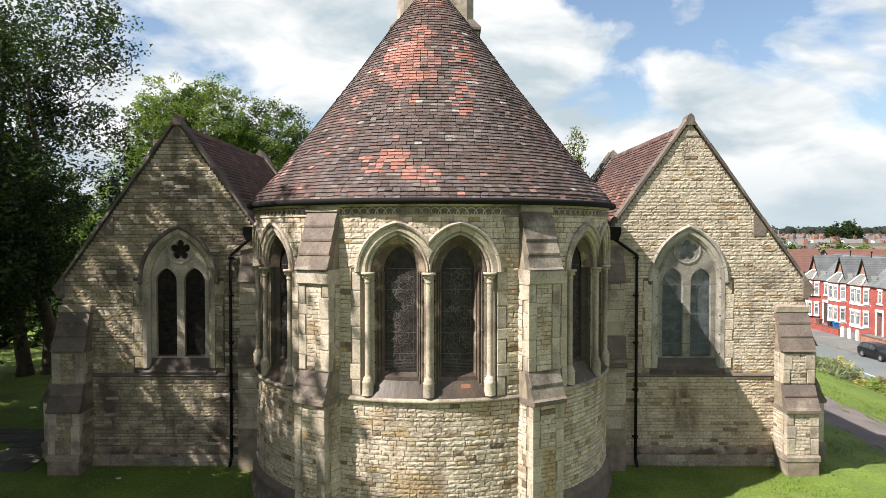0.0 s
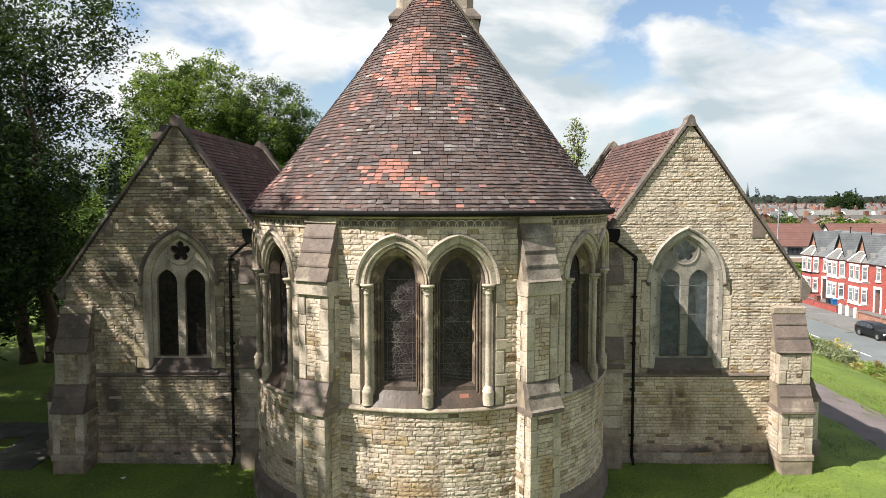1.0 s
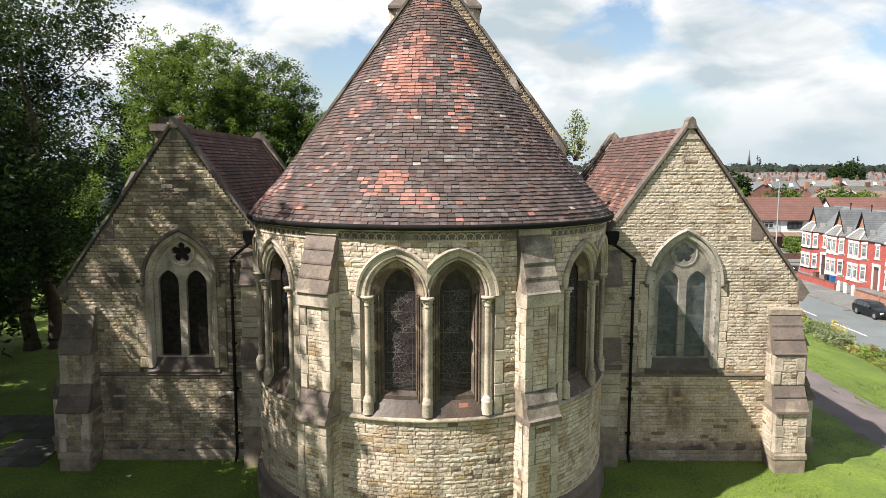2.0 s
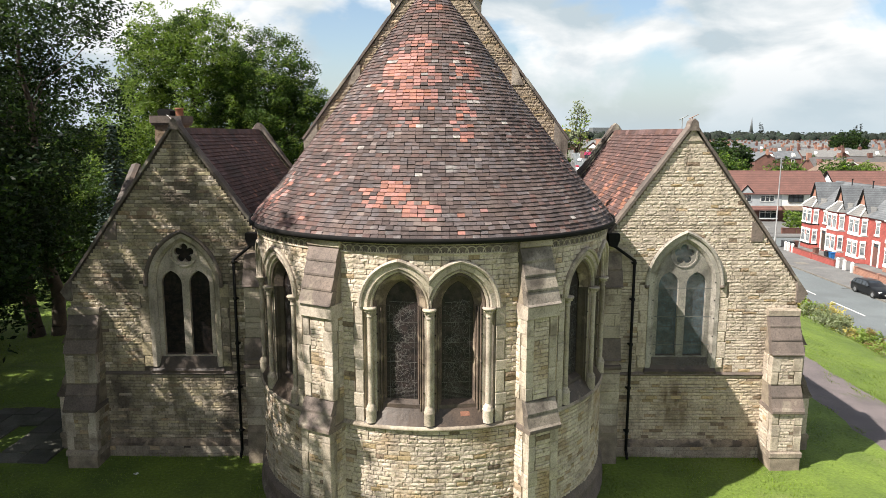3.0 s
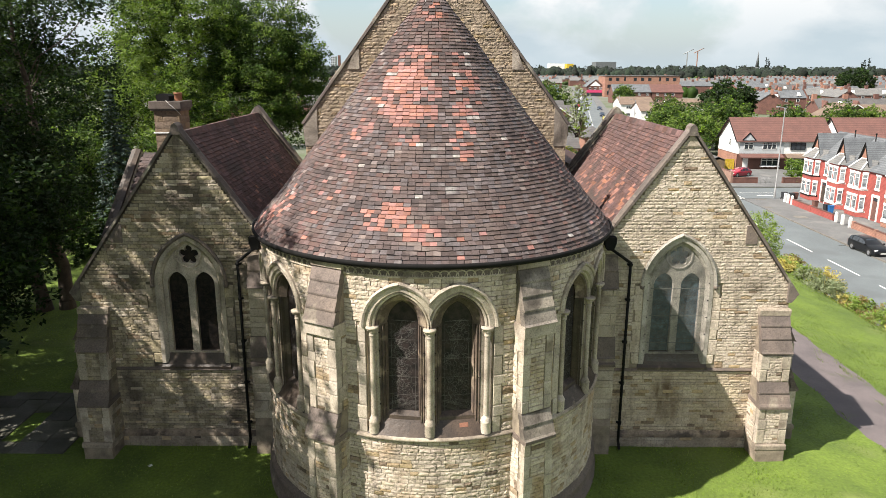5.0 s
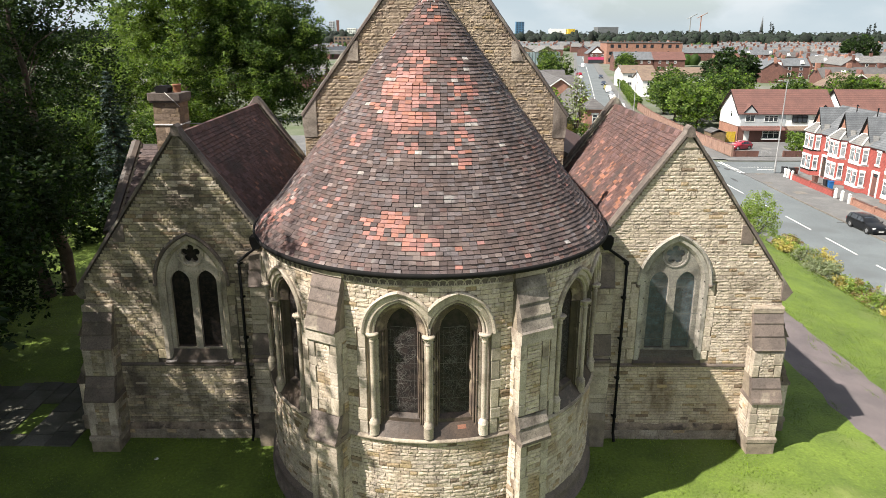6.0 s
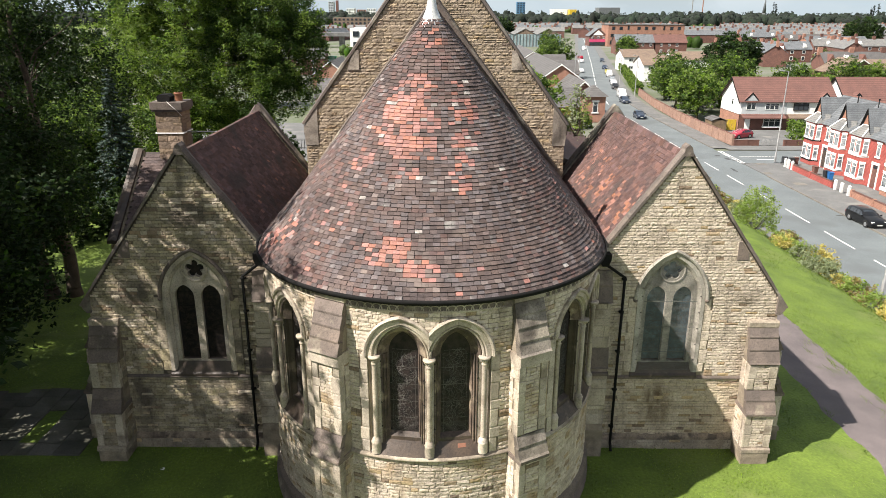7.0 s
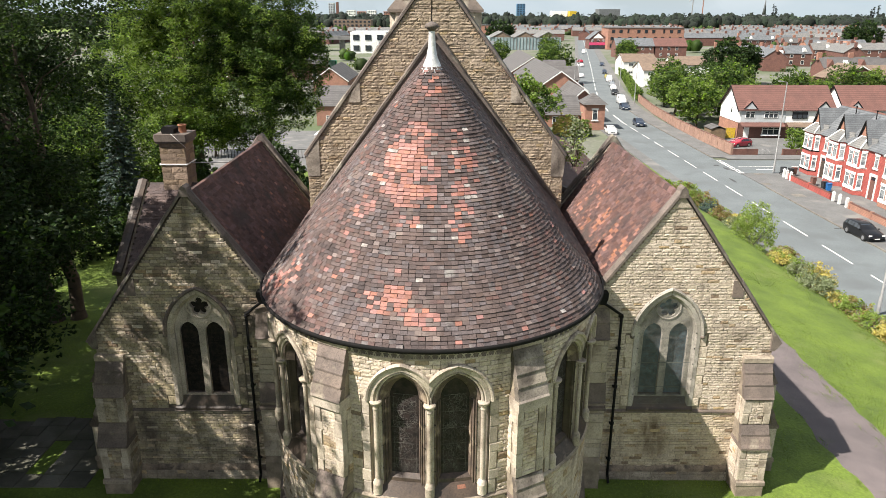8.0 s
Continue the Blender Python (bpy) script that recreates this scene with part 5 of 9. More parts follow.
    part("kneeler", Acc().prism([(kx - side * 0.1, zk - 0.5), (kx + side * 0.04, zk - 0.5), (kx + side * 0.18, zk - 0.32), (kx + side * 0.2, zk - 0.18), (kx, zk + 0.1), (kx - side * 0.1, zk + 0.22)], YF - 0.12, YF + 0.4, axis="y"), "coping", w)
    # roof
    r = thing("roof_chapel_%s" % ("north" if side > 0 else "south"), "pitched roof of red-brown plain clay tiles" if side > 0 else "pitched roof of dark plum clay tiles", "roof", kind="structure")
    rr = random.Random(5 + side)
    gauge, wide = 0.15, 0.20
    ang = math.atan(ga)
    placed = []
    zr = zap - 0.1
    for s in (-1, 1):
        run = hw + 0.25 if s == side else 2.85
        n = int(run / math.cos(ang) / gauge)
        rot = Matrix.Rotation(s * math.pi / 2, 4, "Z") @ Matrix.Rotation(ang, 4, "X")
        for k in range(n):
            q = run - (k + 0.5) * gauge * math.cos(ang)
            y = YF + 0.34 + (0 if k % 2 else wide / 2)
            while y < back - 0.42:
                m = Matrix.Translation((xc + s * q, y, zr - q * ga)) @ rot @ Matrix.Rotation(rr.gauss(0, 0.01), 4, "Z")
                m = m @ Matrix.Translation((0, -0.02, 0.004)) @ Matrix.Diagonal((wide * 0.965, gauge * 1.4, 0.036, 1))
                mt = 0
                if side > 0 and s < 0:
                    e = abs(math.sin(y * 1.9 + q * 0.8)) * (1 - abs(q - 1.6) / 1.6)
                    if rr.random() < 0.40 * max(0, e - 0.35) / 0.5 and y < 30.5:
                        mt = 1
                elif rr.random() < 0.02:
                    mt = 1
                placed.append((m, rr.randrange(8), mt))
                y += wide
    pieces(r, "tile", TILES, placed, ["tile_chapel", "tile_orange"], (xc - side * 1.5, 24.5, 9), 300, "tiling", "overlapping clay tiles")
    under = [(xc - (hw + 0.25 if side < 0 else 2.85), zr - (hw + 0.25 if side < 0 else 2.85) * ga), (xc, zr), (xc + (hw + 0.25 if side > 0 else 2.85), zr - (hw + 0.25 if side > 0 else 2.85) * ga)]
    part("underlay", Acc().prism([(x, z - 0.012) for x, z in under] + [(x, z - 0.14) for x, z in under[::-1]], YF + 0.3, back - 0.3, axis="y"), "roof_under", r)
    for k in range(21):
        y = YF + 0.36 + k * 0.465
        part("ridge_tile", Acc().prism([(xc - 0.14, zr - 0.12), (xc - 0.06, zr + 0.045), (xc + 0.06, zr + 0.045), (xc + 0.14, zr - 0.12)], y, y + 0.455, axis="y"), "tile_chapel", r)
    # lead valley beside the apse
    xv = xc - side * 2.9
    part("lead_valley", Acc().box(min(xv, xv - side * 0.35), max(xv, xv - side * 0.35), YF + 0.3, back - 0.5, zr - 2.9 * ga - 0.1, zr - 2.9 * ga), "lead", r, "pale lead valley gutter")
    chapel_window(4 if side > 0 else 5, put, side > 0, "two-light traceried window behind a wire guard" if side > 0 else "two-light traceried window with dark glass and a cinquefoil")
    # corner buttresses
    prof = [(-0.5, 0.98), (0.42, 0.98), (0.58, 0.88), (1.94, 0.88), (2.0, 0.86), (2.72, 0.60), (3.72, 0.60), (3.80, 0.56), (4.95, 0.12), (5.1, 0.10)]
    stg, sl = [(0.6, 1.9), (2.75, 3.68)], [(2.02, 2.72, 2), (3.76, 4.98, 3)]
    for p2, lab in ((flat_wall(xc + side * (hw - 0.48), YF), "front"), (flat_wall(xc + side * hw, YF + 0.95, side * math.pi / 2), "side")):
        b = buttress(p2, 0.95, prof, "stepped corner buttress of sandstone with brown slabs", stg, sl, p2(0, -0.8, 2), mat, "corner buttresses", False, "ashlar_dark")
        band(b, p2, 0.95, 1.88, 2.03, 0.98, "ashlar_dark", "drip")
        band(b, p2, 0.95, 4.9, 5.14, 0.2, "string", "top_block")
        band(b, p2, 0.95, 0.4, 0.6, 1.0, "string", "plinth_band")
    # flat buttress in the corner with the apse
    p3 = flat_wall(CX + side * 5.72, YF)
    b = buttress(p3, 0.62, [(-0.5, 0.62), (1.1, 0.62), (1.3, 0.5), (3.3, 0.5), (3.5, 0.42), (4.2, 0.30), (5.9, 0.30), (6.95, 0.04), (7.0, 0.04)], "narrow buttress in the corner between apse and chapel", [(1.3, 3.25), (4.2, 5.85)], [(3.5, 4.2, 1), (5.9, 6.95, 2)], p3(0, -0.5, 3), mat, "corner strips", True, "ashlar_dark")
    band(b, p3, 0.62, 3.22, 3.36, 0.6, "ashlar_dark", "drip")
    # rainwater pipe
    d = thing("drainpipe", "black cast-iron rainwater pipe with a hopper", "drainpipe", "drainpipes")
    xp = 6.12 if side > 0 else -6.72
    xh = CX + side * 5.72
    part("pipe", Acc().tube((xp, YF - 0.15, 0.25), (xp, YF - 0.15, 6.75), 0.048, n=10), "gutter", d)
    part("offset", Acc().tube((xp, YF - 0.15, 6.72), (xh, YF - 0.2, 7.25), 0.048, n=10), "gutter", d)
    part("shoe", Acc().tube((xp, YF - 0.15, 0.3), (xp, YF - 0.36, 0.06), 0.048, n=10), "gutter", d)
    part("hopper", Acc().prism([(xh - 0.1, 7.2), (xh + 0.1, 7.2), (xh + 0.18, 7.42), (xh + 0.18, 7.62), (xh - 0.18, 7.62), (xh - 0.18, 7.42)], YF - 0.4, YF - 0.06, axis="y"), "gutter", d)
    for z in (0.9, 2.4, 3.9, 5.4, 6.6):
        part("collar", Acc().lathe([(0.048, z), (0.062, z + 0.01), (0.062, z + 0.08), (0.048, z + 0.09)], 10, (xp, YF - 0.15, 0)), "gutter", d)
        part("ear", Acc().box(xp - 0.085, xp + 0.085, YF - 0.12, YF + 0.0, z + 0.02, z + 0.07), "gutter", d)


chapel(1)
chapel(-1)
# ---- low wing with the chimney, behind the shaded chapel ----
def wing():
    w = thing("wall_wing", "low stone wing behind the shaded chapel", "wall", kind="structure")
    x0, x1, y0, yr, ze, zr = -13.6, -8.6, 27.4, 30.9, 6.2, 9.25
    y2 = 2 * yr - y0
    part("core", Acc().prism([(y0, -0.5), (y2, -0.5), (y2, ze), (yr, zr), (y0, ze)], x0, x0 + 0.4, axis="x"), "stone_grey", w)
    part("front_wall", Acc().box(x0 + 0.4, x1, y0, y0 + 0.4, -0.5, ze), "stone_grey", w)
    part("rear_wall", Acc().box(x0 + 0.4, x1, y2 - 0.4, y2, -0.5, ze), "stone_grey", w)
    for s in (0, 1):
        for k in range(5):
            a, b = k / 5 + 0.002, (k + 1) / 5 - 0.002
            ya, yb = (y0 - 0.2 + (yr - y0 + 0.2) * q if s == 0 else y2 + 0.2 - (y2 + 0.2 - yr) * q for q in (a, b))
            za, zb = (ze - 0.05 + (zr - ze + 0.05) * q for q in (a, b))
            acc = Acc()
            acc.add([(x, y, z + h) for y, z in ((ya, za), (yb, zb)) for x, h in ((x0 - 0.05, 0.0), (x0 - 0.05, 0.13), (x0 + 0.14, 0.18), (x0 + 0.33, 0.13), (x0 + 0.33, 0.0))],
                    [(0, 1, 2, 3, 4), (9, 8, 7, 6, 5)] + [(i, (i + 1) % 5, 5 + (i + 1) % 5, 5 + i) for i in range(5)])
            part("coping_stone", acc, "sill", w)
    r = thing("roof_wing", "brown plain clay tile roof of the low wing", "roof", kind="structure")
    rr = random.Random(31)
    ang = math.atan2(zr - ze, yr - y0)
    placed, gauge, wide = [], 0.15, 0.2
    L = math.hypot(zr - ze, yr - y0)
    for s in (1, -1):
        for k in range(int(L / gauge)):
            q = (k + 0.5) * gauge
            x = x0 + 0.5 + (0.1 if k % 2 else 0)
            while x < x1:
                y = y0 + q * math.cos(ang) if s > 0 else y2 - q * math.cos(ang)
                m = Matrix.Translation((x, y, ze + q * math.sin(ang))) @ Matrix.Rotation(0 if s > 0 else math.pi, 4, "Z") @ Matrix.Rotation(ang, 4, "X")
                placed.append((m @ Matrix.Translation((0, -0.02, 0.004)) @ Matrix.Diagonal((0.194, 0.21, 0.017, 1)), rr.randrange(8), 0))
                x += wide
    pieces(r, "tile", TILES, placed, ["tile_dark"], (-13, 28, 7), 200, "tiling", "overlapping brown clay tiles")
    part("underlay", Acc().prism([(y0 - 0.1, ze - 0.1), (yr, zr - 0.012), (y2 + 0.1, ze - 0.1), (yr, zr - 0.2)], x0 + 0.45, x1, axis="x"), "roof_under", r)
    c = thing("chimney", "square stone chimney with a dark cap and clay pot", "chimney")
    cx0, cx1, cy0, cy1 = -12.42, -11.31, 30.6, 31.65
    core = part("stack", Acc().box(cx0, cx1, cy0, cy1, 7.6, 11.1), "mortar", c)
    st = []
    for put, wd in ((flat_wall((cx0 + cx1) / 2, cy0), cx1 - cx0), (flat_wall(cx1, (cy0 + cy1) / 2, math.pi / 2), cy1 - cy0)):
        st += courses(put, 7.7, 11.06, lambda a, b, wd=wd: [(-wd / 2, wd / 2)], 0.24, 0.32, 0.35, 0.75, 0.03, r=rr, odd=())
    # dark stone puts the shade of the trees into the stack's colour
    pieces(c, "stone", STONES, st, ["stone_soot_shade"], (cx0, cy0, 9), 300)
    part("cap", Acc().box(cx0 - 0.16, cx1 + 0.16, cy0 - 0.16, cy1 + 0.16, 11.15, 11.45, b=0.05).box(cx0 - 0.1, cx1 + 0.1, cy0 - 0.1, cy1 + 0.1, 11.05, 11.15), "coping", c, "dark projecting cap")
    part("strap", Acc().box(cx0 - 0.06, cx1 + 0.06, cy0 - 0.06, cy1 + 0.06, 10.10, 10.15), "white_paint", c, "pale strap")
    part("pot", Acc().lathe([(0.17, 11.45), (0.16, 11.72), (0.19, 11.74), (0.19, 11.8), (0.13, 11.8)], 12, (-11.52, 31.15, 0)), "tile_orange", c, "orange clay pot")
    part("cowl", Acc().prism([(-12.28, 11.45), (-11.78, 11.45), (-11.74, 11.66), (-11.86, 11.75), (-12.2, 11.75), (-12.32, 11.66)], 30.7, 31.3, axis="y"), "gutter", c, "dark box cowl")
    part("tie_bar", Acc().tube((cx1, 31.0, 10.12), (-8.6, 31.3, 10.1), 0.03, n=6), "galv", c, "pale tie bar")
    part("cable", Acc().tube((-11.8, 30.42, 11.5), (-11.2, 30.42, 10.9), 0.008, n=4), "white_paint", c)


wing()
# ---- paths, road and verges ----
def ribbon(name, pts, wl, wr, z, mat, label, category, thick=0.0):
    """A strip along points (x, y), wl to the left and wr to the right of the way."""
    acc = Acc()
    n = len(pts)
    for i, (x, y) in enumerate(pts):
        a, b = pts[max(0, i - 1)], pts[min(n - 1, i + 1)]
        t = Vector((b[0] - a[0], b[1] - a[1])).normalized()
        for d in (-wl, wr):
            px, py = x + t.y * d, y - t.x * d
            acc.v.append((px, py, z if not callable(z) else z(px, py)))
    if thick:
        acc.v += [(a, b, c - thick) for a, b, c in acc.v]
    for i in range(n - 1):
        acc.f.append((2 * i, 2 * i + 1, 2 * i + 3, 2 * i + 2))
        if thick:
            k = 2 * n
            acc.f += [(2 * i, 2 * i + 2, k + 2 * i + 2, k + 2 * i), (2 * i + 1, 2 * i + 3, k + 2 * i + 3, k + 2 * i + 1)]
    acc.m, acc.s = [0] * len(acc.f), [False] * len(acc.f)
    ob = part(name, acc, mat)
    return tagged(ob, label, category, kind="structure")


ROAD = [(37.4, -120 + 10 * i) for i in range(26)] + [(37.5, 148), (38.3, 165), (40.6, 185), (45, 212), (52, 250), (63, 310), (82, 416), (104, 540), (130, 690)]
ribbon("road", ROAD, 5.0, 5.0, -5.15, "asphalt", "grey asphalt main road with white dashes", "road")
ribbon("pavement_far", [(x + 6.9, y) for x, y in ROAD if y <= 90] + [(44.3, 97.5)], 1.85, 2.9, -5.03, "pavement", "grey paved footway before the terrace", "pavement", 0.13)
ribbon("pavement_beyond", [(44.3, 109.5)] + [(x + 6.9, y) for x, y in ROAD if y >= 120], 1.85, 1.6, -5.03, "pavement", "grey paved footway beside the brick wall", "pavement", 0.13)
ribbon("pavement_near", [(x - 6.0, y) for x, y in ROAD], 0.9, 0.95, -5.03, "pavement", "grey paved footway below the bank", "pavement", 0.13)
ribbon("side_road", [(42.3, 103.3), (60, 103.3), (90, 103.3), (150, 103.3)], 4.6, 4.6, -5.145, "asphalt", "grey asphalt side road at the junction", "road")
ribbon("pavement_side", [(44.3, 110.0), (60, 110.0), (90, 110.0), (150, 110.0)], 1.7, 1.7, -5.025, "pavement", "grey paved footway along the side road", "pavement", 0.13)
for name, dx in (("kerb_far", 4.98), ("kerb_near", -5.0)):
    ribbon(name, [(x + dx, y) for x, y in ROAD if y <= 96], 0.07, 0.08, -5.0, "paver", "pale stone kerb", "kerb", 0.16)
ribbon("kerb_beyond", [(x + 5.0, y) for x, y in ROAD if y >= 110], 0.07, 0.08, -5.0, "paver", "pale stone kerb", "kerb", 0.16)


def town_sheets():
    acc = Acc().box(-420, 1500, 106, 1000, -5.3, -5.19)
    tagged(part("town_ground", acc, "town"), "grey yards and small gardens between the houses", "ground", kind="structure")
    acc = Acc().box(42.4, 160, -60, 98.8, -5.3, -5.17)
    tagged(part("front_yards", acc, "pavement"), "paved front yards of the terrace", "yard", kind="structure")


town_sheets()


def road_marks():
    y = 27.0
    k = 0
    while y < 150:
        d = part("dash", Acc().box(37.33, 37.47, y, y + 5.4, -5.145, -5.138), "white_paint")
        tagged(d, "white painted centre dash on the road", "road marking", "centre dashes")
        y += 8.35
    for (xa, ya), (xb, yb) in zip(ROAD, ROAD[1:]):
        if yb > 150:
            steps = max(1, int((yb - ya) / 10))
            for s in range(steps):
                q, q2 = s / steps, (s + 0.6) / steps
                p0 = (xa + (xb - xa) * q, ya + (yb - ya) * q)
                p1 = (xa + (xb - xa) * q2, ya + (yb - ya) * q2)
                acc = Acc().add([(p0[0] - 0.12, p0[1], -5.14), (p0[0] + 0.12, p0[1], -5.14), (p1[0] + 0.12, p1[1], -5.14), (p1[0] - 0.12, p1[1], -5.14)], [(0, 1, 2, 3)])
                tagged(part("dash", acc, "white_paint", fix=False), "white painted centre dash on the road", "road marking", "centre dashes")
    for k in range(9):
        for dx in (0.0, 0.45):
            d = part("dash", Acc().box(42.35 + dx, 42.6 + dx, 98.6 + k * 1.05, 99.3 + k * 1.05, -5.14, -5.134), "white_paint")
            tagged(d, "short white give-way mark at the junction", "road marking", "give-way marks")
    for x in (44.0, 52.0, 60.0, 68.0):
        tagged(part("dash", Acc().box(x, x + 5.5, 103.2, 103.34, -5.138, -5.132), "white_paint"), "white painted dash on the side road", "road marking", "centre dashes")

    tagged(part("dash", Acc().box(45.8, 48.4, 101.05, 101.35, -5.138, -5.132), "white_paint"), "white painted bar at the mouth of the side road", "road marking")
    r = random.Random(19)
    for x, y, a, b in ((42.4, 100.2, 0.9, 0.35), (42.9, 98.0, 1.0, 0.45), (41.6, 101.6, 0.5, 0.9), (43.4, 97.2, 0.7, 0.3), (41.0, 103.9, 0.6, 0.5), (39.6, 94.0, 0.25, 1.6), (41.9, 71.5, 0.5, 0.2)):
        n = 11
        ring = [(x + a * r.uniform(0.6, 1.1) * math.cos(6.283 * i / n), y + b * r.uniform(0.6, 1.1) * math.sin(6.283 * i / n)) for i in range(n)]
        tagged(part("tar_patch", Acc().prism(ring, -5.146, -5.141), "tar"), "irregular dark tar repair in the road", "road repair", "tar repairs")
    for x, y, a, b in ((44.7, 97.4, 0.7, 0.5), (44.4, 85.4, 0.75, 0.7), (43.1, 91.5, 0.5, 0.6)):
        tagged(part("cover_slab", Acc().box(x - a, x + a, y - b, y + b, -5.03, -5.022), "paver"), "pale concrete cover slab in the footway", "cover", "cover slabs")


road_marks()


def lane(a, b):
    """Worn church path, its edges eaten by the grass."""
    r = random.Random(8)
    acc = Acc()
    ys = [-44 + 0.9 * i for i in range(120)]
    for y in ys:
        for e, x in enumerate((a, a + 0.8, (a + b) / 2, b - 0.7, b)):
            j = r.uniform(-0.13, 0.13) if e in (0, 4) else 0
            x = x + j
            acc.v.append((x, y, ground_z(x, y) + (0.075 if e not in (0, 4) else 0.02)))
    for i in range(len(ys) - 1):
        for e in range(4):
            acc.f.append((5 * i + e, 5 * i + e + 1, 5 * i + e + 6, 5 * i + e + 5))
    acc.m, acc.s = [0] * len(acc.f), [True] * len(acc.f)
    tagged(part("church_path", acc, "path"), "worn purple-grey tarmac path with grassy edges", "path", kind="structure")


lane(15.75, 18.95)


def flags():
    r = random.Random(12)
    f = thing("paving", "uneven dark stone flags in the shaded grass", "paving", kind="structure")
    x = -19.0
    while x < -12.6:
        y = 21.6
        w = r.uniform(0.7, 1.0)
        while y < 25.6:
            h = r.uniform(0.6, 0.95)
            if not (x > -13.9 and y < 24.2) and r.random() < 0.9:
                z = ground_z(x, y) + 0.05 + r.uniform(-0.01, 0.015)
                part("flagstone", Acc().box(x, x + w - 0.03, y, y + h - 0.03, z - 0.1, z), "flag", f)
            y += h
        x += w
    lit = Acc()
    for k in range(5):
        a = k * 1.3
        lit.add([(-9.68 + 0.09 * math.cos(a + q), 20.7 + 0.07 * math.sin(a + q), 0.1 + 0.03 * ((k + q) % 2)) for q in (0, 1.2, 2.4)], [(0, 1, 2)])
    tagged(part("litter", lit, "white_paint", fix=False), "crumpled white scrap of paper on the grass", "litter")


flags()


def lamp_post(x, y, z, h, reach=0.9, toward=-1):
    l = thing("street_lamp", "tall grey steel street lamp beside the road", "street lamp", "street lamps")
    part("column", Acc().lathe([(0.14, z), (0.14, z + 1.3), (0.10, z + 1.4), (0.07, z + h)], 10, (x, y, 0)), "galv", l)
    part("arm", Acc().tube((x, y, z + h - 0.02), (x + toward * reach, y, z + h + 0.12), 0.04, n=8), "galv", l)
    part("lantern", Acc().box(x + toward * reach - 0.35, x + toward * reach + 0.2, y - 0.14, y + 0.14, z + h + 0.06, z + h + 0.2, b=0.08), "galv", l, "flat grey lantern")
    part("door", Acc().box(x - 0.06, x + 0.06, y - 0.155, y - 0.13, z + 0.4, z + 1.0), "galv", l)


lamp_post(47.3, 98.9, -5.05, 12.6)
lamp_post(33.0, 49.0, -5.05, 10.0, 1.2, 1)
lamp_post(48.2, 180.0, -5.05, 10.0)
lamp_post(38.5, 205.0, -5.05, 10.0, 0.9, 1)
lamp_post(52.0, 160.0 + 52, -5.05, 10.0)
lamp_post(34.6, 190.0, -5.05, 10.5, 0.9, 1)


def brick_wall(name, pts, h, mat, panel=2.6, z=-5.05, label="orange brick garden wall with piers"):
    w = thing(name, label, "wall", "garden walls")
    for (xa, ya), (xb, yb) in zip(pts, pts[1:]):
        L = math.hypot(xb - xa, yb - ya)
        n = max(1, round(L / panel))
        ang = math.degrees(math.atan2(yb - ya, xb - xa))
        for k in range(n):
            q = (k + 0.5) / n
            m = pose(xa + (xb - xa) * q, ya + (yb - ya) * q, z, 0, 0, ang)
            a = part("panel", Acc().box(-L / n / 2, L / n / 2, -0.11, 0.11, 0, h), mat, w)
            a.matrix_basis = m
            c = part("coping", Acc().box(-L / n / 2, L / n / 2, -0.14, 0.14, h, h + 0.08), "brick_dark", w)
            c.matrix_basis = m
            p = part("pier", Acc().box(-L / n / 2 - 0.16, -L / n / 2 + 0.16, -0.17, 0.17, 0, h + 0.12), mat, w)
            p.matrix_basis = m
    return w


brick_wall("garden_wall", [(46.3, 112.0), (46.0, 126.0), (46.2, 140.0), (47.4, 160.0), (50.0, 183.0)], 1.75, "brick_buff", 2.8, label="buff-pink brick garden wall with piers")
brick_wall("front_wall", [(46.6, 111.9), (50.5, 111.9)], 0.85, "brick_dark", 2.0, label="low brown brick front wall with piers")
brick_wall("front_wall", [(54.6, 111.9), (60.0, 111.9), (72, 111.9)], 0.85, "brick_dark", 2.0, label="low brown brick front wall with piers")
brick_wall("front_wall", [(47.3, 94.0), (47.3, 83.4)], 0.75, "red_brick_paint", 5.0, label="low red painted front wall of the terrace")
brick_wall("front_wall", [(47.3, 79.0), (47.3, 66.0)], 0.75, "brick_orange", 4.0, label="low orange brick front wall")


def gate_posts():
    for y in (95.6, 94.7, 93.6, 82.6, 81.2, 79.6):
        g = thing("gatepost", "white painted stone gatepost with a pointed cap", "gatepost", "gateposts")
        part("post", Acc().box(47.09, 47.36, y - 0.13, y + 0.13, -5.05, -3.95), "white_paint", g)
        part("cap", Acc().add([(47.06, y - 0.16, -3.95), (47.39, y - 0.16, -3.95), (47.39, y + 0.16, -3.95), (47.06, y + 0.16, -3.95), (47.22, y, -3.75)], [(0, 1, 4), (1, 2, 4), (2, 3, 4), (3, 0, 4), (3, 2, 1, 0)]), "white_paint", g)
    g = thing("gate", "open grey metal drive gate", "gate")
    for k in range(9):
        part("bar", Acc().tube((51.0 + 0.2 * k, 111.9, -5.0), (51.0 + 0.2 * k, 111.9, -4.1), 0.015, n=5), "galv", g)
    part("rail", Acc().tube((50.9, 111.9, -4.1), (52.7, 111.9, -4.1), 0.02, n=5), "galv", g)


gate_posts()


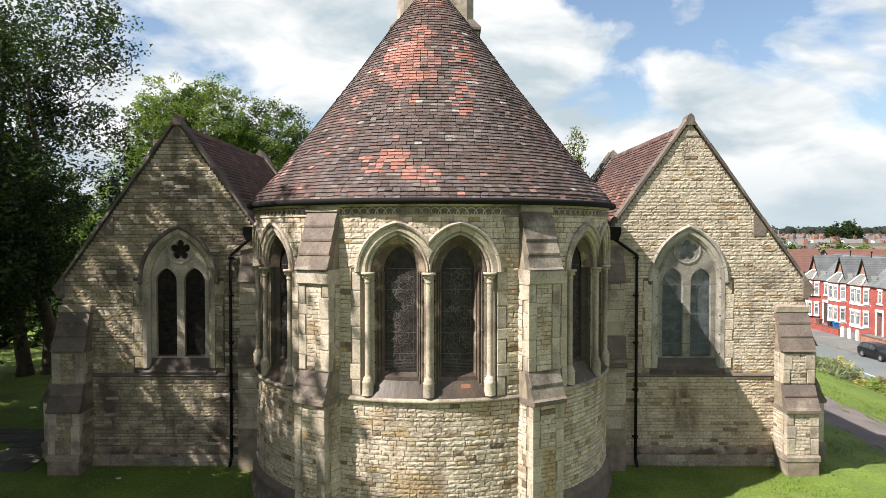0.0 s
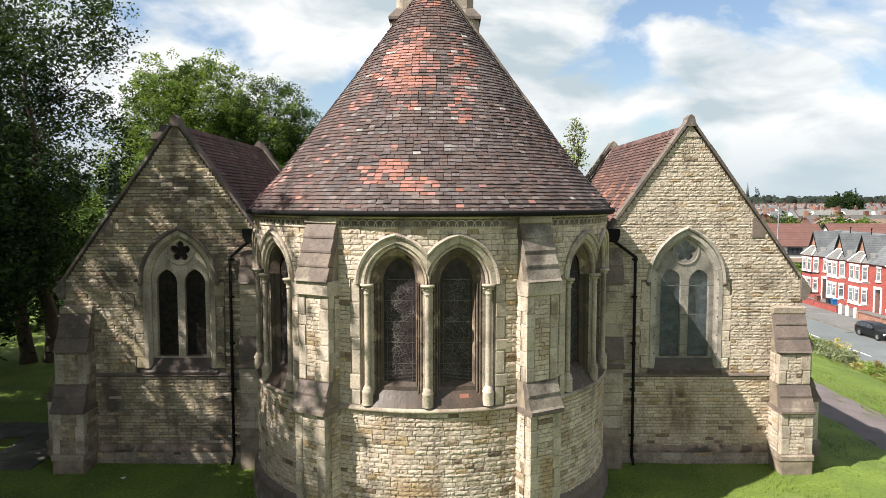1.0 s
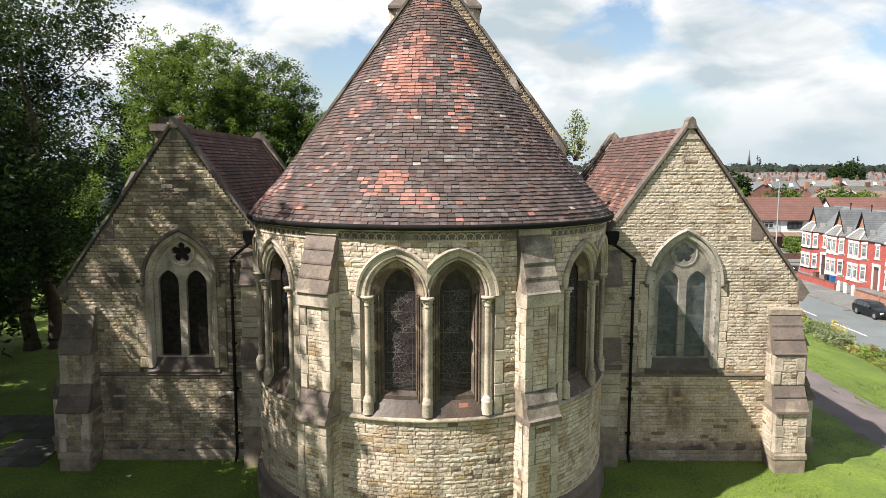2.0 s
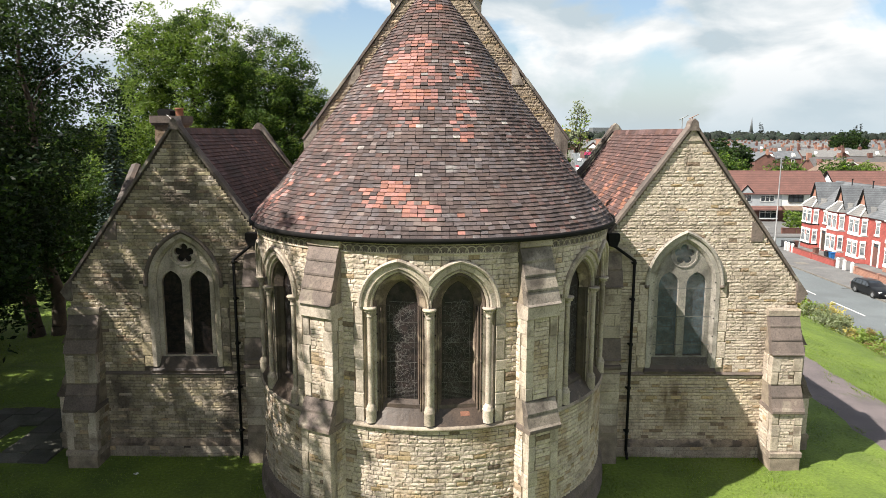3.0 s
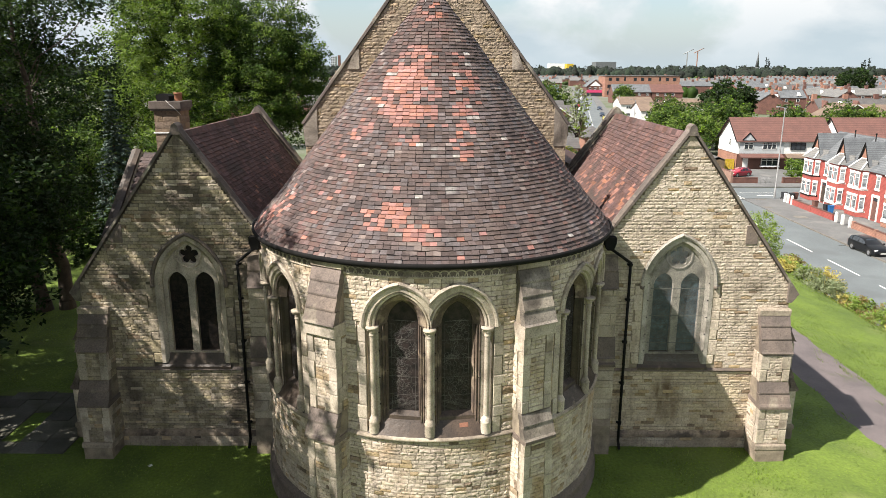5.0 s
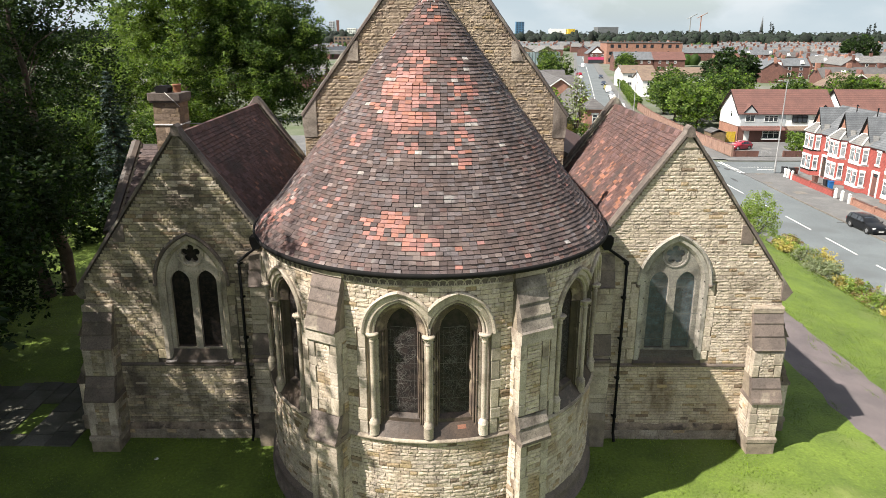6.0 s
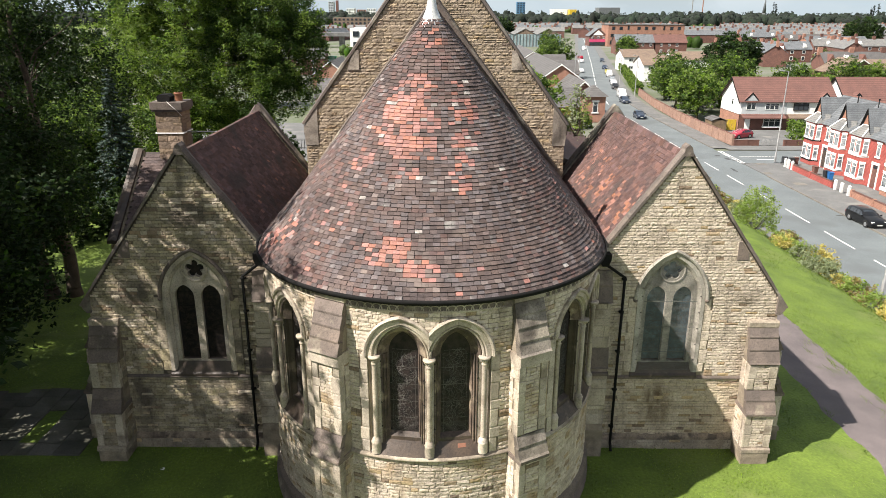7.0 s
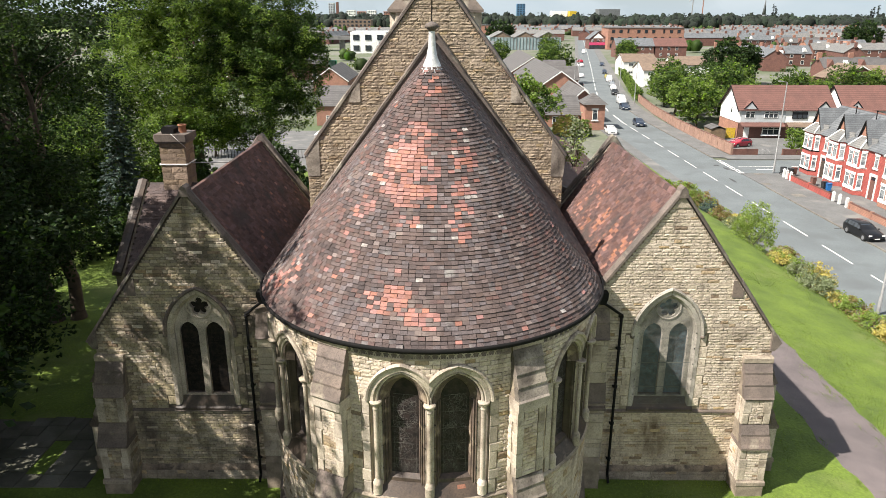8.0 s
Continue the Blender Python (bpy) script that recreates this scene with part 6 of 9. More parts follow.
def wheelie_bin(x, y, mat, label, turn=0):
    b = thing("wheelie_bin", label, "bin", "bins", at=(x, y, -5.03), turn=turn)
    part("body", Acc().add([(sx * (0.22 + 0.06 * (z > 0.5)), sy * (0.26 + 0.06 * (z > 0.5)), z) for z in (0.08, 0.95) for sx, sy in ((-1, -1), (1, -1), (1, 1), (-1, 1))],
                           [(3, 2, 1, 0), (4, 5, 6, 7), (0, 1, 5, 4), (1, 2, 6, 5), (2, 3, 7, 6), (3, 0, 4, 7)]), mat, b)
    part("lid", Acc().prism([(-0.34, 0.95), (0.30, 0.95), (0.30, 1.0), (0.1, 1.06), (-0.34, 1.02)], -0.3, 0.3, axis="x"), mat, b)
    for s in (-1, 1):
        part("wheel", Acc().tube((s * 0.24, 0.24, 0.1), (s * 0.3, 0.24, 0.1), 0.1, n=12), "rubber", b)


wheelie_bin(48.0, 97.6, "dark_bin", "dark grey wheelie bin beside the lamp", 10)
wheelie_bin(48.7, 96.9, "dark_bin", "dark grey wheelie bin beside the lamp", -6)
wheelie_bin(49.4, 97.2, "brick_dark", "brown wheelie bin beside the lamp", 4)
wheelie_bin(49.2, 88.6, "dark_bin", "dark grey wheelie bin in the front yard", 5)
wheelie_bin(49.3, 87.7, "blue_bin", "blue wheelie bin in the front yard", -5)
wheelie_bin(49.1, 91.2, "brick_dark", "brown wheelie bin in the front yard", 5)
# ---- houses ----
ZT = -5.15      # level of the town


def house_window(parent, put, u, z, w, h, frame="white_paint", split=2, surround=0.0, glass="window_glass"):
    """Framed window: frame proud of the wall, pane behind; put(u, out, z)."""
    acc = Acc()

    def bar(u0, u1, z0, z1, d=0.06):
        vs = [put(a, o, c) for o in (-0.05, d) for a, c in ((u0, z0), (u1, z0), (u1, z1), (u0, z1))]
        acc.add(vs, [(4, 5, 6, 7), (0, 1, 5, 4), (1, 2, 6, 5), (2, 3, 7, 6), (3, 0, 4, 7)])
    t = 0.085
    bar(u - w / 2, u + w / 2, z, z + t)
    bar(u - w / 2, u + w / 2, z + h - t, z + h)
    bar(u - w / 2, u - w / 2 + t, z, z + h)
    bar(u + w / 2 - t, u + w / 2, z, z + h)
    for k in range(1, split):
        c = u - w / 2 + w * k / split
        bar(c - t / 2, c + t / 2, z, z + h)
    bar(u - w / 2, u + w / 2, z + h * 0.68, z + h * 0.68 + t * 0.8)
    if surround:
        bar(u - w / 2 - surround, u + w / 2 + surround, z + h, z + h + 0.26, 0.1)
        bar(u - w / 2 - surround, u + w / 2 + surround, z - 0.2, z, 0.13)
    win = part("window", acc, frame, parent)
    part("pane", Acc().add([put(u + a * w / 2, 0.02, z + b * h) for a, b in ((-1, 0), (1, 0), (1, 1), (-1, 1))], [(0, 1, 2, 3)]), glass, win, fix=False)
    return win


def wall_put(x, y, deg):
    """(along, outward, up) for a wall whose outward normal is turned deg from -y."""
    c, s = math.cos(radians(deg)), math.sin(radians(deg))
    return lambda u, o, z: (x + u * c + o * s, y + u * s - o * c, z)


def gable_roof(x0, x1, y0, y1, ze, zr, axis, over=0.3, t=0.14):
    """Two roof slopes with thickness; the ridge runs along the axis."""
    if axis == "x":
        ym = (y0 + y1) / 2
        k = (zr - ze) / (ym - y0)
        ring = [(y0 - over, ze - over * k), (ym, zr), (y1 + over, ze - over * k), (y1 + over, ze - over * k - t), (ym, zr - t), (y0 - over, ze - over * k - t)]
        return Acc().prism(ring, x0 - over, x1 + over, axis="x")
    xm = (x0 + x1) / 2
    k = (zr - ze) / (xm - x0)
    ring = [(x0 - over, ze - over * k), (xm, zr), (x1 + over, ze - over * k), (x1 + over, ze - over * k - t), (xm, zr - t), (x0 - over, ze - over * k - t)]
    return Acc().prism(ring, y0 - over, y1 + over, axis="y")


def chimney_part(parent, x, y, z0, z1, w=0.9, d=0.6, mat="brick_dark", pots=3):
    c = part("chimney", Acc().box(x - w / 2, x + w / 2, y - d / 2, y + d / 2, z0, z1).box(x - w / 2 - 0.06, x + w / 2 + 0.06, y - d / 2 - 0.06, y + d / 2 + 0.06, z1 - 0.25, z1 - 0.1), mat, parent)
    for k in range(pots):
        px = x + (k - (pots - 1) / 2) * w / (pots + 0.3)
        part("pot", Acc().lathe([(0.11, z1), (0.10, z1 + 0.35), (0.13, z1 + 0.4), (0.08, z1 + 0.4)], 8, (px, y, 0)), "brick_orange", c)


def house_shell(h, x0, x1, y0, y1, ze, zr, axis, wall, roofm, z0=ZT, over=0.3, split=None, upper=None):
    """Walls with gables and a roof; split: height at which the upper walls take another material."""
    if axis == "x":
        ym = (y0 + y1) / 2
        ring = [(y0, z0), (y1, z0), (y1, ze), (ym, zr - 0.1), (y0, ze)]
        low = [(y0, z0), (y1, z0), (y1, split), (y0, split)] if split else None
        up = [(y0, split), (y1, split), (y1, ze), (ym, zr - 0.1), (y0, ze)] if split else None
        a, b = x0, x1
    else:
        xm = (x0 + x1) / 2
        ring = [(x0, z0), (x1, z0), (x1, ze), (xm, zr - 0.1), (x0, ze)]
        low = [(x0, z0), (x1, z0), (x1, split), (x0, split)] if split else None
        up = [(x0, split), (x1, split), (x1, ze), (xm, zr - 0.1), (x0, ze)] if split else None
        a, b = y0, y1
    if split:
        part("lower_wall", Acc().prism(low, a, b, axis=axis), wall, h)
        part("upper_wall", Acc().prism(up, a - 0.03, b + 0.03, axis=axis), upper, h)
    else:
        part("wall", Acc().prism(ring, a, b, axis=axis), wall, h)
    return part("roof", gable_roof(x0, x1, y0, y1, ze, zr, axis, over), roofm, h)


# red painted terrace: fronts face -x
def terrace_house(y0, y1, bay, door, wall, trim, label, corner=False):
    h = thing("terraced_house", label, "house", "terrace")
    xf, xb, ze, zr = 52.4, 61.0, 0.95, 4.3
    xm = (xf + xb) / 2
    part("wall", Acc().prism([(xf, ZT), (xb, ZT), (xb, ze), (xm, zr - 0.1), (xf, ze)], y0, y1, axis="y"), wall, h)
    k = (zr - ze) / (xm - xf)
    part("roof", Acc().prism([(xf - 0.25, ze - 0.25 * k), (xm, zr), (xb + 0.25, ze - 0.25 * k), (xb + 0.25, ze - 0.25 * k - 0.12), (xm, zr - 0.12), (xf - 0.25, ze - 0.25 * k - 0.12)], y0, y1, axis="y"), "slate", h)
    part("ridge", Acc().prism([(xm - 0.18, zr - 0.1), (xm, zr + 0.07), (xm + 0.18, zr - 0.1)], y0, y1, axis="y"), "brick_dark", h)
    front = wall_put(xf, (y0 + y1) / 2, -90)
    # dentils and band under the eaves
    n = int((y1 - y0) / 0.3)
    part("eaves_band", Acc().box(xf - 0.10, xf, y0, y1, ze - 0.45, ze - 0.15), wall, h)
    for i in range(n):
        y = y0 + (i + 0.5) * (y1 - y0) / n
        part("dentil", Acc().box(xf - 0.16, xf - 0.1, y - 0.07, y + 0.07, ze - 0.35, ze - 0.18), wall, h)
    ya, yb = bay
    d = 0.85
    c = 0.55
    plan = [(xf + 0.05, ya), (xf - d, ya + c), (xf - d, yb - c), (xf + 0.05, yb)]
    bz = ze - 0.25
    b = part("bay", Acc().prism(plan, ZT, bz, axis="z"), wall, h)
    ym = (ya + yb) / 2
    zg = zr - 0.35
    xg = xf + (zg - ze) / k
    # gabled bay roof, hipped at the front
    e = 0.2
    zh = bz + 1.25
    xh = xf - d + 1.0
    roofv = [(xf + 0.5, ya - e, bz), (xf - d - e, ya + c - e, bz), (xf - d - e, yb - c + e, bz), (xf + 0.5, yb + e, bz), (xh, ym - 0.75, zh), (xh, ym + 0.75, zh), (xh + 0.6, ya - e + 0.2, zh), (xh + 0.6, yb + e - 0.2, zh)]
    part("bay_roof", Acc().add(roofv, [(1, 2, 5, 4), (0, 1, 4, 6), (2, 3, 7, 5), (4, 5, 7, 6), (3, 2, 1, 0)]), "slate_light", h)
    # small brick gable over the bay with its own slate roof
    gx = xh - 0.05
    hwg = 1.25
    part("gable", Acc().prism([(ym - hwg, zh - 0.75), (ym + hwg, zh - 0.75), (ym, zg)], gx, gx + 0.3, axis="x"), "brick_orange", h)
    part("gable_roof", Acc().add([(gx - 0.25, ym - hwg - 0.2, zh - 0.85), (gx - 0.25, ym, zg + 0.16), (gx - 0.25, ym + hwg + 0.2, zh - 0.85), (xg + 0.4, ym, zg + 0.16), (xg - 1.3, ym - hwg - 0.2, zh - 0.85), (xg - 1.3, ym + hwg + 0.2, zh - 0.85)], [(0, 1, 3, 4), (2, 5, 3, 1)]), "slate", h)
    for s in (-1, 1):
        acc = Acc()
        acc.add([(gx - 0.27, ym + s * (hwg + 0.22), zh - 0.9), (gx - 0.27, ym + s * (hwg - 0.08), zh - 0.9), (gx - 0.27, ym, zg - 0.12), (gx - 0.27, ym, zg + 0.16),
                 (gx - 0.2, ym + s * (hwg + 0.22), zh - 0.9), (gx - 0.2, ym + s * (hwg - 0.08), zh - 0.9), (gx - 0.2, ym, zg - 0.12), (gx - 0.2, ym, zg + 0.16)],
                [(0, 1, 2, 3), (7, 6, 5, 4), (0, 3, 7, 4), (1, 2, 6, 5)])
        part("bargeboard", acc, "gutter", h)
        pa, pb = Vector((xf - d - e, (ya + c - e) if s < 0 else (yb - c + e), bz)), Vector((xh, ym + s * 0.75, zh))
        part("hip_cap", Acc().tube(pa + Vector((0, 0, 0.03)), pb + Vector((0, 0, 0.04)), 0.11, n=6), "white_paint", h)
    part("hip_cap", Acc().tube((xh, ym - 0.75, zh + 0.04), (xh, ym + 0.75, zh + 0.04), 0.09, n=6), "white_paint", h)
    bayp = wall_put(xf - d, ym, -90)
    wbay = yb - ya - 2 * c
    for z in (ZT + 0.95, ZT + 3.75):
        for s in (-1, 1):
            house_window(b, bayp, s * wbay * 0.25, z, wbay * 0.40, 1.62, "white_paint", 1, 0.04, "window_pale")
        for s in (-1, 1):
            yy = ya + c / 2 if s > 0 else yb - c / 2
            side = wall_put(xf - d / 2, yy, -90 + s * math.degrees(math.atan2(d, c)) * (1 if s > 0 else 1))
            house_window(b, side, 0, z, 0.62, 1.62, "white_paint", 1, 0.03, "window_pale")
        part("bay_band", Acc().prism([(x - (0.08 if i in (1, 2) else 0), y) for i, (x, y) in enumerate(plan)], z - 0.38, z - 0.18), trim if not corner else "gutter", b)
    if door:
        yd = door
        dr = part("door", Acc().box(xf - 0.03, xf + 0.05, yd - 0.48, yd + 0.48, ZT + 0.15, ZT + 2.35), "brick_dark" if not corner else "sill", h, "brown panelled front door")
        part("fanlight", Acc().box(xf - 0.035, xf, yd - 0.42, yd + 0.42, ZT + 2.4, ZT + 2.75), "window_glass", dr)
        part("porch_head", Acc().box(xf - 0.14, xf, yd - 0.75, yd + 0.75, ZT + 2.85, ZT + 3.15), trim, h)
        for s in (-1, 1):
            part("pilaster", Acc().box(xf - 0.1, xf, yd + s * 0.66 - 0.1, yd + s * 0.66 + 0.1, ZT, ZT + 2.85), trim, h)
        up = wall_put(xf, yd, -90)
        house_window(h, up, 0, ZT + 3.9, 0.78, 1.5, "white_paint", 1, 0.12, "window_pale")
    part("flue", Acc().tube((xm - 1.2, y0 + 1.0, zr - 1.2), (xm - 1.2, y0 + 1.0, zr + 0.35), 0.07, n=8).tube((xm - 1.2, y0 + 1.0, zr + 0.35), (xm - 1.2, y0 + 1.0, zr + 0.5), 0.12, n=8), "gutter", h, "black flue pipe")
    return h


terrace_house(94.4, 101.0, (97.0, 100.7), 95.6, "red_brick_paint", "white_paint", "red painted corner terraced house with a black-trimmed bay", True)
terrace_house(89.7, 94.4, (90.6, 94.1), 0, "red_brick_paint", "white_paint", "red painted terraced house with white-trimmed two-storey bay")
terrace_house(82.2, 89.7, (85.6, 89.1), 83.8, "red_brick_paint", "white_paint", "red painted terraced house with white-trimmed two-storey bay")
terrace_house(76.0, 82.2, (77.9, 81.4), 77.0, "brick_orange", "white_paint", "orange brick terraced house with white-trimmed bay")
terrace_house(69.0, 76.0, (70.2, 73.7), 74.8, "red_brick_paint", "white_paint", "red painted terraced house with white-trimmed two-storey bay")


def white_semi(x0, label, left_grey=True):
    h = thing("semi_detached_house", label, "house", "semi-detached pair")
    x1, y0, y1 = x0 + 17.0, 128.0, 137.0
    ze, zr = 0.35, 4.0
    house_shell(h, x0, x1, y0, y1, ze, zr, "x", "brick_dark", "roof_tile_red", over=0.4, split=ZT + 2.9, upper="render_white")
    part("gable_brick", Acc().box(x0 - 0.06, x0 + 0.1, y0, y1, ZT, ZT + 2.75), "brick_orange", h)
    f = wall_put(x0, y0, 0)
    part("cladding", Acc().box(x0 + 0.3, x0 + 8.3, y0 - 0.08, y0 - 0.02, ZT + 2.95, ze - 0.1), "render_grey", h, "pale grey cladding")
    for xa, m in ((x0 + 0.3, "roof_tile_red"), (x0 + 8.7, "roof_tile_brown")):
        part("canopy", Acc().prism([(y0 - 1.1, ZT + 2.35), (y0 - 0.03, ZT + 2.95), (y0 - 0.03, ZT + 2.8), (y0 - 1.1, ZT + 2.2)], xa, xa + 7.8, axis="x"), m, h)
    for u in (1.8, 15.0):
        gx = x0 + u
        part("gablet", Acc().add([(gx - 1.25, y0 - 0.35, ze - 0.05), (gx + 1.25, y0 - 0.35, ze - 0.05), (gx, y0 - 0.35, ze + 1.25), (gx, y0 + 2.6, ze + 1.25), (gx - 1.25, y0 + 1.4, ze + 0.5), (gx + 1.25, y0 + 1.4, ze + 0.5)],
                                 [(0, 1, 2), (0, 2, 3, 4), (1, 5, 3, 2)]), "roof_tile_red", h)
        part("gablet_board", Acc().prism([(gx - 1.3, ze - 0.1), (gx, ze + 1.3), (gx + 1.3, ze - 0.1), (gx + 1.05, ze - 0.1), (gx, ze + 1.0), (gx - 1.05, ze - 0.1)], y0 - 0.42, y0 - 0.34, axis="y"), "gutter", h)
        part("gablet_face", Acc().prism([(gx - 1.05, ze - 0.15), (gx + 1.05, ze - 0.15), (gx, ze + 1.0)], y0 - 0.36, y0 - 0.1, axis="y"), "render_grey", h)
    for u, z, w, hh, fr in ((1.9, ZT + 3.7, 1.7, 1.25, "white_paint"), (5.7, ZT + 3.7, 2.5, 1.2, "white_paint"), (10.9, ZT + 3.6, 2.7, 1.3, "gutter"), (15.0, ZT + 3.6, 1.7, 1.3, "gutter"), (6.0, ZT + 0.7, 3.1, 1.4, "white_paint"), (12.0, ZT + 0.8, 2.6, 1.3, "white_paint")):
        house_window(h, wall_put(x0, y0 - 0.09, 0), u, z, w, hh, fr, 3 if w > 2 else 2)
    part("bay_sill", Acc().box(x0 + 4.3, x0 + 7.7, y0 - 0.5, y0, ZT + 0.55, ZT + 0.72), "white_paint", h)
    for u in (1.6, 10.0):
        part("door", Acc().box(x0 + u - 0.48, x0 + u + 0.48, y0 - 0.06, y0 + 0.05, ZT + 0.05, ZT + 2.15), "white_paint", h, "white front door")
    house_window(h, wall_put(x0 - 0.06, y0 + 3.5, -90), 0.0, ZT + 4.2, 0.8, 1.1, "white_paint", 1)
    for s in (0, 1):
        yy = y0 - 0.45 if s == 0 else y1 + 0.45
        part("verge_board", Acc().prism([(yy, ze - 0.45), ((y0 + y1) / 2, zr), ((y0 + y1) / 2, zr - 0.3), (yy, ze - 0.75)], x0 - 0.46, x0 - 0.40, axis="x"), "gutter", h)
    return h


white_semi(53.5, "white and grey clad semi-detached house with a red tiled roof")
white_semi(72.5, "white semi-detached house with a red tiled roof")

drive = Acc().box(47.0, 62, 112.2, 127.9, -5.15, -5.06)
tagged(part("driveway", drive, "pavement"), "pale paved driveway before the white house", "driveway", kind="structure")
shed = thing("shed", "small tan timber shed with a grey roof behind the wall", "shed")
part("wall", Acc().box(48.0, 50.6, 126, 129.5, ZT, ZT + 2.1), "wood_fence", shed)
part("roof", gable_roof(48.0, 50.6, 126, 129.5, ZT + 2.1, ZT + 2.6, "y", 0.15, 0.08), "roof_tile_grey", shed)
gate = thing("side_gate", "yellow timber side gate", "gate")
for k in range(6):
    part("board", Acc().box(50.9 + 0.4 * k, 51.25 + 0.4 * k, 128.3, 128.36, ZT, ZT + 1.9), "yellow", gate)


# grey-roofed brick flats on the church side of the road
def brick_block(x0, x1, y0, y1, ze, zr, axis, wall, roofm, label, wins=(), name="house", over=0.35, category="house", group=""):
    h = thing(name, label, category, group)
    house_shell(h, x0, x1, y0, y1, ze, zr, axis, wall, roofm, over=over)
    for deg, x, y, u, z, w, hh in wins:
        house_window(h, wall_put(x, y, deg), u, z, w, hh, "white_paint", 2)
    if axis == "y":
        xm = (x0 + x1) / 2
        k = (zr - ze) / (xm - x0)
        for s in (-1, 1):
            part("verge_board", Acc().prism([(xm + s * ((x1 - x0) / 2 + over), ze - over * k), (xm, zr), (xm, zr - 0.3), (xm + s * ((x1 - x0) / 2 + over), ze - over * k - 0.3)], y0 - over - 0.05, y0 - over, axis="y"), "white_paint", h)
    return h


brick_block(21.0, 33.2, 166, 215, -0.3, 3.9, "y", "brick_orange", "roof_tile_grey", "orange brick flats with a long grey tiled roof", [(90, 33.2, 185, -14 + 5 * k, z, 1.2, 1.2) for k in range(6) for z in (ZT + 0.9, ZT + 3.3)])
brick_block(29.5, 35.6, 190, 199, 0.0, 3.0, "x", "brick_orange", "roof_tile_grey", "brick cross wing with a grey tiled roof")
brick_block(30.0, 36.0, 212, 222, 0.0, 3.2, "x", "brick_orange", "roof_tile_grey", "brick cross wing with a grey tiled roof")
brick_block(20.5, 33.5, 218, 262, -0.2, 4.0, "y", "brick_orange", "roof_tile_grey", "orange brick flats with a long grey tiled roof", [(90, 33.5, 240, -14 + 5 * k, z, 1.2, 1.2) for k in range(6) for z in (ZT + 0.9, ZT + 3.3)])
brick_block(17.0, 27.2, 141, 153, -2.5, 0.5, "x", "brick_orange", "roof_tile_grey", "low brick wing with a grey tiled roof", [(0, 24.0, 141, u, ZT + 0.6, 1.4, 1.5) for u in (-1.6, 2.2)])
brick_block(25.6, 32.2, 147, 166, -1.2, 1.8, "y", "brick_orange", "roof_tile_grey", "brick wing with a grey tiled roof")
tw = thing("stair_tower", "square orange brick stair tower with a hipped grey roof", "building")
part("wall", Acc().box(27.4, 31.2, 137, 142.5, ZT, -0.15), "brick_orange", tw)
part("roof", Acc().add([(26.9, 136.5, -0.2), (31.7, 136.5, -0.2), (31.7, 143, -0.2), (26.9, 143, -0.2), (29.3, 139.2, 1.75), (29.3, 140.3, 1.75)], [(0, 1, 4), (1, 2, 5, 4), (2, 3, 5), (3, 0, 4, 5), (3, 2, 1, 0)]), "roof_tile_grey", tw)
house_window(tw, wall_put(29.3, 137, 0), 0.0, -3.2, 1.0, 2.0, "white_paint", 1, 0.2)
brick_block(-25.5, -17.0, 142, 154, -1.0, 2.2, "x", "brick_orange", "roof_tile_grey", "brick house with a grey tiled roof behind the church", [(0, -21, 142, u, ZT + 0.8, 1.2, 1.2) for u in (-2, 2)])
brick_block(-36, -26.5, 198, 222, -1.2, 2.2, "y", "brick_orange", "roof_tile_grey", "brick house with a grey tiled roof behind the church", [(0, -31, 198, u, ZT + 0.8, 1.2, 1.2) for u in (-2, 2)])
brick_block(65, 77, 262, 274, 0.0, 2.4, "x", "render_white", "roof_tile_brown", "white rendered house with a brown roof", [(0, 71, 262, u, z, 1.6, 1.1) for u in (-3.2, 2.6) for z in (ZT + 0.8, ZT + 3.4)] + [(-90, 65, 268, 0, ZT + 3.4, 1.2, 1.1)])
brick_block(61.5, 71.5, 222, 234, 0.0, 2.4, "x", "render_white", "roof_tile_brown", "white rendered house with a brown roof", [(0, 66.5, 222, u, z, 1.6, 1.1) for u in (-2.8, 2.8) for z in (ZT + 0.8, ZT + 3.4)] + [(-90, 61.5, 228, 0, ZT + 3.4, 1.2, 1.1)])
brick_block(78, 100, 246, 258, 0.0, 2.4, "x", "render_white", "roof_tile_brown", "white rendered house with a brown roof", [(0, 89, 246, u, z, 1.6, 1.1) for u in (-8, -3, 3, 8) for z in (ZT + 0.8, ZT + 3.4)])
brick_block(104, 116, 190, 202, 0.2, 3.6, "y", "brick_dark", "roof_tile_brown", "dark brick house with a brown tiled roof", [(0, 110, 190, 0, ZT + 3.4, 1.6, 1.2)])
brick_block(116, 150, 196, 206, -0.2, 3.0, "x", "brick_dark", "roof_tile_brown", "dark brick house with a brown tiled roof")
brick_block(150, 190, 190, 202, -0.5, 2.4, "x", "brick_orange", "roof_tile_red", "brick house with a red tiled roof")
brick_block(88, 107.3, 372, 383, 0.8, 4.4, "x", "brick_dark", "slate", "brick terrace with a slate roof", [(0, 97.6, 372, u, z, 1.3, 1.5) for u in (-8, -4, 0, 4, 8) for z in (ZT + 0.8, ZT + 3.8)])
brick_block(108, 124, 372, 383, 0.8, 4.4, "x", "brick_dark", "roof_tile_red", "brick terrace with a red tiled roof", [(0, 116, 372, u, z, 1.3, 1.5) for u in (-5, -1, 3) for z in (ZT + 0.8, ZT + 3.8)])


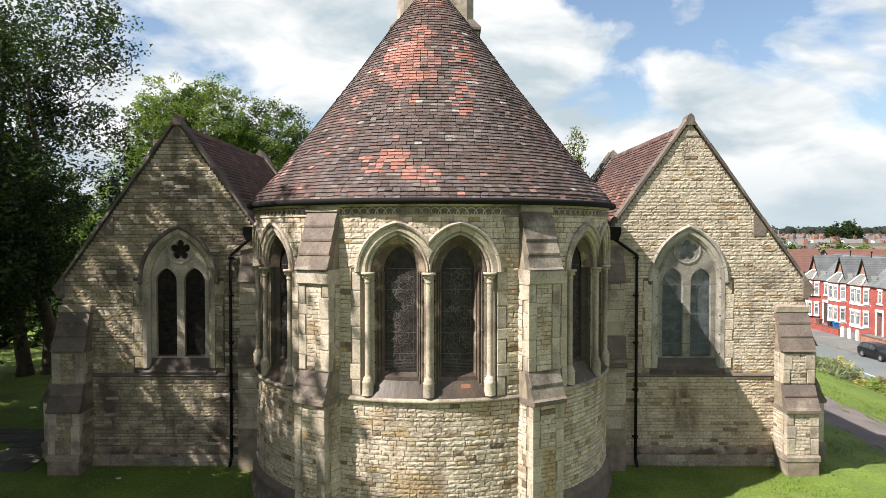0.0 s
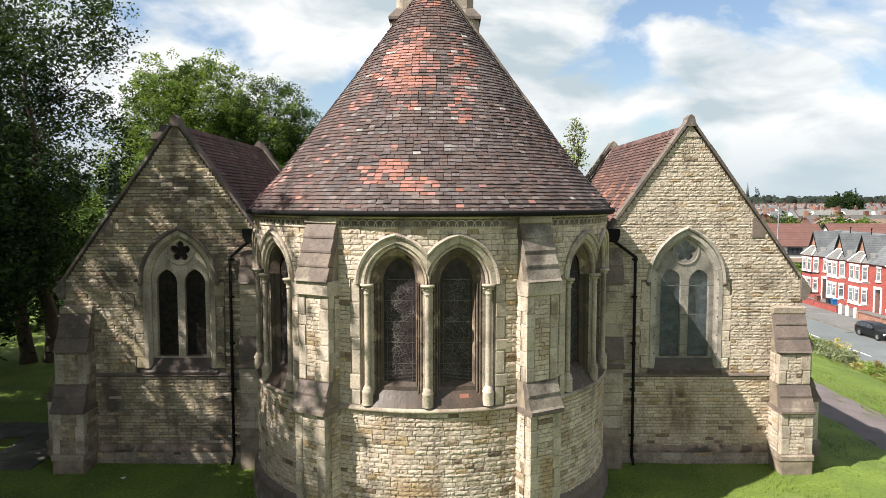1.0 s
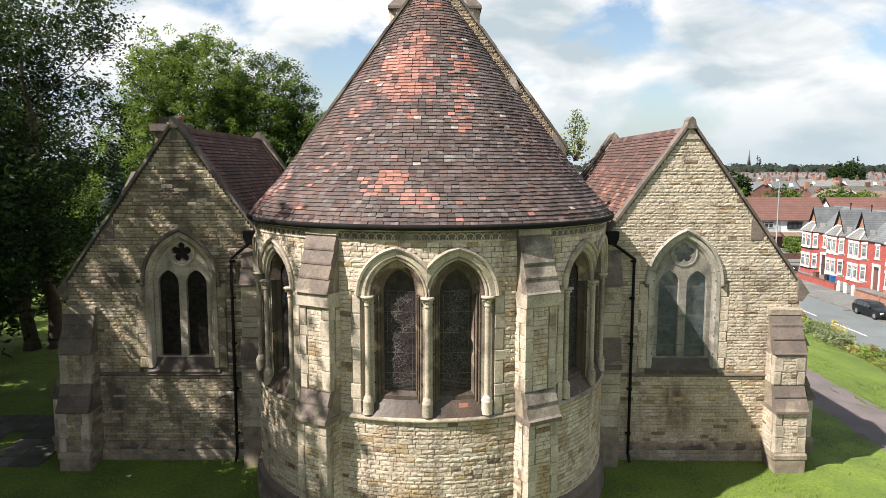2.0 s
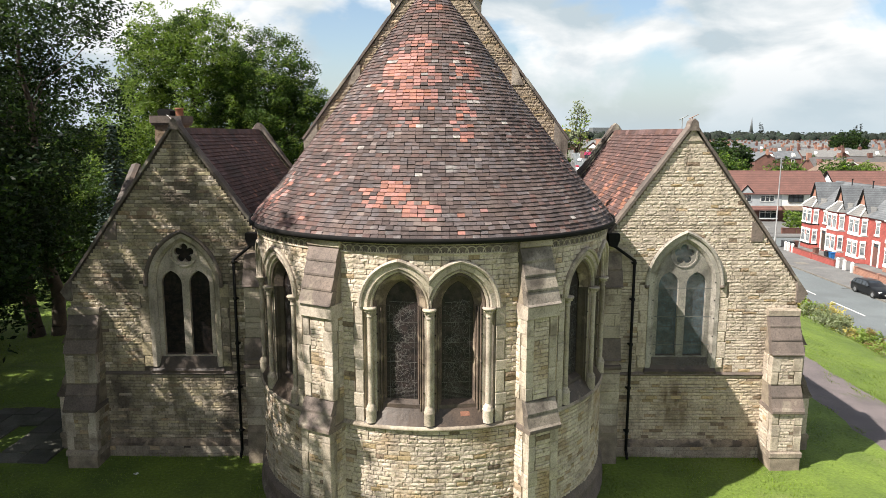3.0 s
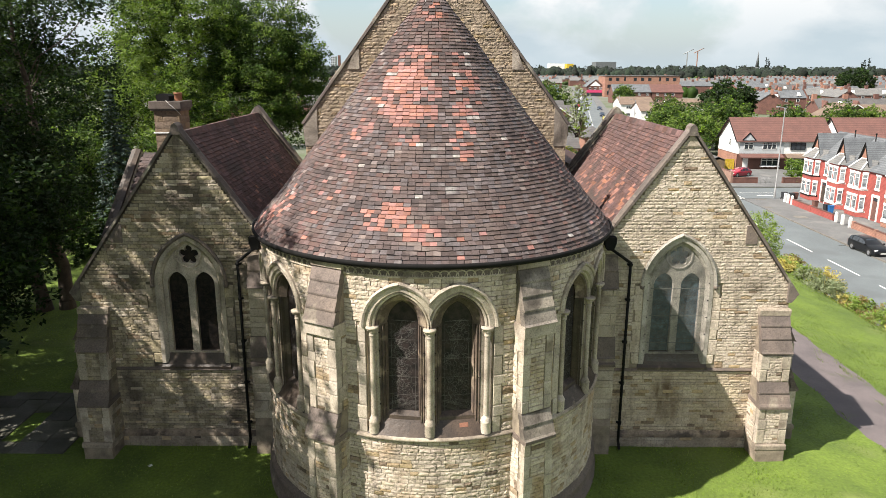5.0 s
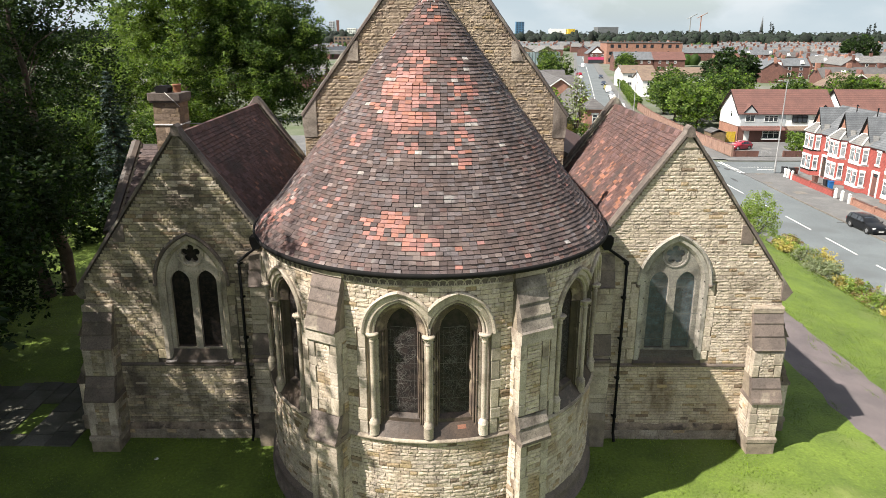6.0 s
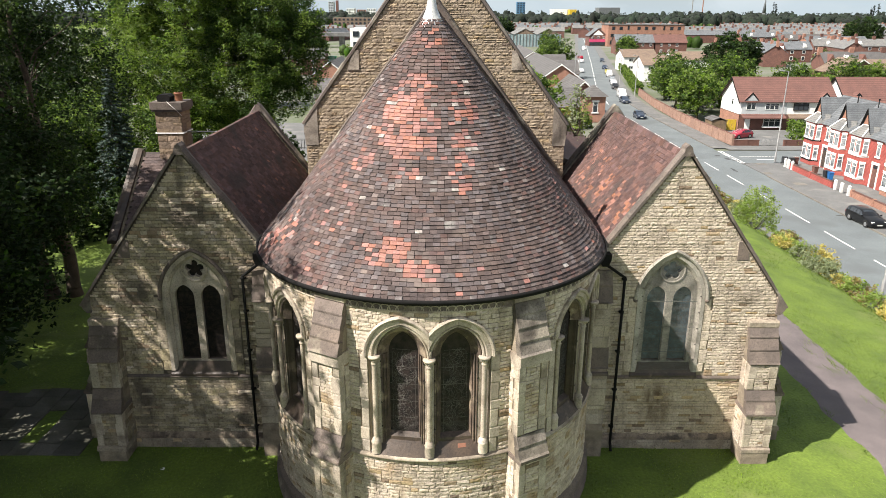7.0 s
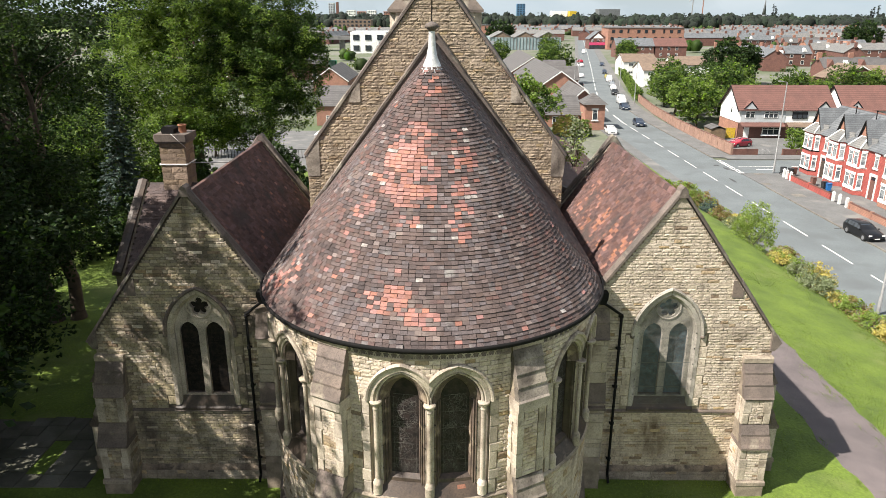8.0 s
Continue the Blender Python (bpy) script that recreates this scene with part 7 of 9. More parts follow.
def flats(x0, x1, y0, y1, top, wall, label, cols, rows, name="flats"):
    b = thing(name, label, "building")
    part("wall", Acc().box(x0, x1, y0, y1, ZT, top), wall, b)
    part("roof", Acc().box(x0 - 0.3, x1 + 0.3, y0 - 0.3, y1 + 0.3, top, top + 0.4), "roof_tile_grey", b)
    hgt = (top - ZT) / rows
    for i in range(cols):
        for j in range(rows):
            wide = 0.22 if (i * 7 + j * 3) % 4 == 0 else 0.38
            house_window(b, wall_put((x0 + x1) / 2, y0, 0), (i + 0.5 + 0.12 * ((i * 5 + j) % 3 - 1) - cols / 2) * (x1 - x0) / cols, ZT + hgt * (j + 0.3), (x1 - x0) / cols * wide, hgt * (0.55 if wide < 0.3 else 0.48), "gutter", 2)
    return b


flats(102, 149, 455, 475, 7.6, "brick_orange", "long orange brick apartment block with a flat roof", 9, 3)
flats(-8, 40, 640, 660, 6.0, "brick_orange", "orange brick block with a flat roof beyond the sheds", 8, 2)
sh = thing("shop", "corner shop with a pink and white front and mock-timber gable", "shop")
part("wall", Acc().prism([(92, ZT), (103, ZT), (103, 1.2), (97.5, 5.4), (92, 1.2)], 462, 475, axis="y"), "brick_dark", sh)
part("roof", gable_roof(92, 103, 462, 475, 1.2, 5.6, "y", 0.4), "slate", sh)
part("fascia", Acc().box(92, 103, 461.6, 462, ZT + 2.4, ZT + 4.0), material("pink_fascia", (0.55, 0.06, 0.16), rough=0.5, bump=0), sh, "pink shop fascia")
part("shopfront", Acc().box(92.3, 102.7, 461.7, 462, ZT + 0.3, ZT + 2.4), "window_glass", sh)
part("gable_panel", Acc().prism([(94, 1.4), (101, 1.4), (97.5, 4.4)], 461.8, 462, axis="y"), "render_white", sh)
for i in range(3):
    house_window(sh, wall_put(97.5, 462, 0), -3.4 + 3.4 * i, 0 - 0.9, 1.6, 1.5, "white_paint", 2)
gs = thing("market_shed", "long blue-grey metal shed with three low gables", "shed")
part("wall", Acc().box(28, 72, 449, 480, ZT, 2.2), material("blue_grey_sheet", (0.24, 0.31, 0.32), (0.18, 0.24, 0.25), 0.6, 0.3, 2, 0.2), gs)
for i in range(3):
    part("roof", gable_roof(29 + 14.2 * i, 42.5 + 14.2 * i, 449, 480, 2.2, 5.6, "y", 0.3, 0.3), "slate_light", gs)
    part("gable", Acc().prism([(29 + 14.2 * i, 2.2), (42.5 + 14.2 * i, 2.2), (35.75 + 14.2 * i, 5.4)], 449, 449.3, axis="y"), "roof_tile_brown", gs)
for i in range(22):
    part("rib", Acc().box(28.5 + 2 * i, 28.8 + 2 * i, 448.7, 449, ZT, 2.2), "slate_light", gs)


# rows of terraces further off
def row_proto(n, mat, roofm, seed, windows=True):
    r = random.Random(seed)
    t = thing("terrace_row", "far row of brick terraced houses with slate roofs", "terrace", "far terraces")
    L = 5.0 * n
    part("wall", Acc().prism([(-4.2, 0), (4.2, 0), (4.2, 5.6), (0, 8.4), (-4.2, 5.6)], 0, L, axis="x"), mat, t)
    part("roof", gable_roof(0, L, -4.2, 4.2, 5.6, 8.6, "x", 0.25, 0.15), roofm, t)
    glaze = Acc()
    for k in range(n):
        if windows:
            for z0, z1 in ((3.6, 5.0), (0.9, 2.5)):
                glaze.box(5 * k + 0.8, 5 * k + 2.2, -4.24, -4.18, z0, z1).box(5 * k + 0.95, 5 * k + 2.05, -4.26, -4.2, z0 + 0.15, z1 - 0.15, 1)
        if k % 2 == 0:
            part("chimney", Acc().box(5 * k - 0.7, 5 * k + 0.7, -0.45, 0.45, 7.6, 9.9), "brick_orange" if r.random() < 0.6 else "brick_dark", t)
        if not windows:
            continue
        if k % 3 == 1 and r.random() < 0.8:
            part("dormer", Acc().prism([(5 * k + 1.2, 6.2), (5 * k + 3.0, 6.2), (5 * k + 2.1, 7.7)], -4.0, -1.6, axis="y"), "white_paint", t)
        elif r.random() < 0.4:
            part("gable", Acc().prism([(5 * k + 0.6, 5.4), (5 * k + 3.6, 5.4), (5 * k + 2.1, 8.0)], -4.4, -0.6, axis="y"), mat, t)
    if windows:
        tagged(part("glazing", glaze, ["white_paint", "window_glass"], t), "small white-framed windows", kind="stuff")
    return t


protos = [row_proto(8, "brick_dark", "slate", 1), row_proto(10, "brick_dark", "slate_light", 2), row_proto(7, "brick_orange", "slate", 3), row_proto(9, "brick_dark", "roof_tile_grey", 4), row_proto(9, "brick_dark", "slate", 5, False), row_proto(8, "brick_dark", "slate_light", 6, False)]
rt = random.Random(44)
first = True
spots = []
for y, x0, x1 in ((285, 130, 330), (318, 118, 380), (352, 175, 400), (390, 190, 430), (430, 195, 480), (470, 190, 520), (512, 120, 560), (560, 130, 620), (610, 60, 660), (665, 100, 720), (725, 70, 780), (790, 40, 860), (860, 60, 940), (360, -10, 20), (520, -140, 10), (600, -180, -10), (680, -200, 20), (250, -90, -60), (300, -110, -50), (236, 120, 320), (210, 200, 330)):
    x = x0
    while x < x1:
        spots.append((x, y + rt.uniform(-4, 4)))
        x += rt.choice((46, 52, 58)) + rt.uniform(0, 8)
for i, (x, y) in enumerate(spots):
    m = pose(x, y, ZT, 0, 0, rt.choice((0, 0, 0, 8, -6)) if i % 5 else 78)
    if i < 4:
        protos[i].matrix_basis = m
    elif y > 480:
        copy_thing(protos[4 + i % 2], m)
    else:
        copy_thing(protos[i % 4], m)
protos[4].matrix_basis, protos[5].matrix_basis = pose(900, 800, ZT), pose(960, 700, ZT)


# landmarks on the skyline
def tower(name, x, y, w, d, z1, mat, label, rows=0, cols=4):
    t = thing(name, label, "building")
    part("body", Acc().box(x - w / 2, x + w / 2, y, y + d, ZT, z1), mat, t)
    for j in range(rows):
        for i in range(cols):
            part("window", Acc().box(x - w / 2 + w * (i + 0.25) / cols, x - w / 2 + w * (i + 0.75) / cols, y - 0.3, y, ZT + (z1 - ZT) * (j + 0.25) / rows, ZT + (z1 - ZT) * (j + 0.75) / rows), "window_glass", t)
    return t


blue = material("blue_cladding", (0.07, 0.17, 0.30), (0.05, 0.12, 0.22), 0.4, 0.05, 1, 0)
tower("tower_block", 156, 1500, 17, 16, 34, blue, "slim blue glass tower on the skyline", 9, 3)
tower("tower_block", -228, 1500, 11, 14, 34, "render_grey", "pale grey tower under construction on the skyline", 8, 3)
tower("tower_block", -216, 1500, 5, 6, 36, "brick_dark", "slim dark red tower on the skyline", 0)
for k in range(4):
    tower("flats_block", -182 + 20 * k + (12 if k == 3 else 0), 1450, 17, 16, 20.5 - 2 * (k % 2), "render_white" if k % 2 == 0 else "brick_orange", "white and brick flats on the skyline", 5, 5)
tower("flats_block", -112, 900, 46, 20, 8, "roof_tile_brown", "long brown brick hospital block among trees", 3, 9)
tower("hall", 336, 1500, 42, 40, 24, "slate", "dark grey hall on the skyline", 0)
tower("hall", 262, 1500, 14, 30, 20, "yellow", "yellow-fronted hall on the skyline", 0)
tower("hall", 238, 1520, 32, 30, 20.5, "render_white", "white hall on the skyline", 0)
tower("warehouse", -42, 406, 20, 30, 6.2, "render_white", "white warehouse with square vents", 2, 3)
tower("warehouse", -28, 380, 12, 20, 1.6, "slate", "low dark grey shed beside the warehouse", 0)
fl = thing("flyover", "pale concrete road flyover behind the warehouse", "bridge")
part("deck", Acc().box(-160, -50, 430, 440, 1.2, 3.2), "pavement", fl)
for k in range(5):
    part("pier", Acc().box(-150 + 22 * k, -147 + 22 * k, 433, 437, ZT, 1.2), "pavement", fl)
sp = thing("church_spire", "slender grey church spire on the skyline", "spire")
part("spire", Acc().tube((649, 1500, -5), (649, 1500, 14), 5, 4.5, 8).tube((649, 1500, 14), (649, 1500, 46), 4.0, 0.3, 8), "slate", sp)
for x, h, mat in ((503, 44, "galv"), (524, 46, "brick_orange")):
    c = thing("tower_crane", "thin tower crane on the skyline", "crane", "cranes")
    part("mast", Acc().box(x - 0.8, x + 0.8, 1500, 1501.6, ZT, h), mat, c)
    part("jib", Acc().tube((x - 8, 1500, h - 4), (x + 12, 1500, h + 6), 0.7, n=4), mat, c)

gc = thing("shipping_container", "green steel container standing in a far yard", "container")
part("body", Acc().box(-51, -45, 303, 305.4, ZT, ZT + 2.6), material("green_steel", (0.03, 0.22, 0.10), (0.025, 0.17, 0.08), 0.5, 0.5, 6, 0.1), gc)
for i in range(16):
    part("rib", Acc().box(-50.9 + 0.37 * i, -50.75 + 0.37 * i, 302.94, 303.0, ZT + 0.15, ZT + 2.45), "gutter" if i in (0, 15) else "galv", gc)
# ---- trees and shrubs ----
def leaf_mesh(name, centres, radii, per, size, mats, seed, flat=0.75, droop=0.0):
    """Leaves round clump centres: every leaf a small pointed blade of two halves."""
    g = np.random.RandomState(seed)
    n = len(centres)
    c = np.repeat(np.asarray(centres, float), per, axis=0)
    r = np.repeat(np.asarray(radii, float), per)
    N = len(c)
    d = g.normal(size=(N, 3))
    d /= np.linalg.norm(d, axis=1)[:, None]
    p = c + d * (r * g.uniform(0.25, 1.0, N) ** 0.6)[:, None] * np.array([1, 1, flat])
    p[:, 2] -= droop * g.uniform(0, 1, N) * r
    a = g.normal(size=(N, 3))
    a[:, 2] *= 0.55
    a /= np.linalg.norm(a, axis=1)[:, None]
    b = np.cross(a, d + 0.4 * g.normal(size=(N, 3)))
    b /= np.linalg.norm(b, axis=1)[:, None] + 1e-9
    s = size * g.uniform(0.6, 1.3, N)[:, None]
    nrm = np.cross(a, b)
    v = np.stack([p - a * s * 0.55, p + b * s * 0.32 + nrm * s * 0.1, p + a * s * 0.6, p - b * s * 0.32 + nrm * s * 0.1], axis=1).reshape(-1, 3)
    k = np.arange(N) * 4
    loops = np.stack([k, k + 1, k + 2, k, k + 2, k + 3], axis=1).ravel()
    me = bpy.data.meshes.new(name)
    me.vertices.add(len(v))
    me.vertices.foreach_set("co", v.astype(np.float32).ravel())
    me.loops.add(len(loops))
    me.loops.foreach_set("vertex_index", loops.astype(np.int32))
    me.polygons.add(2 * N)
    me.polygons.foreach_set("loop_start", (np.arange(2 * N) * 3).astype(np.int32))
    for m in mats:
        me.materials.append(M[m])
    if len(mats) > 1:
        pick = np.repeat(g.choice(len(mats), n, p=[0.7, 0.3] if len(mats) == 2 else None), per)
        me.polygons.foreach_set("material_index", np.repeat(pick, 2).astype(np.int32))
    me.polygons.foreach_set("use_smooth", np.zeros(2 * N, dtype=bool))
    me.update(calc_edges=True)
    return me


def crown_points(blobs, count, seed, gap=0.0, fine=0.33):
    """Clump centres spread through overlapping round masses, thicker towards their skin, with gaps."""
    r = random.Random(seed)
    pts, rad = [], []
    vol = [b[3] * b[4] * b[5] for b in blobs]
    while len(pts) < count:
        x, y, z, a, b, c = r.choices(blobs, vol)[0]
        d = Vector((r.gauss(0, 1), r.gauss(0, 1), r.gauss(0, 1))).normalized()
        q = r.uniform(0.12, 1.0) ** 0.45
        p = Vector((x + d.x * a * q, y + d.y * b * q, z + d.z * c * q))
        if noise.noise(p * fine + Vector((seed, 0, 0))) < gap:
            continue
        p += Vector((r.gauss(0, 0.25), r.gauss(0, 0.25), r.gauss(0, 0.25)))
        pts.append(tuple(p))
        rad.append(r.uniform(0.45, 0.95))
    return pts, rad


def limb(acc, a, b, r0, r1, r, bend=0.12, seg=4):
    a, b = Vector(a), Vector(b)
    L = (b - a).length
    prev, pr = a, r0
    for k in range(1, seg + 1):
        q = k / seg
        p = a.lerp(b, q)
        if k < seg:
            p += Vector((r.uniform(-1, 1), r.uniform(-1, 1), r.uniform(-0.3, 0.8))) * L * bend * 0.5
        rr = r0 + (r1 - r0) * q
        acc.tube(prev, p, pr, rr, 7, caps=False)
        prev, pr = p, rr


def tree(x, y, z, trunk_h, blobs, clumps, per, leaf, mats, seed, label, r_trunk=0.35, gap=-0.08, limbs=26, scale=1.0, group="trees", category="tree", stems=1, fine=0.33):
    """Blobs are (dx, dy, z, rx, ry, rz) from the foot of the trunk."""
    r = random.Random(seed)
    t = thing("tree", label, category, group, at=(x, y, z))
    pts, rad = crown_points(blobs, clumps, seed, gap, fine)
    acc = Acc()
    top = max(b[2] + b[5] * 0.6 for b in blobs)
    for s in range(stems):
        off = Vector(((s - (stems - 1) / 2) * 1.1, 0.3 * s, 0))
        tip = Vector((blobs[0][0] * 0.6 + off.x * 1.5, blobs[0][1] * 0.6, top * 0.85))
        acc.tube(off + Vector((0, 0, -0.4)), off + Vector((0, 0, 0.5)), r_trunk * 1.45, r_trunk * 1.05, 10, caps=False)
        limb(acc, off + Vector((0, 0, 0.5)), tip, r_trunk * 1.05, r_trunk * 0.18, r, 0.05, 8)
        for p in r.sample(pts, min(limbs // stems, len(pts))):
            p = Vector(p)
            q = min(0.85, max(trunk_h / top, (p.z - 0.35 * (p - off).xy.length) / top))
            base = (off + Vector((0, 0, 0.5))).lerp(tip, q * 0.95)
            limb(acc, base, p, r_trunk * 0.34 * (1.1 - q), 0.02, r, 0.14, 4)
    part("trunk", acc, "bark", t, "dark rough bark")
    ob = new("crown", leaf_mesh("crown", pts, rad, per, leaf, mats, seed))
    ob.parent = t
    return t


# dark trees beside the shaded chapel
tree(-21.2, 36.3, 0, 4.5, [(-1.5, 0, 11, 6.0, 6.0, 7.0), (-3.8, 0, 16, 5.2, 5, 4.5), (0.8, -3, 7, 4.0, 4.0, 3.6), (3.2, -2, 16.6, 3.2, 3.2, 2.4), (-5, -2, 6, 5, 4, 3.5)], 2300, 32, 0.18, ["leaf_dark", "leaf"], 3, "tall broad-leaved tree in dark green leaf", 0.36, -0.04, 40, stems=2)
tree(-29.5, 37.0, 0, 3.0, [(0, 0, 9, 7, 6, 8), (2, -1, 17, 5, 5, 4), (3, -4, 6.0, 4.5, 4, 4)], 1200, 30, 0.2, ["leaf_dark", "leaf"], 5, "tall broad-leaved tree in dark green leaf", 0.36, -0.08, 26)
tree(-26.5, 27.5, 0, 4.5, [(-0.5, 0, 12, 5.2, 5, 7.5), (1.5, 1, 16, 4.2, 4, 3.6)], 900, 30, 0.2, ["leaf_dark", "leaf"], 6, "tall broad-leaved tree in dark green leaf", 0.34, -0.05, 24)
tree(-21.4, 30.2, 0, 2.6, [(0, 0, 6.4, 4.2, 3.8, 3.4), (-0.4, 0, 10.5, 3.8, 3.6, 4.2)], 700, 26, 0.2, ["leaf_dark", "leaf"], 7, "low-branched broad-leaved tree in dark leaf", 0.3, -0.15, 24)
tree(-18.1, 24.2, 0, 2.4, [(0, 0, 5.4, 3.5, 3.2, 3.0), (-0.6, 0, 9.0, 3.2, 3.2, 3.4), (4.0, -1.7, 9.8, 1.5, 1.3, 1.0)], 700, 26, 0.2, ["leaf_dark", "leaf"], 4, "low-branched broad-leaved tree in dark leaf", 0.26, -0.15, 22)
# unseen trees on the sunny side of the lawn, added to shade the chapel
SHADE = "tall broad-leaved tree, unseen, added to shade the lawn and chapel"
tree(-18.8, 17.2, 0, 5.0, [(0, 0, 14, 5.0, 4.8, 8.0), (1.4, 0.5, 19.5, 4.2, 4.2, 4.2), (1.8, -1.0, 10, 4.0, 4.2, 4.0), (4.0, 0.3, 6.2, 3.0, 3.2, 1.8)], 500, 15, 0.34, ["leaf_dark", "leaf"], 9, SHADE, 0.4, 0.06, 24, fine=0.6)
tree(-16.3, 13.6, 0, 6.0, [(0, 0, 16.5, 3.6, 3.6, 5.6), (0, -0.5, 12.5, 3.4, 3.4, 3.4)], 210, 14, 0.32, ["leaf_dark", "leaf"], 8, SHADE, 0.3, 0.02, 20, fine=0.7)
tree(-18.6, 10.2, 0, 5.0, [(0, 0, 13.0, 4.6, 4.4, 6.4), (0.5, 1.5, 17, 3.6, 3.6, 4), (0, -2.5, 9, 4.5, 4.0, 3.8), (4.4, 3.0, 6.5, 3.4, 3.4, 1.8)], 760, 15, 0.34, ["leaf_dark", "leaf"], 10, SHADE, 0.36, 0.06, 20, fine=0.6)
tree(-23.5, 14.6, 0, 4.0, [(0, 0, 9.5, 4.8, 4.6, 6.0), (1, -2, 13, 4.4, 4.4, 5)], 800, 15, 0.36, ["leaf_dark", "leaf"], 11, SHADE, 0.34, 0.0, 20, fine=0.8)
tree(-22.8, 22.6, 0, 4.0, [(0, 0, 12.5, 4.6, 4.4, 7.0), (0.6, 0.5, 17.5, 4.0, 4.0, 4), (1.2, 0, 6.0, 4.0, 4.0, 2.4)], 800, 15, 0.36, ["leaf_dark", "leaf"], 13, SHADE, 0.34, 0.03, 20, fine=0.8)
tree(-31.0, 21.0, 0, 3.5, [(0, 0, 9.0, 5.2, 5.0, 6.0), (3, 0.5, 8, 4, 4, 4)], 900, 15, 0.38, ["leaf_dark", "leaf"], 17, SHADE, 0.34, -0.2, 20, fine=0.6)
tree(-28.0, 12.5, 0, 3.5, [(0, 0, 10.0, 5.4, 5.2, 6.6), (2, 2, 8, 4.5, 4.5, 4.5)], 950, 15, 0.38, ["leaf_dark", "leaf"], 18, SHADE, 0.34, -0.2, 20, fine=0.6)
# added out of view only to keep skylight off the lawn
tree(-16.5, 2.0, 0, 3.5, [(0, 0, 11.0, 4.4, 4.4, 6.0)], 600, 15, 0.38, ["leaf_dark", "leaf"], 23, SHADE, 0.34, -0.15, 20, fine=0.6)
tree(-25.5, 5.0, 0, 3.5, [(0, 0, 10.0, 5.4, 5.2, 6.6), (0, 2, 7, 4.5, 4.5, 4)], 850, 15, 0.38, ["leaf_dark", "leaf"], 19, SHADE, 0.34, -0.15, 20, fine=0.6)
tree(-36.0, 28.0, -0.6, 3.5, [(0, 0, 10.0, 5.6, 5.4, 7.0), (3, 1, 8, 4.5, 4.5, 4.5)], 900, 15, 0.40, ["leaf_dark", "leaf"], 20, SHADE, 0.34, -0.2, 20, fine=0.6)
# two low unseen crowns, added to darken the corner buttress and near lawn
tree(-16.9, 19.2, 0, 2.6, [(0, 0, 7.5, 2.8, 2.8, 2.8)], 250, 16, 0.34, ["leaf_dark", "leaf"], 24, SHADE, 0.26, 0.02, 16, fine=0.9)
tree(-15.6, 13.6, 0, 2.4, [(0, 0, 6.2, 3.0, 3.2, 2.2), (-1, -1.5, 8.5, 2.8, 2.8, 2.0)], 280, 16, 0.34, ["leaf_dark", "leaf"], 25, SHADE, 0.26, 0.06, 16, fine=0.9)
# bright trees behind the church
tree(-27.0, 77, 0.3, 5.0, [(0, 0, 15.0, 7.6, 7.0, 7.6), (-5.8, 0, 11.5, 4.8, 4.6, 6.4), (2.6, -2, 18.6, 4.6, 4.6, 5.0), (-2.6, -2, 18.9, 4.2, 4.0, 5.2), (0, -4, 8, 7.5, 5.0, 6), (-8.5, -2, 8, 3.4, 3.2, 4.6), (-4, -5, 4.5, 6.5, 4.0, 4.5), (-11, -5, 5.5, 4.5, 4.0, 5.5)], 3200, 44, 0.23, ["leaf_bright", "leaf"], 12, "large rounded tree in bright green leaf behind the chapel", 0.55, -0.16, 40)
tree(-19.0, 76, -0.2, 4.0, [(0, 0, 15.0, 5.4, 5.0, 7.0), (-1.5, -1, 8.5, 5.6, 4.5, 6.0), (2.8, 0, 11.0, 4.0, 4.0, 6.4), (4.6, -1, 15.2, 2.4, 2.4, 3.0)], 2300, 44, 0.21, ["leaf", "leaf_bright"], 14, "rounded tree in deep green leaf behind the chapel", 0.42, -0.2, 24)
tree(-30.5, 60, -0.2, 1.5, [(0, 0, 4.8, 4.6, 4.0, 4.4), (3.5, 1.5, 4.0, 4.0, 3.6, 3.8)], 900, 30, 0.22, ["leaf", "leaf_bright"], 26, "low spreading tree in mid-green leaf behind the chapel", 0.28, -0.2, 20)
tree(-41, 70, -0.8, 3.5, [(0, 0, 9.5, 6.0, 5, 7.5), (-3, 0, 14, 4.2, 4, 4.2)], 900, 28, 0.28, ["leaf_dark", "leaf"], 15, "rounded tree in deep green leaf behind the chapel", 0.4, -0.12, 20)
tree(-52, 74, -2.0, 3.5, [(0, 0, 11, 6.5, 5, 8.5)], 700, 22, 0.36, ["leaf_dark", "leaf"], 16, "broad-leaved tree in mid-green leaf", 0.4, -0.12, 18)


def conifer(x, y, z, h, rad, seed, label):
    r = random.Random(seed)
    t = thing("conifer", label, "tree", at=(x, y, z))
    acc = Acc()
    limb(acc, (0, 0, -0.3), (0, 0, h), 0.2, 0.03, r, 0.01, 6)
    pts, rd = [], []
    zz = h * 0.06
    while zz < h * 0.99:
        q = 1 - zz / h
        n = max(3, int(9 * q) + 2)
        for k in range(n):
            a = 2 * math.pi * (k + r.random()) / n
            L = rad * q * r.uniform(0.75, 1.08) + 0.1
            acc.tube((0, 0, zz), (L * math.cos(a), L * math.sin(a), zz - L * 0.22), 0.035, 0.01, 4, caps=False)
            for s in np.arange(0.25, 1.01, 0.18):
                pts.append((L * s * math.cos(a), L * s * math.sin(a), zz - L * s * 0.22))
                rd.append(0.30 * (1.1 - 0.4 * s))
        zz += 0.30
    part("trunk", acc, "bark", t)
    ob = new("crown", leaf_mesh("crown", pts, rd, 24, 0.17, ["leaf_blue"], seed, 0.45))
    ob.parent = t


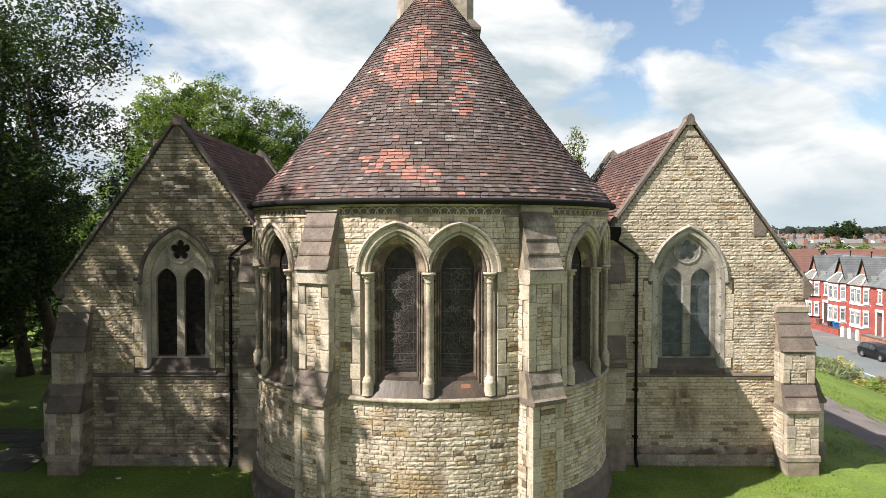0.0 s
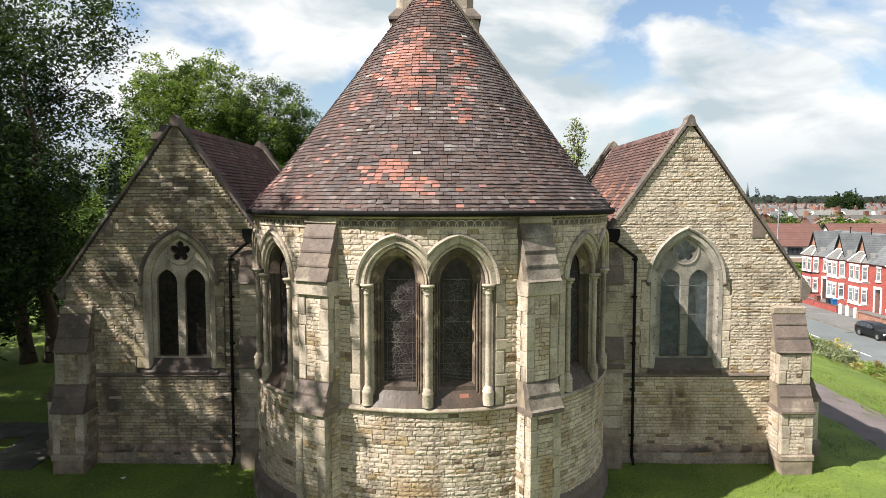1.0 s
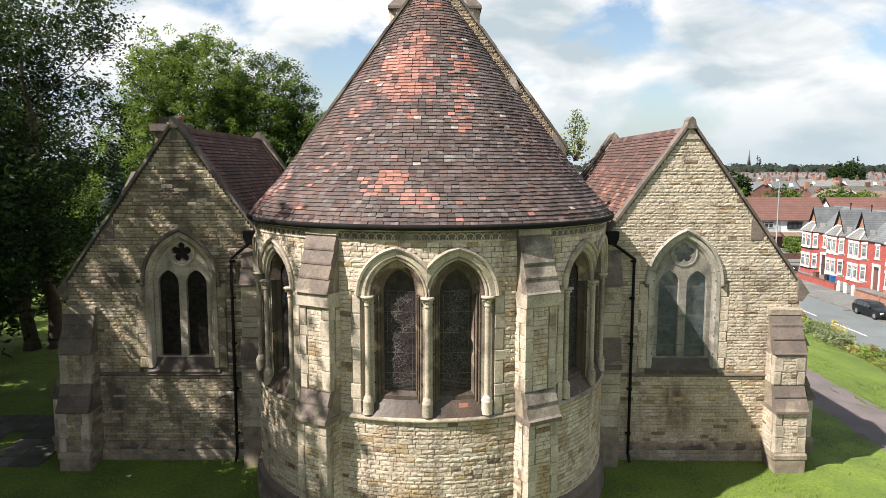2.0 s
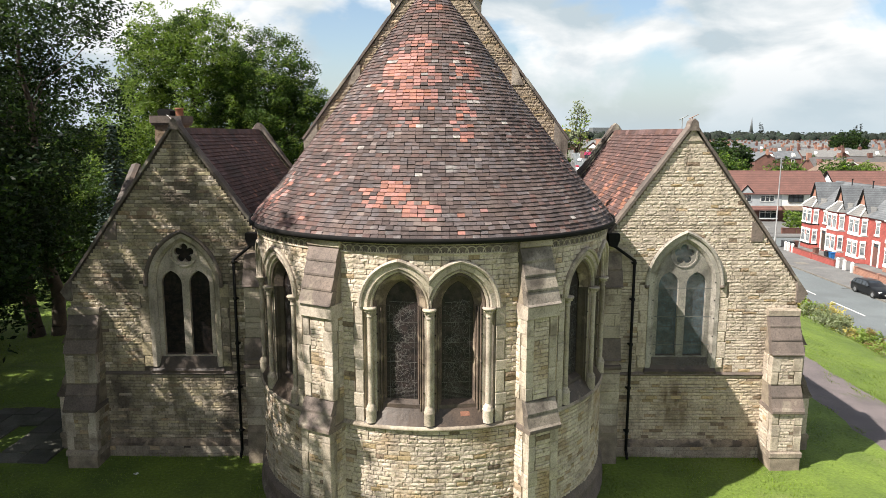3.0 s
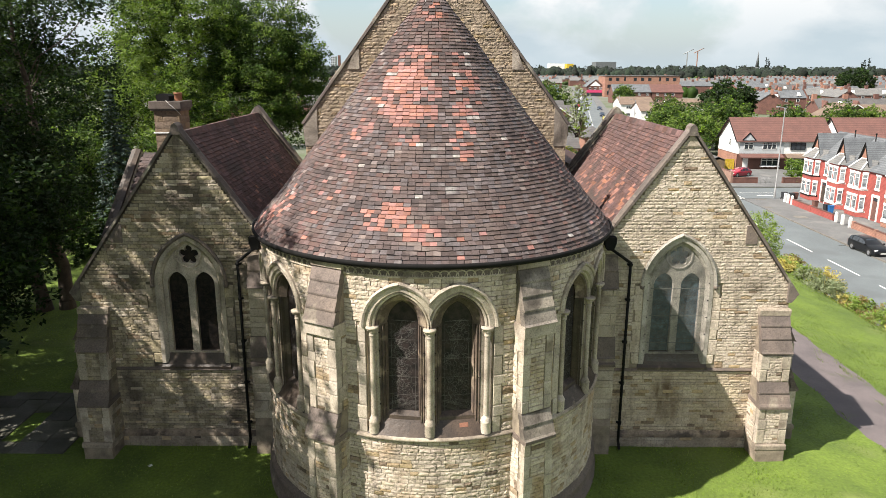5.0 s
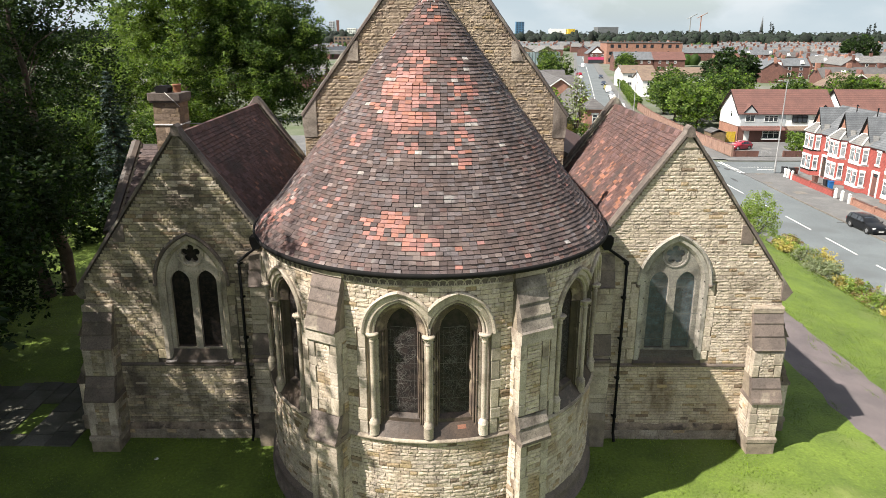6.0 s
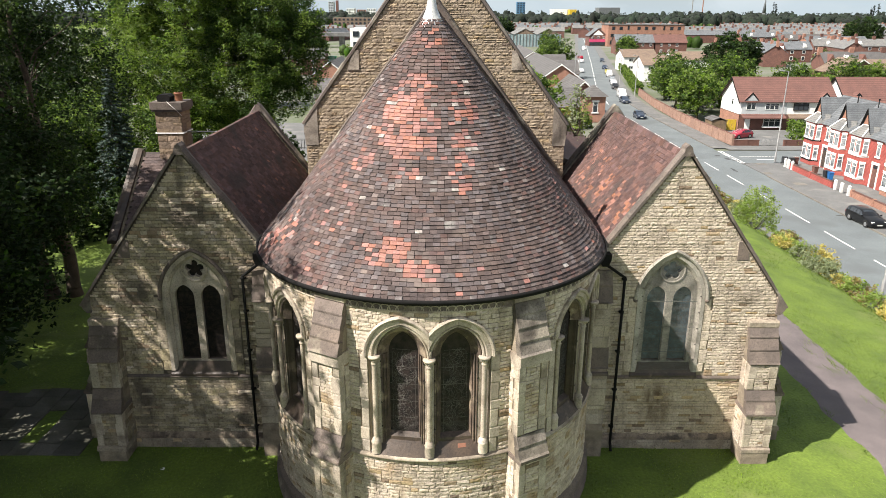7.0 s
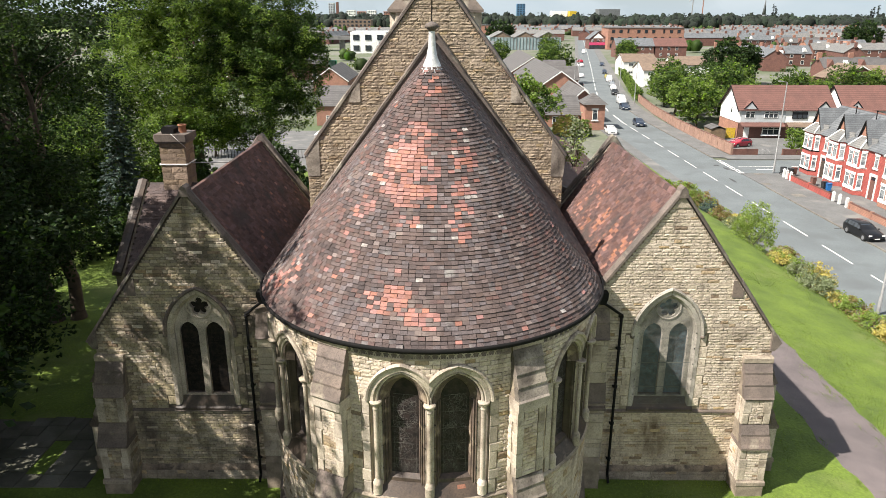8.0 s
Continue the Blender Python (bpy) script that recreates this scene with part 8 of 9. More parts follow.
def bush(x, y, rx, ry, h, mats, seed, label, leaf=0.155, dens=1.35, z=None, upright=False):
    r = random.Random(seed)
    z = ground_z(x, y) if z is None else z
    t = thing("shrub", label, "shrub", "shrubs on the bank", at=(x, y, z))
    pts, rd = [], []
    n = int(34 * rx * ry * max(1, h) * dens) + 12
    for _ in range(n):
        d = Vector((r.gauss(0, 1), r.gauss(0, 1), abs(r.gauss(0, 1)))).normalized()
        q = r.uniform(0.2, 1) ** 0.45 * (1 + 0.18 * noise.noise(d * 2.3 + Vector((seed, 0, 0))))
        pts.append((d.x * rx * q, d.y * ry * q, 0.05 + d.z * h * q))
        rd.append(r.uniform(0.16, 0.32))
    acc = Acc()
    for p in r.sample(pts, min(12, len(pts))):
        acc.tube((r.uniform(-0.1, 0.1), r.uniform(-0.1, 0.1), -0.1), p, 0.025, 0.008, 5, caps=False)
    part("woody_base", acc, "bark", t)
    ob = new("foliage", leaf_mesh("foliage", pts, rd, 16, leaf, mats, seed, 1.3 if upright else 0.9))
    ob.parent = t
    return t


for k, (ux, uy, ur, uh) in enumerate([(-31, 44, 3.0, 4.5), (-26.5, 47, 3.0, 4.0), (-36, 42, 3.4, 5.0), (-22.5, 50, 2.8, 4.2), (-40, 48, 3.6, 5.0), (-17.5, 52, 2.6, 3.6), (-13.5, 56, 2.8, 3.8), (-9.5, 60, 2.8, 4.0), (-16, 66, 3.2, 5.0), (-24, 64, 3.4, 5.0), (-30, 58, 3.2, 5.0), (-10, 70, 3.2, 4.4), (-37, 68, 4.5, 6.5), (-45, 66, 4.5, 6.0)]):
    u = bush(ux, uy, ur, ur, uh, ["leaf_dark", "leaf"], 140 + k, "dark green understorey shrub beneath the trees", 0.24, 0.32)
conifer(-23.7, 50.8, 0, 11.4, 2.5, 21, "blue-green conifer behind the chapel chimney")

BUSHES = [
    (26.9, 82.5, 1.3, 1.5, 1.6, ["leaf_shrub", "leaf_bright"], "bright green shrub on the bank"),
    (27.6, 78.5, 1.3, 1.4, 1.5, ["leaf_grey", "leaf_shrub"], "grey-green rounded shrub on the bank"),
    (26.6, 75.5, 1.9, 1.8, 2.0, ["leaf_shrub", "leaf_bronze"], "green shrub with bronze tips on the bank"),
    (28.5, 74.0, 1.5, 1.7, 2.1, ["leaf_bronze", "leaf_shrub"], "bronze-green shrub on the bank"),
    (28.0, 71.2, 1.3, 1.3, 1.4, ["leaf_blue"], "blue-green low conifer on the bank"),
    (28.1, 68.8, 1.5, 1.3, 1.5, ["leaf_bronze", "leaf_shrub"], "olive brown shrub on the bank"),
    (29.3, 67.0, 1.4, 1.5, 1.8, ["leaf_yellow"], "golden feathery shrub on the bank"),
    (28.0, 64.3, 1.5, 1.6, 1.5, ["leaf_grey"], "grey-green mounded shrub on the bank"),
    (28.4, 55.6, 1.6, 1.5, 1.7, ["leaf_bronze", "leaf_shrub"], "bronze-tipped shrub on the bank"),
    (27.4, 53.9, 1.2, 1.1, 1.2, ["leaf_yellow", "leaf_shrub"], "yellow variegated shrub on the bank"),
    (27.8, 51.6, 1.4, 1.3, 1.4, ["leaf_grey", "leaf_shrub"], "grey-green clipped shrub on the bank"),
    (29.2, 51.4, 1.5, 1.5, 2.1, ["leaf_yellow"], "golden feathery shrub on the bank"),
    (27.5, 48.4, 1.7, 1.5, 1.3, ["leaf_grey"], "grey-green mounded shrub on the bank"),
    (28.7, 47.0, 1.1, 1.1, 1.3, ["leaf_yellow", "leaf_shrub"], "yellow-green shrub on the bank"),
    (28.2, 44.8, 1.5, 1.4, 1.5, ["leaf_shrub", "leaf_bronze"], "olive green shrub on the bank"),
    (28.0, 42.2, 1.5, 1.3, 1.4, ["leaf_shrub", "leaf_bronze"], "olive green shrub on the bank"),
    (28.6, 40.3, 1.6, 1.5, 1.9, ["leaf_yellow"], "golden feathery shrub on the bank"),
    (28.0, 38.0, 1.2, 1.2, 1.2, ["leaf_shrub", "leaf_bronze"], "olive green shrub on the bank"),
    (28.2, 35.2, 1.3, 1.3, 1.4, ["leaf_grey", "leaf_shrub"], "grey-green shrub on the bank"),
]
for k, (x, y, rx, ry, h, mats, label) in enumerate(BUSHES):
    bush(x, y, rx, ry, h, mats, 100 + k, label)
bush(27.6, 59.6, 2.0, 1.9, 4.2, ["leaf_shrub"], 130, "tall feathery bright green shrub on the bank", 0.14, 0.7, upright=True)
bush(5.95, 31.5, 0.6, 0.5, 2.2, ["leaf_grey", "leaf_shrub"], 131, "pale self-sown sapling on the gable's kneeler stone", 0.13, 1.4, z=10.0, upright=True)
aisle = thing("aisle", "low stone aisle with a red tiled roof behind the chapel", "building")
part("wall", Acc().box(5.5, 11.0, 33.2, 60, -0.5, 5.8), "stone_brown", aisle)
part("roof", Acc().prism([(5.45, 8.6), (11.4, 5.7), (11.4, 5.5), (5.45, 8.4)], 33.2, 60, axis="y"), "tile_chapel", aisle)
part("end_coping", Acc().prism([(5.45, 8.75), (11.5, 5.8), (11.5, 5.6), (5.45, 8.5)], 33.0, 33.4, axis="y"), "coping", aisle)
bush(22.5, 131.0, 2.6, 2.2, 4.0, ["leaf_yellow", "leaf_shrub"], 132, "tall yellow-green shrub before the brick flats", 0.25, 0.4, z=-5.1)
bush(25.5, 130.0, 2.2, 2.0, 3.2, ["leaf_bright", "leaf"], 133, "green shrub before the brick flats", 0.25, 0.4, z=-5.1)

# town trees: a few shapes, repeated
mid = [tree(52, 150, -5.1, 2.0, [(0, 0, 5.0, 4.6, 4.6, 3.9), (2, 1, 6.5, 3.2, 3.2, 2.8)], 400, 13, 0.46, ["leaf_bright", "leaf"], 61, "leafy green tree behind the garden wall", 0.22, -0.2, 14, group="town trees"),
       tree(56, 166, -5.1, 2.0, [(0, 0, 5.5, 4.2, 4.2, 4.4)], 360, 13, 0.46, ["leaf", "leaf_bright"], 62, "leafy green tree behind the garden wall", 0.22, -0.2, 14, group="town trees"),
       tree(91.5, 230, -5.1, 3.0, [(0, 0, 8.3, 8.6, 7.5, 6.4), (-4.5, 0, 7, 5.5, 5.5, 5.2), (5, 1, 7.4, 5, 5, 5.2)], 900, 13, 0.7, ["leaf_dark", "leaf"], 63, "large dark green tree among the houses", 0.35, -0.2, 16, group="town trees")]
rm = random.Random(77)
PLACES = [(0, 50.5, 141), (1, 51.5, 158), (0, 54, 174), (1, 57, 184), (0, 60, 150), (1, 62, 160), (0, 66, 152), (1, 63, 172), (0, 70, 165), (1, 76, 158), (0, 82, 166), (1, 72, 178), (0, 90, 170), (1, 98, 176), (0, 104, 176), (1, 112, 172), (0, 122, 178), (1, 130, 170), (0, 138, 178), (1, 129, 245), (1, 150, 172),
          (1, 36.5, 232), (0, 34.5, 246), (1, 43, 300), (0, 46, 322), (1, 50, 348), (1, 26, 330), (0, 12, 262), (1, 4, 280), (0, 16, 300), (1, 80, 318), (0, 88, 352), (1, 74, 292), (2, 170, 205), (2, 190, 280), (0, 160, 240), (1, 172, 250), (2, -70, 320), (2, -95, 300), (2, -55, 300), (2, -120, 330), (0, -40, 160), (1, -46, 130), (0, -36, 110), (1, 10, 122), (0, 16, 128), (2, 40, 520), (2, 240, 420), (2, 300, 380)]
for k, (i, x, y) in enumerate(PLACES):
    s = rm.uniform(0.8, 1.2)
    copy_thing(mid[i], pose(x, y, -5.1, 0, 0, rm.uniform(0, 360)) @ Matrix.Diagonal((s, s, s * rm.uniform(0.9, 1.1), 1)))


def hedge(x0, y0, x1, y1, w, h, seed, label):
    r = random.Random(seed)
    t = thing("hedge", label, "hedge", "hedges")
    L = math.hypot(x1 - x0, y1 - y0)
    pts, rd = [], []
    for _ in range(int(L * w * h * 9)):
        q, s, u = r.random(), r.choice((-1, 1)) * r.uniform(0.3, 1) * w / 2, r.random() ** 0.6
        nx, ny = (y1 - y0) / L, -(x1 - x0) / L
        pts.append((x0 + (x1 - x0) * q + nx * s, y0 + (y1 - y0) * q + ny * s, -5.0 + u * h))
        rd.append(0.3)
    ob = new("foliage", leaf_mesh("foliage", pts, rd, 8, 0.34, ["leaf_bright", "leaf"], seed))
    ob.parent = t


hedge(50.4, 184, 54, 206, 1.8, 2.6, 81, "tall clipped green hedge along the street")
hedge(55, 210, 62, 246, 1.8, 2.4, 82, "tall clipped green hedge along the street")
hedge(62.5, 250, 68, 280, 1.8, 2.4, 83, "tall clipped green hedge along the street")
hedge(55.5, 112.8, 62, 112.8, 1.6, 2.3, 84, "clipped green garden hedge before the white house")
hedge(62, 113, 62, 126, 1.4, 2.2, 85, "clipped green garden hedge before the white house")


def lumps(acc, r, x, y, z, w, h):
    """The crown of one far tree: a few uneven overlapping lobes."""
    for k in range(r.choice((2, 3, 3))):
        cx, cy = x + r.gauss(0, 0.28) * w, y + r.gauss(0, 0.28) * w
        a, t = w * r.uniform(0.38, 0.6), h * r.uniform(0.7, 1.05)
        ring = []
        for q, s in ((0.12, 0.75), (0.45, 1.0), (0.75, 0.85), (0.93, 0.5)):
            ring.append([(cx + a * s * r.uniform(0.75, 1.2) * math.cos(i * 0.898 + q), cy + a * s * r.uniform(0.75, 1.2) * math.sin(i * 0.898 + q), z + t * q * r.uniform(0.93, 1.07)) for i in range(7)])
        vs = [p for g in ring for p in g] + [(cx, cy, z + t)]
        fs = [(7 * j + i, 7 * j + (i + 1) % 7, 7 * j + 7 + (i + 1) % 7, 7 * j + 7 + i) for j in range(3) for i in range(7)] + [(21 + i, 21 + (i + 1) % 7, 28) for i in range(7)]
        acc.add(vs, fs, 0, True)


def woodland():
    r = random.Random(91)
    acc = Acc()
    pts, rd = [], []
    for k in range(1500):
        x = r.uniform(-1000, 1300)
        y = (r.uniform(1000, 1120) if k % 2 else r.uniform(1120, 1500)) + 0.06 * abs(x)
        w, h = r.uniform(9, 17), r.uniform(16, 24) * (0.8 + (y - 1000) / 2600)
        lumps(acc, r, x, y, -5.2, w, h)
        for _ in range(2):
            pts.append((x + r.gauss(0, 0.3) * w, y + r.gauss(0, 0.3) * w, -5 + h * r.uniform(0.55, 1.0)))
            rd.append(r.uniform(1.5, 3.0))
    for px, ph in ((667, 40), (672, 36), (871, 34), (880, 38), (866, 30)):  # tall poplars above the belt
        for j in range(60):
            q = r.random()
            pts.append((px + r.gauss(0, 2.2 * (1 - q)), 1500 + r.gauss(0, 2), -5 + ph * (0.1 + 0.9 * q)))
            rd.append(2.4 * (1.1 - q))
    body = part("woodland", acc, "far_tree", fix=False)
    tagged(body, "dark belt of woodland along the horizon", "woodland", kind="stuff")
    ob = new("foliage", leaf_mesh("foliage", pts, rd, 7, 2.1, ["far_tree"], 91))
    ob.parent = body
    acc, pts, rd = Acc(), [], []
    for k in range(330):
        x, y = r.uniform(-300, 800), r.uniform(260, 900)
        if abs(x - (37 + max(0, y - 180) * 0.19)) < 16 or (20 < x < 110 and y < 480):
            continue
        w, h = r.uniform(3.5, 8), r.uniform(4, 8.5)
        lumps(acc, r, x, y, -5.2, w, h)
        for _ in range(6):
            d = Vector((r.gauss(0, 1), r.gauss(0, 1), abs(r.gauss(0, 1)))).normalized()
            pts.append((x + d.x * w * 0.55, y + d.y * w * 0.55, -5.2 + h * (0.3 + 0.65 * d.z)))
            rd.append(w * 0.28)
    body = part("garden_trees", acc, "leaf", fix=False)
    tagged(body, "scattered green garden trees among far houses", "trees", kind="stuff")
    ob = new("foliage", leaf_mesh("foliage", pts, rd, 20, 0.8, ["leaf", "leaf_bright"], 92))
    ob.parent = body


woodland()


def lawn():
    """Short blades over the lawn round the church."""
    g = np.random.RandomState(5)
    N = 520000
    x, y = g.uniform(-24, 30, N), g.uniform(13, 60, N) ** 1.0
    near = g.uniform(0, 1, N) < np.clip(1.25 - (y - 16) / 40, 0.15, 1)
    free = near & ~((x > 15.6) & (x < 19.1)) & ~((np.abs(x + 0.3) < 12.0) & (y > 22.2)) & ~(np.hypot(x + 0.34, y - 21.95) < 5.5) & ~((x < -12.6) & (x > -19) & (y > 21.5) & (y < 25.7))
    x, y = x[free], y[free]
    # weeds in the cracks and along the edges of the path
    c = g.randint(0, 90, 3200)
    wx, wy = np.where(g.uniform(0, 1, 90) < 0.4, g.uniform(17.9, 18.8, 90), np.where(g.uniform(0, 1, 90) < 0.5, 15.8, 18.9)), g.uniform(14, 55, 90)
    x = np.concatenate([x, wx[c] + g.normal(0, 0.07, 3200)])
    y = np.concatenate([y, wy[c] + g.normal(0, 0.25, 3200)])
    z = np.array([ground_z(a, b) for a, b in zip(x, y)])
    n = len(x)
    z[n - 3200:] += 0.085
    # uneven growth: tufts a hand wide in patches a stride wide
    tuft = np.sin(x * 9.1 + 2 * np.sin(y * 3.7)) * np.sin(y * 8.3 + 2 * np.sin(x * 4.3)) + 0.7 * np.sin(x * 2.1 + y * 0.9) * np.sin(y * 1.7 - x * 0.8)
    # longer where the mower misses, along the foot of the walls
    edge = (np.abs(x + 0.3) < 12.4) & (y > 21.75) | (np.hypot(x + 0.34, y - 21.95) < 5.9)
    a, h, w = g.uniform(0, 6.28, n), g.uniform(0.025, 0.065, n) * (1 + 0.55 * np.clip(tuft, -1, 1.3)) * np.where(edge, 1.9, 1.0), g.uniform(0.006, 0.016, n)
    lean = g.normal(0, 0.055, (n, 2))
    v = np.stack([np.c_[x - w * np.cos(a), y - w * np.sin(a), z - 0.03], np.c_[x + w * np.cos(a), y + w * np.sin(a), z - 0.03], np.c_[x + lean[:, 0], y + lean[:, 1], z + h]], axis=1).reshape(-1, 3)
    me = bpy.data.meshes.new("grass")
    me.vertices.add(3 * n)
    me.vertices.foreach_set("co", v.astype(np.float32).ravel())
    me.loops.add(3 * n)
    me.loops.foreach_set("vertex_index", np.arange(3 * n, dtype=np.int32))
    me.polygons.add(n)
    me.polygons.foreach_set("loop_start", (np.arange(n) * 3).astype(np.int32))
    me.polygons.foreach_set("use_smooth", np.zeros(n, dtype=bool))
    me.materials.append(M["blade"])
    me.update(calc_edges=True)
    tagged(new("grass", me), "short mown grass blades on the church lawn", "grass", kind="stuff")


lawn()
# ---- parked cars ----
def car(x, y, turn, paint, label, kind="estate", z=-5.13):
    """A car that faces its own -y, turned about the vertical."""
    c = thing("car", label, "car", "parked cars", at=(x, y, z), turn=turn)
    L, W = {"estate": (4.58, 1.80), "hatch": (4.0, 1.74), "van": (5.3, 1.95)}[kind]
    lines = {"estate": [(-0.5, 0.42, 0.62), (-0.47, 0.60, 0.72), (-0.40, 0.80, 0.86), (-0.22, 0.93, 0.97), (-0.18, 0.95, 1.02), (-0.02, 0.95, 1.40), (0.10, 0.95, 1.46), (0.34, 0.95, 1.44), (0.44, 0.95, 1.34), (0.485, 0.92, 0.98), (0.5, 0.80, 0.86)],
             "hatch": [(-0.5, 0.42, 0.62), (-0.46, 0.62, 0.76), (-0.38, 0.82, 0.90), (-0.25, 0.94, 1.0), (-0.20, 0.96, 1.04), (-0.02, 0.96, 1.44), (0.12, 0.96, 1.48), (0.30, 0.96, 1.44), (0.42, 0.96, 1.28), (0.48, 0.92, 0.96), (0.5, 0.80, 0.84)],
             "van": [(-0.5, 0.5, 0.75), (-0.46, 0.8, 0.95), (-0.36, 1.0, 1.15), (-0.30, 1.1, 1.3), (-0.26, 1.15, 1.5), (-0.17, 1.2, 1.95), (-0.05, 1.2, 2.05), (0.30, 1.2, 2.05), (0.47, 1.2, 2.02), (0.49, 1.15, 1.5), (0.5, 0.9, 1.0)]}[kind]
    body, glass = Acc(), Acc()
    secs = []
    for q, belt, top in lines:
        yy = q * L
        taper = 0.90 if abs(q) > 0.49 else (0.96 if abs(q) > 0.44 else 1.0)
        hw = W / 2 * taper
        tw = hw * (0.78 if top - belt > 0.2 else 0.93)
        secs.append([(-hw * 0.94, yy, 0.2), (-hw, yy, 0.45), (-hw, yy, belt * 0.86), (-hw * 0.97, yy, belt), (-tw, yy, top - 0.04), (-tw * 0.86, yy, top), (tw * 0.86, yy, top), (tw, yy, top - 0.04), (hw * 0.97, yy, belt), (hw, yy, belt * 0.86), (hw, yy, 0.45), (hw * 0.94, yy, 0.2)])
    m = len(secs[0])
    body.add([p for s in secs for p in s], [(i * m + j, i * m + j + 1, (i + 1) * m + j + 1, (i + 1) * m + j) for i in range(len(secs) - 1) for j in range(m - 1)] + [tuple(range(m)), tuple(range(len(secs) * m - 1, (len(secs) - 1) * m - 1, -1))], 0, True)
    b = part("body", body, paint, c)

    def lerp(p, q, t):
        return tuple(a + (d - a) * t for a, d in zip(p, q))

    def pane(p0, p1, p2, p3, push):
        g = Acc()
        pts = [Vector(p) for p in (p0, p1, p2, p3)]
        cen = sum(pts, Vector()) / 4
        pts = [cen + (p - cen) * 0.88 + Vector(push) for p in pts]
        g.add(pts, [(0, 1, 2, 3)])
        part("window", g, "window_glass", c, fix=False)
    e = 0.012
    i0 = 4 if kind != "van" else 4
    pane(secs[i0][3], secs[i0][8], secs[i0 + 1][6], secs[i0 + 1][5], (0, -e, e))
    if kind != "van":
        pane(secs[8][4], secs[8][7], secs[9][8], secs[9][3], (0, e, e))
        for a, bb in ((5, 6), (6, 7), (7, 8)):
            for l, h, s in ((3, 4, -1), (8, 7, 1)):
                pane(secs[a][l], secs[bb][l], secs[bb][h], secs[a][h], (s * e, 0, e))
        for l, h, s in ((3, 4, -1), (8, 7, 1)):
            pane(secs[4][l], secs[5][l], secs[5][h], lerp(secs[4][l], secs[5][h], 0.15), (s * e, 0, e))
    else:
        for l, h, s in ((3, 4, -1), (8, 7, 1)):
            pane(secs[4][l], secs[6][l], secs[6][h], secs[5][h], (s * e, 0, e))
    for sy in (-0.30, 0.31):
        for s in (-1, 1):
            cx = s * (W / 2 - 0.09)
            w = part("wheel", Acc().tube((cx - 0.1, sy * L, 0.31), (cx + 0.1, sy * L, 0.31), 0.315, n=18), "rubber", c)
            part("rim", Acc().tube((cx + s * 0.09, sy * L, 0.31), (cx + s * 0.108, sy * L, 0.31), 0.21, n=12), "alloy", w)
            arch = Acc().tube((cx - 0.02, sy * L, 0.33), (s * (W / 2 + 0.004), sy * L, 0.33), 0.37, n=18)
            part("wheel_arch", arch, "rubber", c)
    for s in (-1, 1):
        yy = -0.475 * L
        part("headlight", Acc().box(s * W * 0.36 - 0.16, s * W * 0.36 + 0.16, yy - 0.06, yy + 0.1, 0.62, 0.74, b=0.04), "white_paint", c, "clear headlight")
        part("tail_light", Acc().box(s * W * 0.41 - 0.09, s * W * 0.41 + 0.09, 0.480 * L, 0.503 * L, 0.64, 0.86), "car_red", c, "red tail light")
        part("mirror", Acc().box(s * (W / 2 + 0.09) - 0.09, s * (W / 2 + 0.09) + 0.09, -0.17 * L - 0.06, -0.17 * L + 0.06, 0.95, 1.08, b=0.03), paint, c)
    part("grille", Acc().box(-0.42, 0.42, -0.503 * L, -0.49 * L, 0.42, 0.58), "rubber", c)
    part("number_plate", Acc().box(-0.26, 0.26, -0.508 * L, -0.503 * L, 0.36, 0.46), "white_paint", c, "plain white plate")
    part("bumper", Acc().box(-W * 0.46, W * 0.46, -0.502 * L, -0.47 * L, 0.22, 0.36, b=0.02), paint, c)
    return c


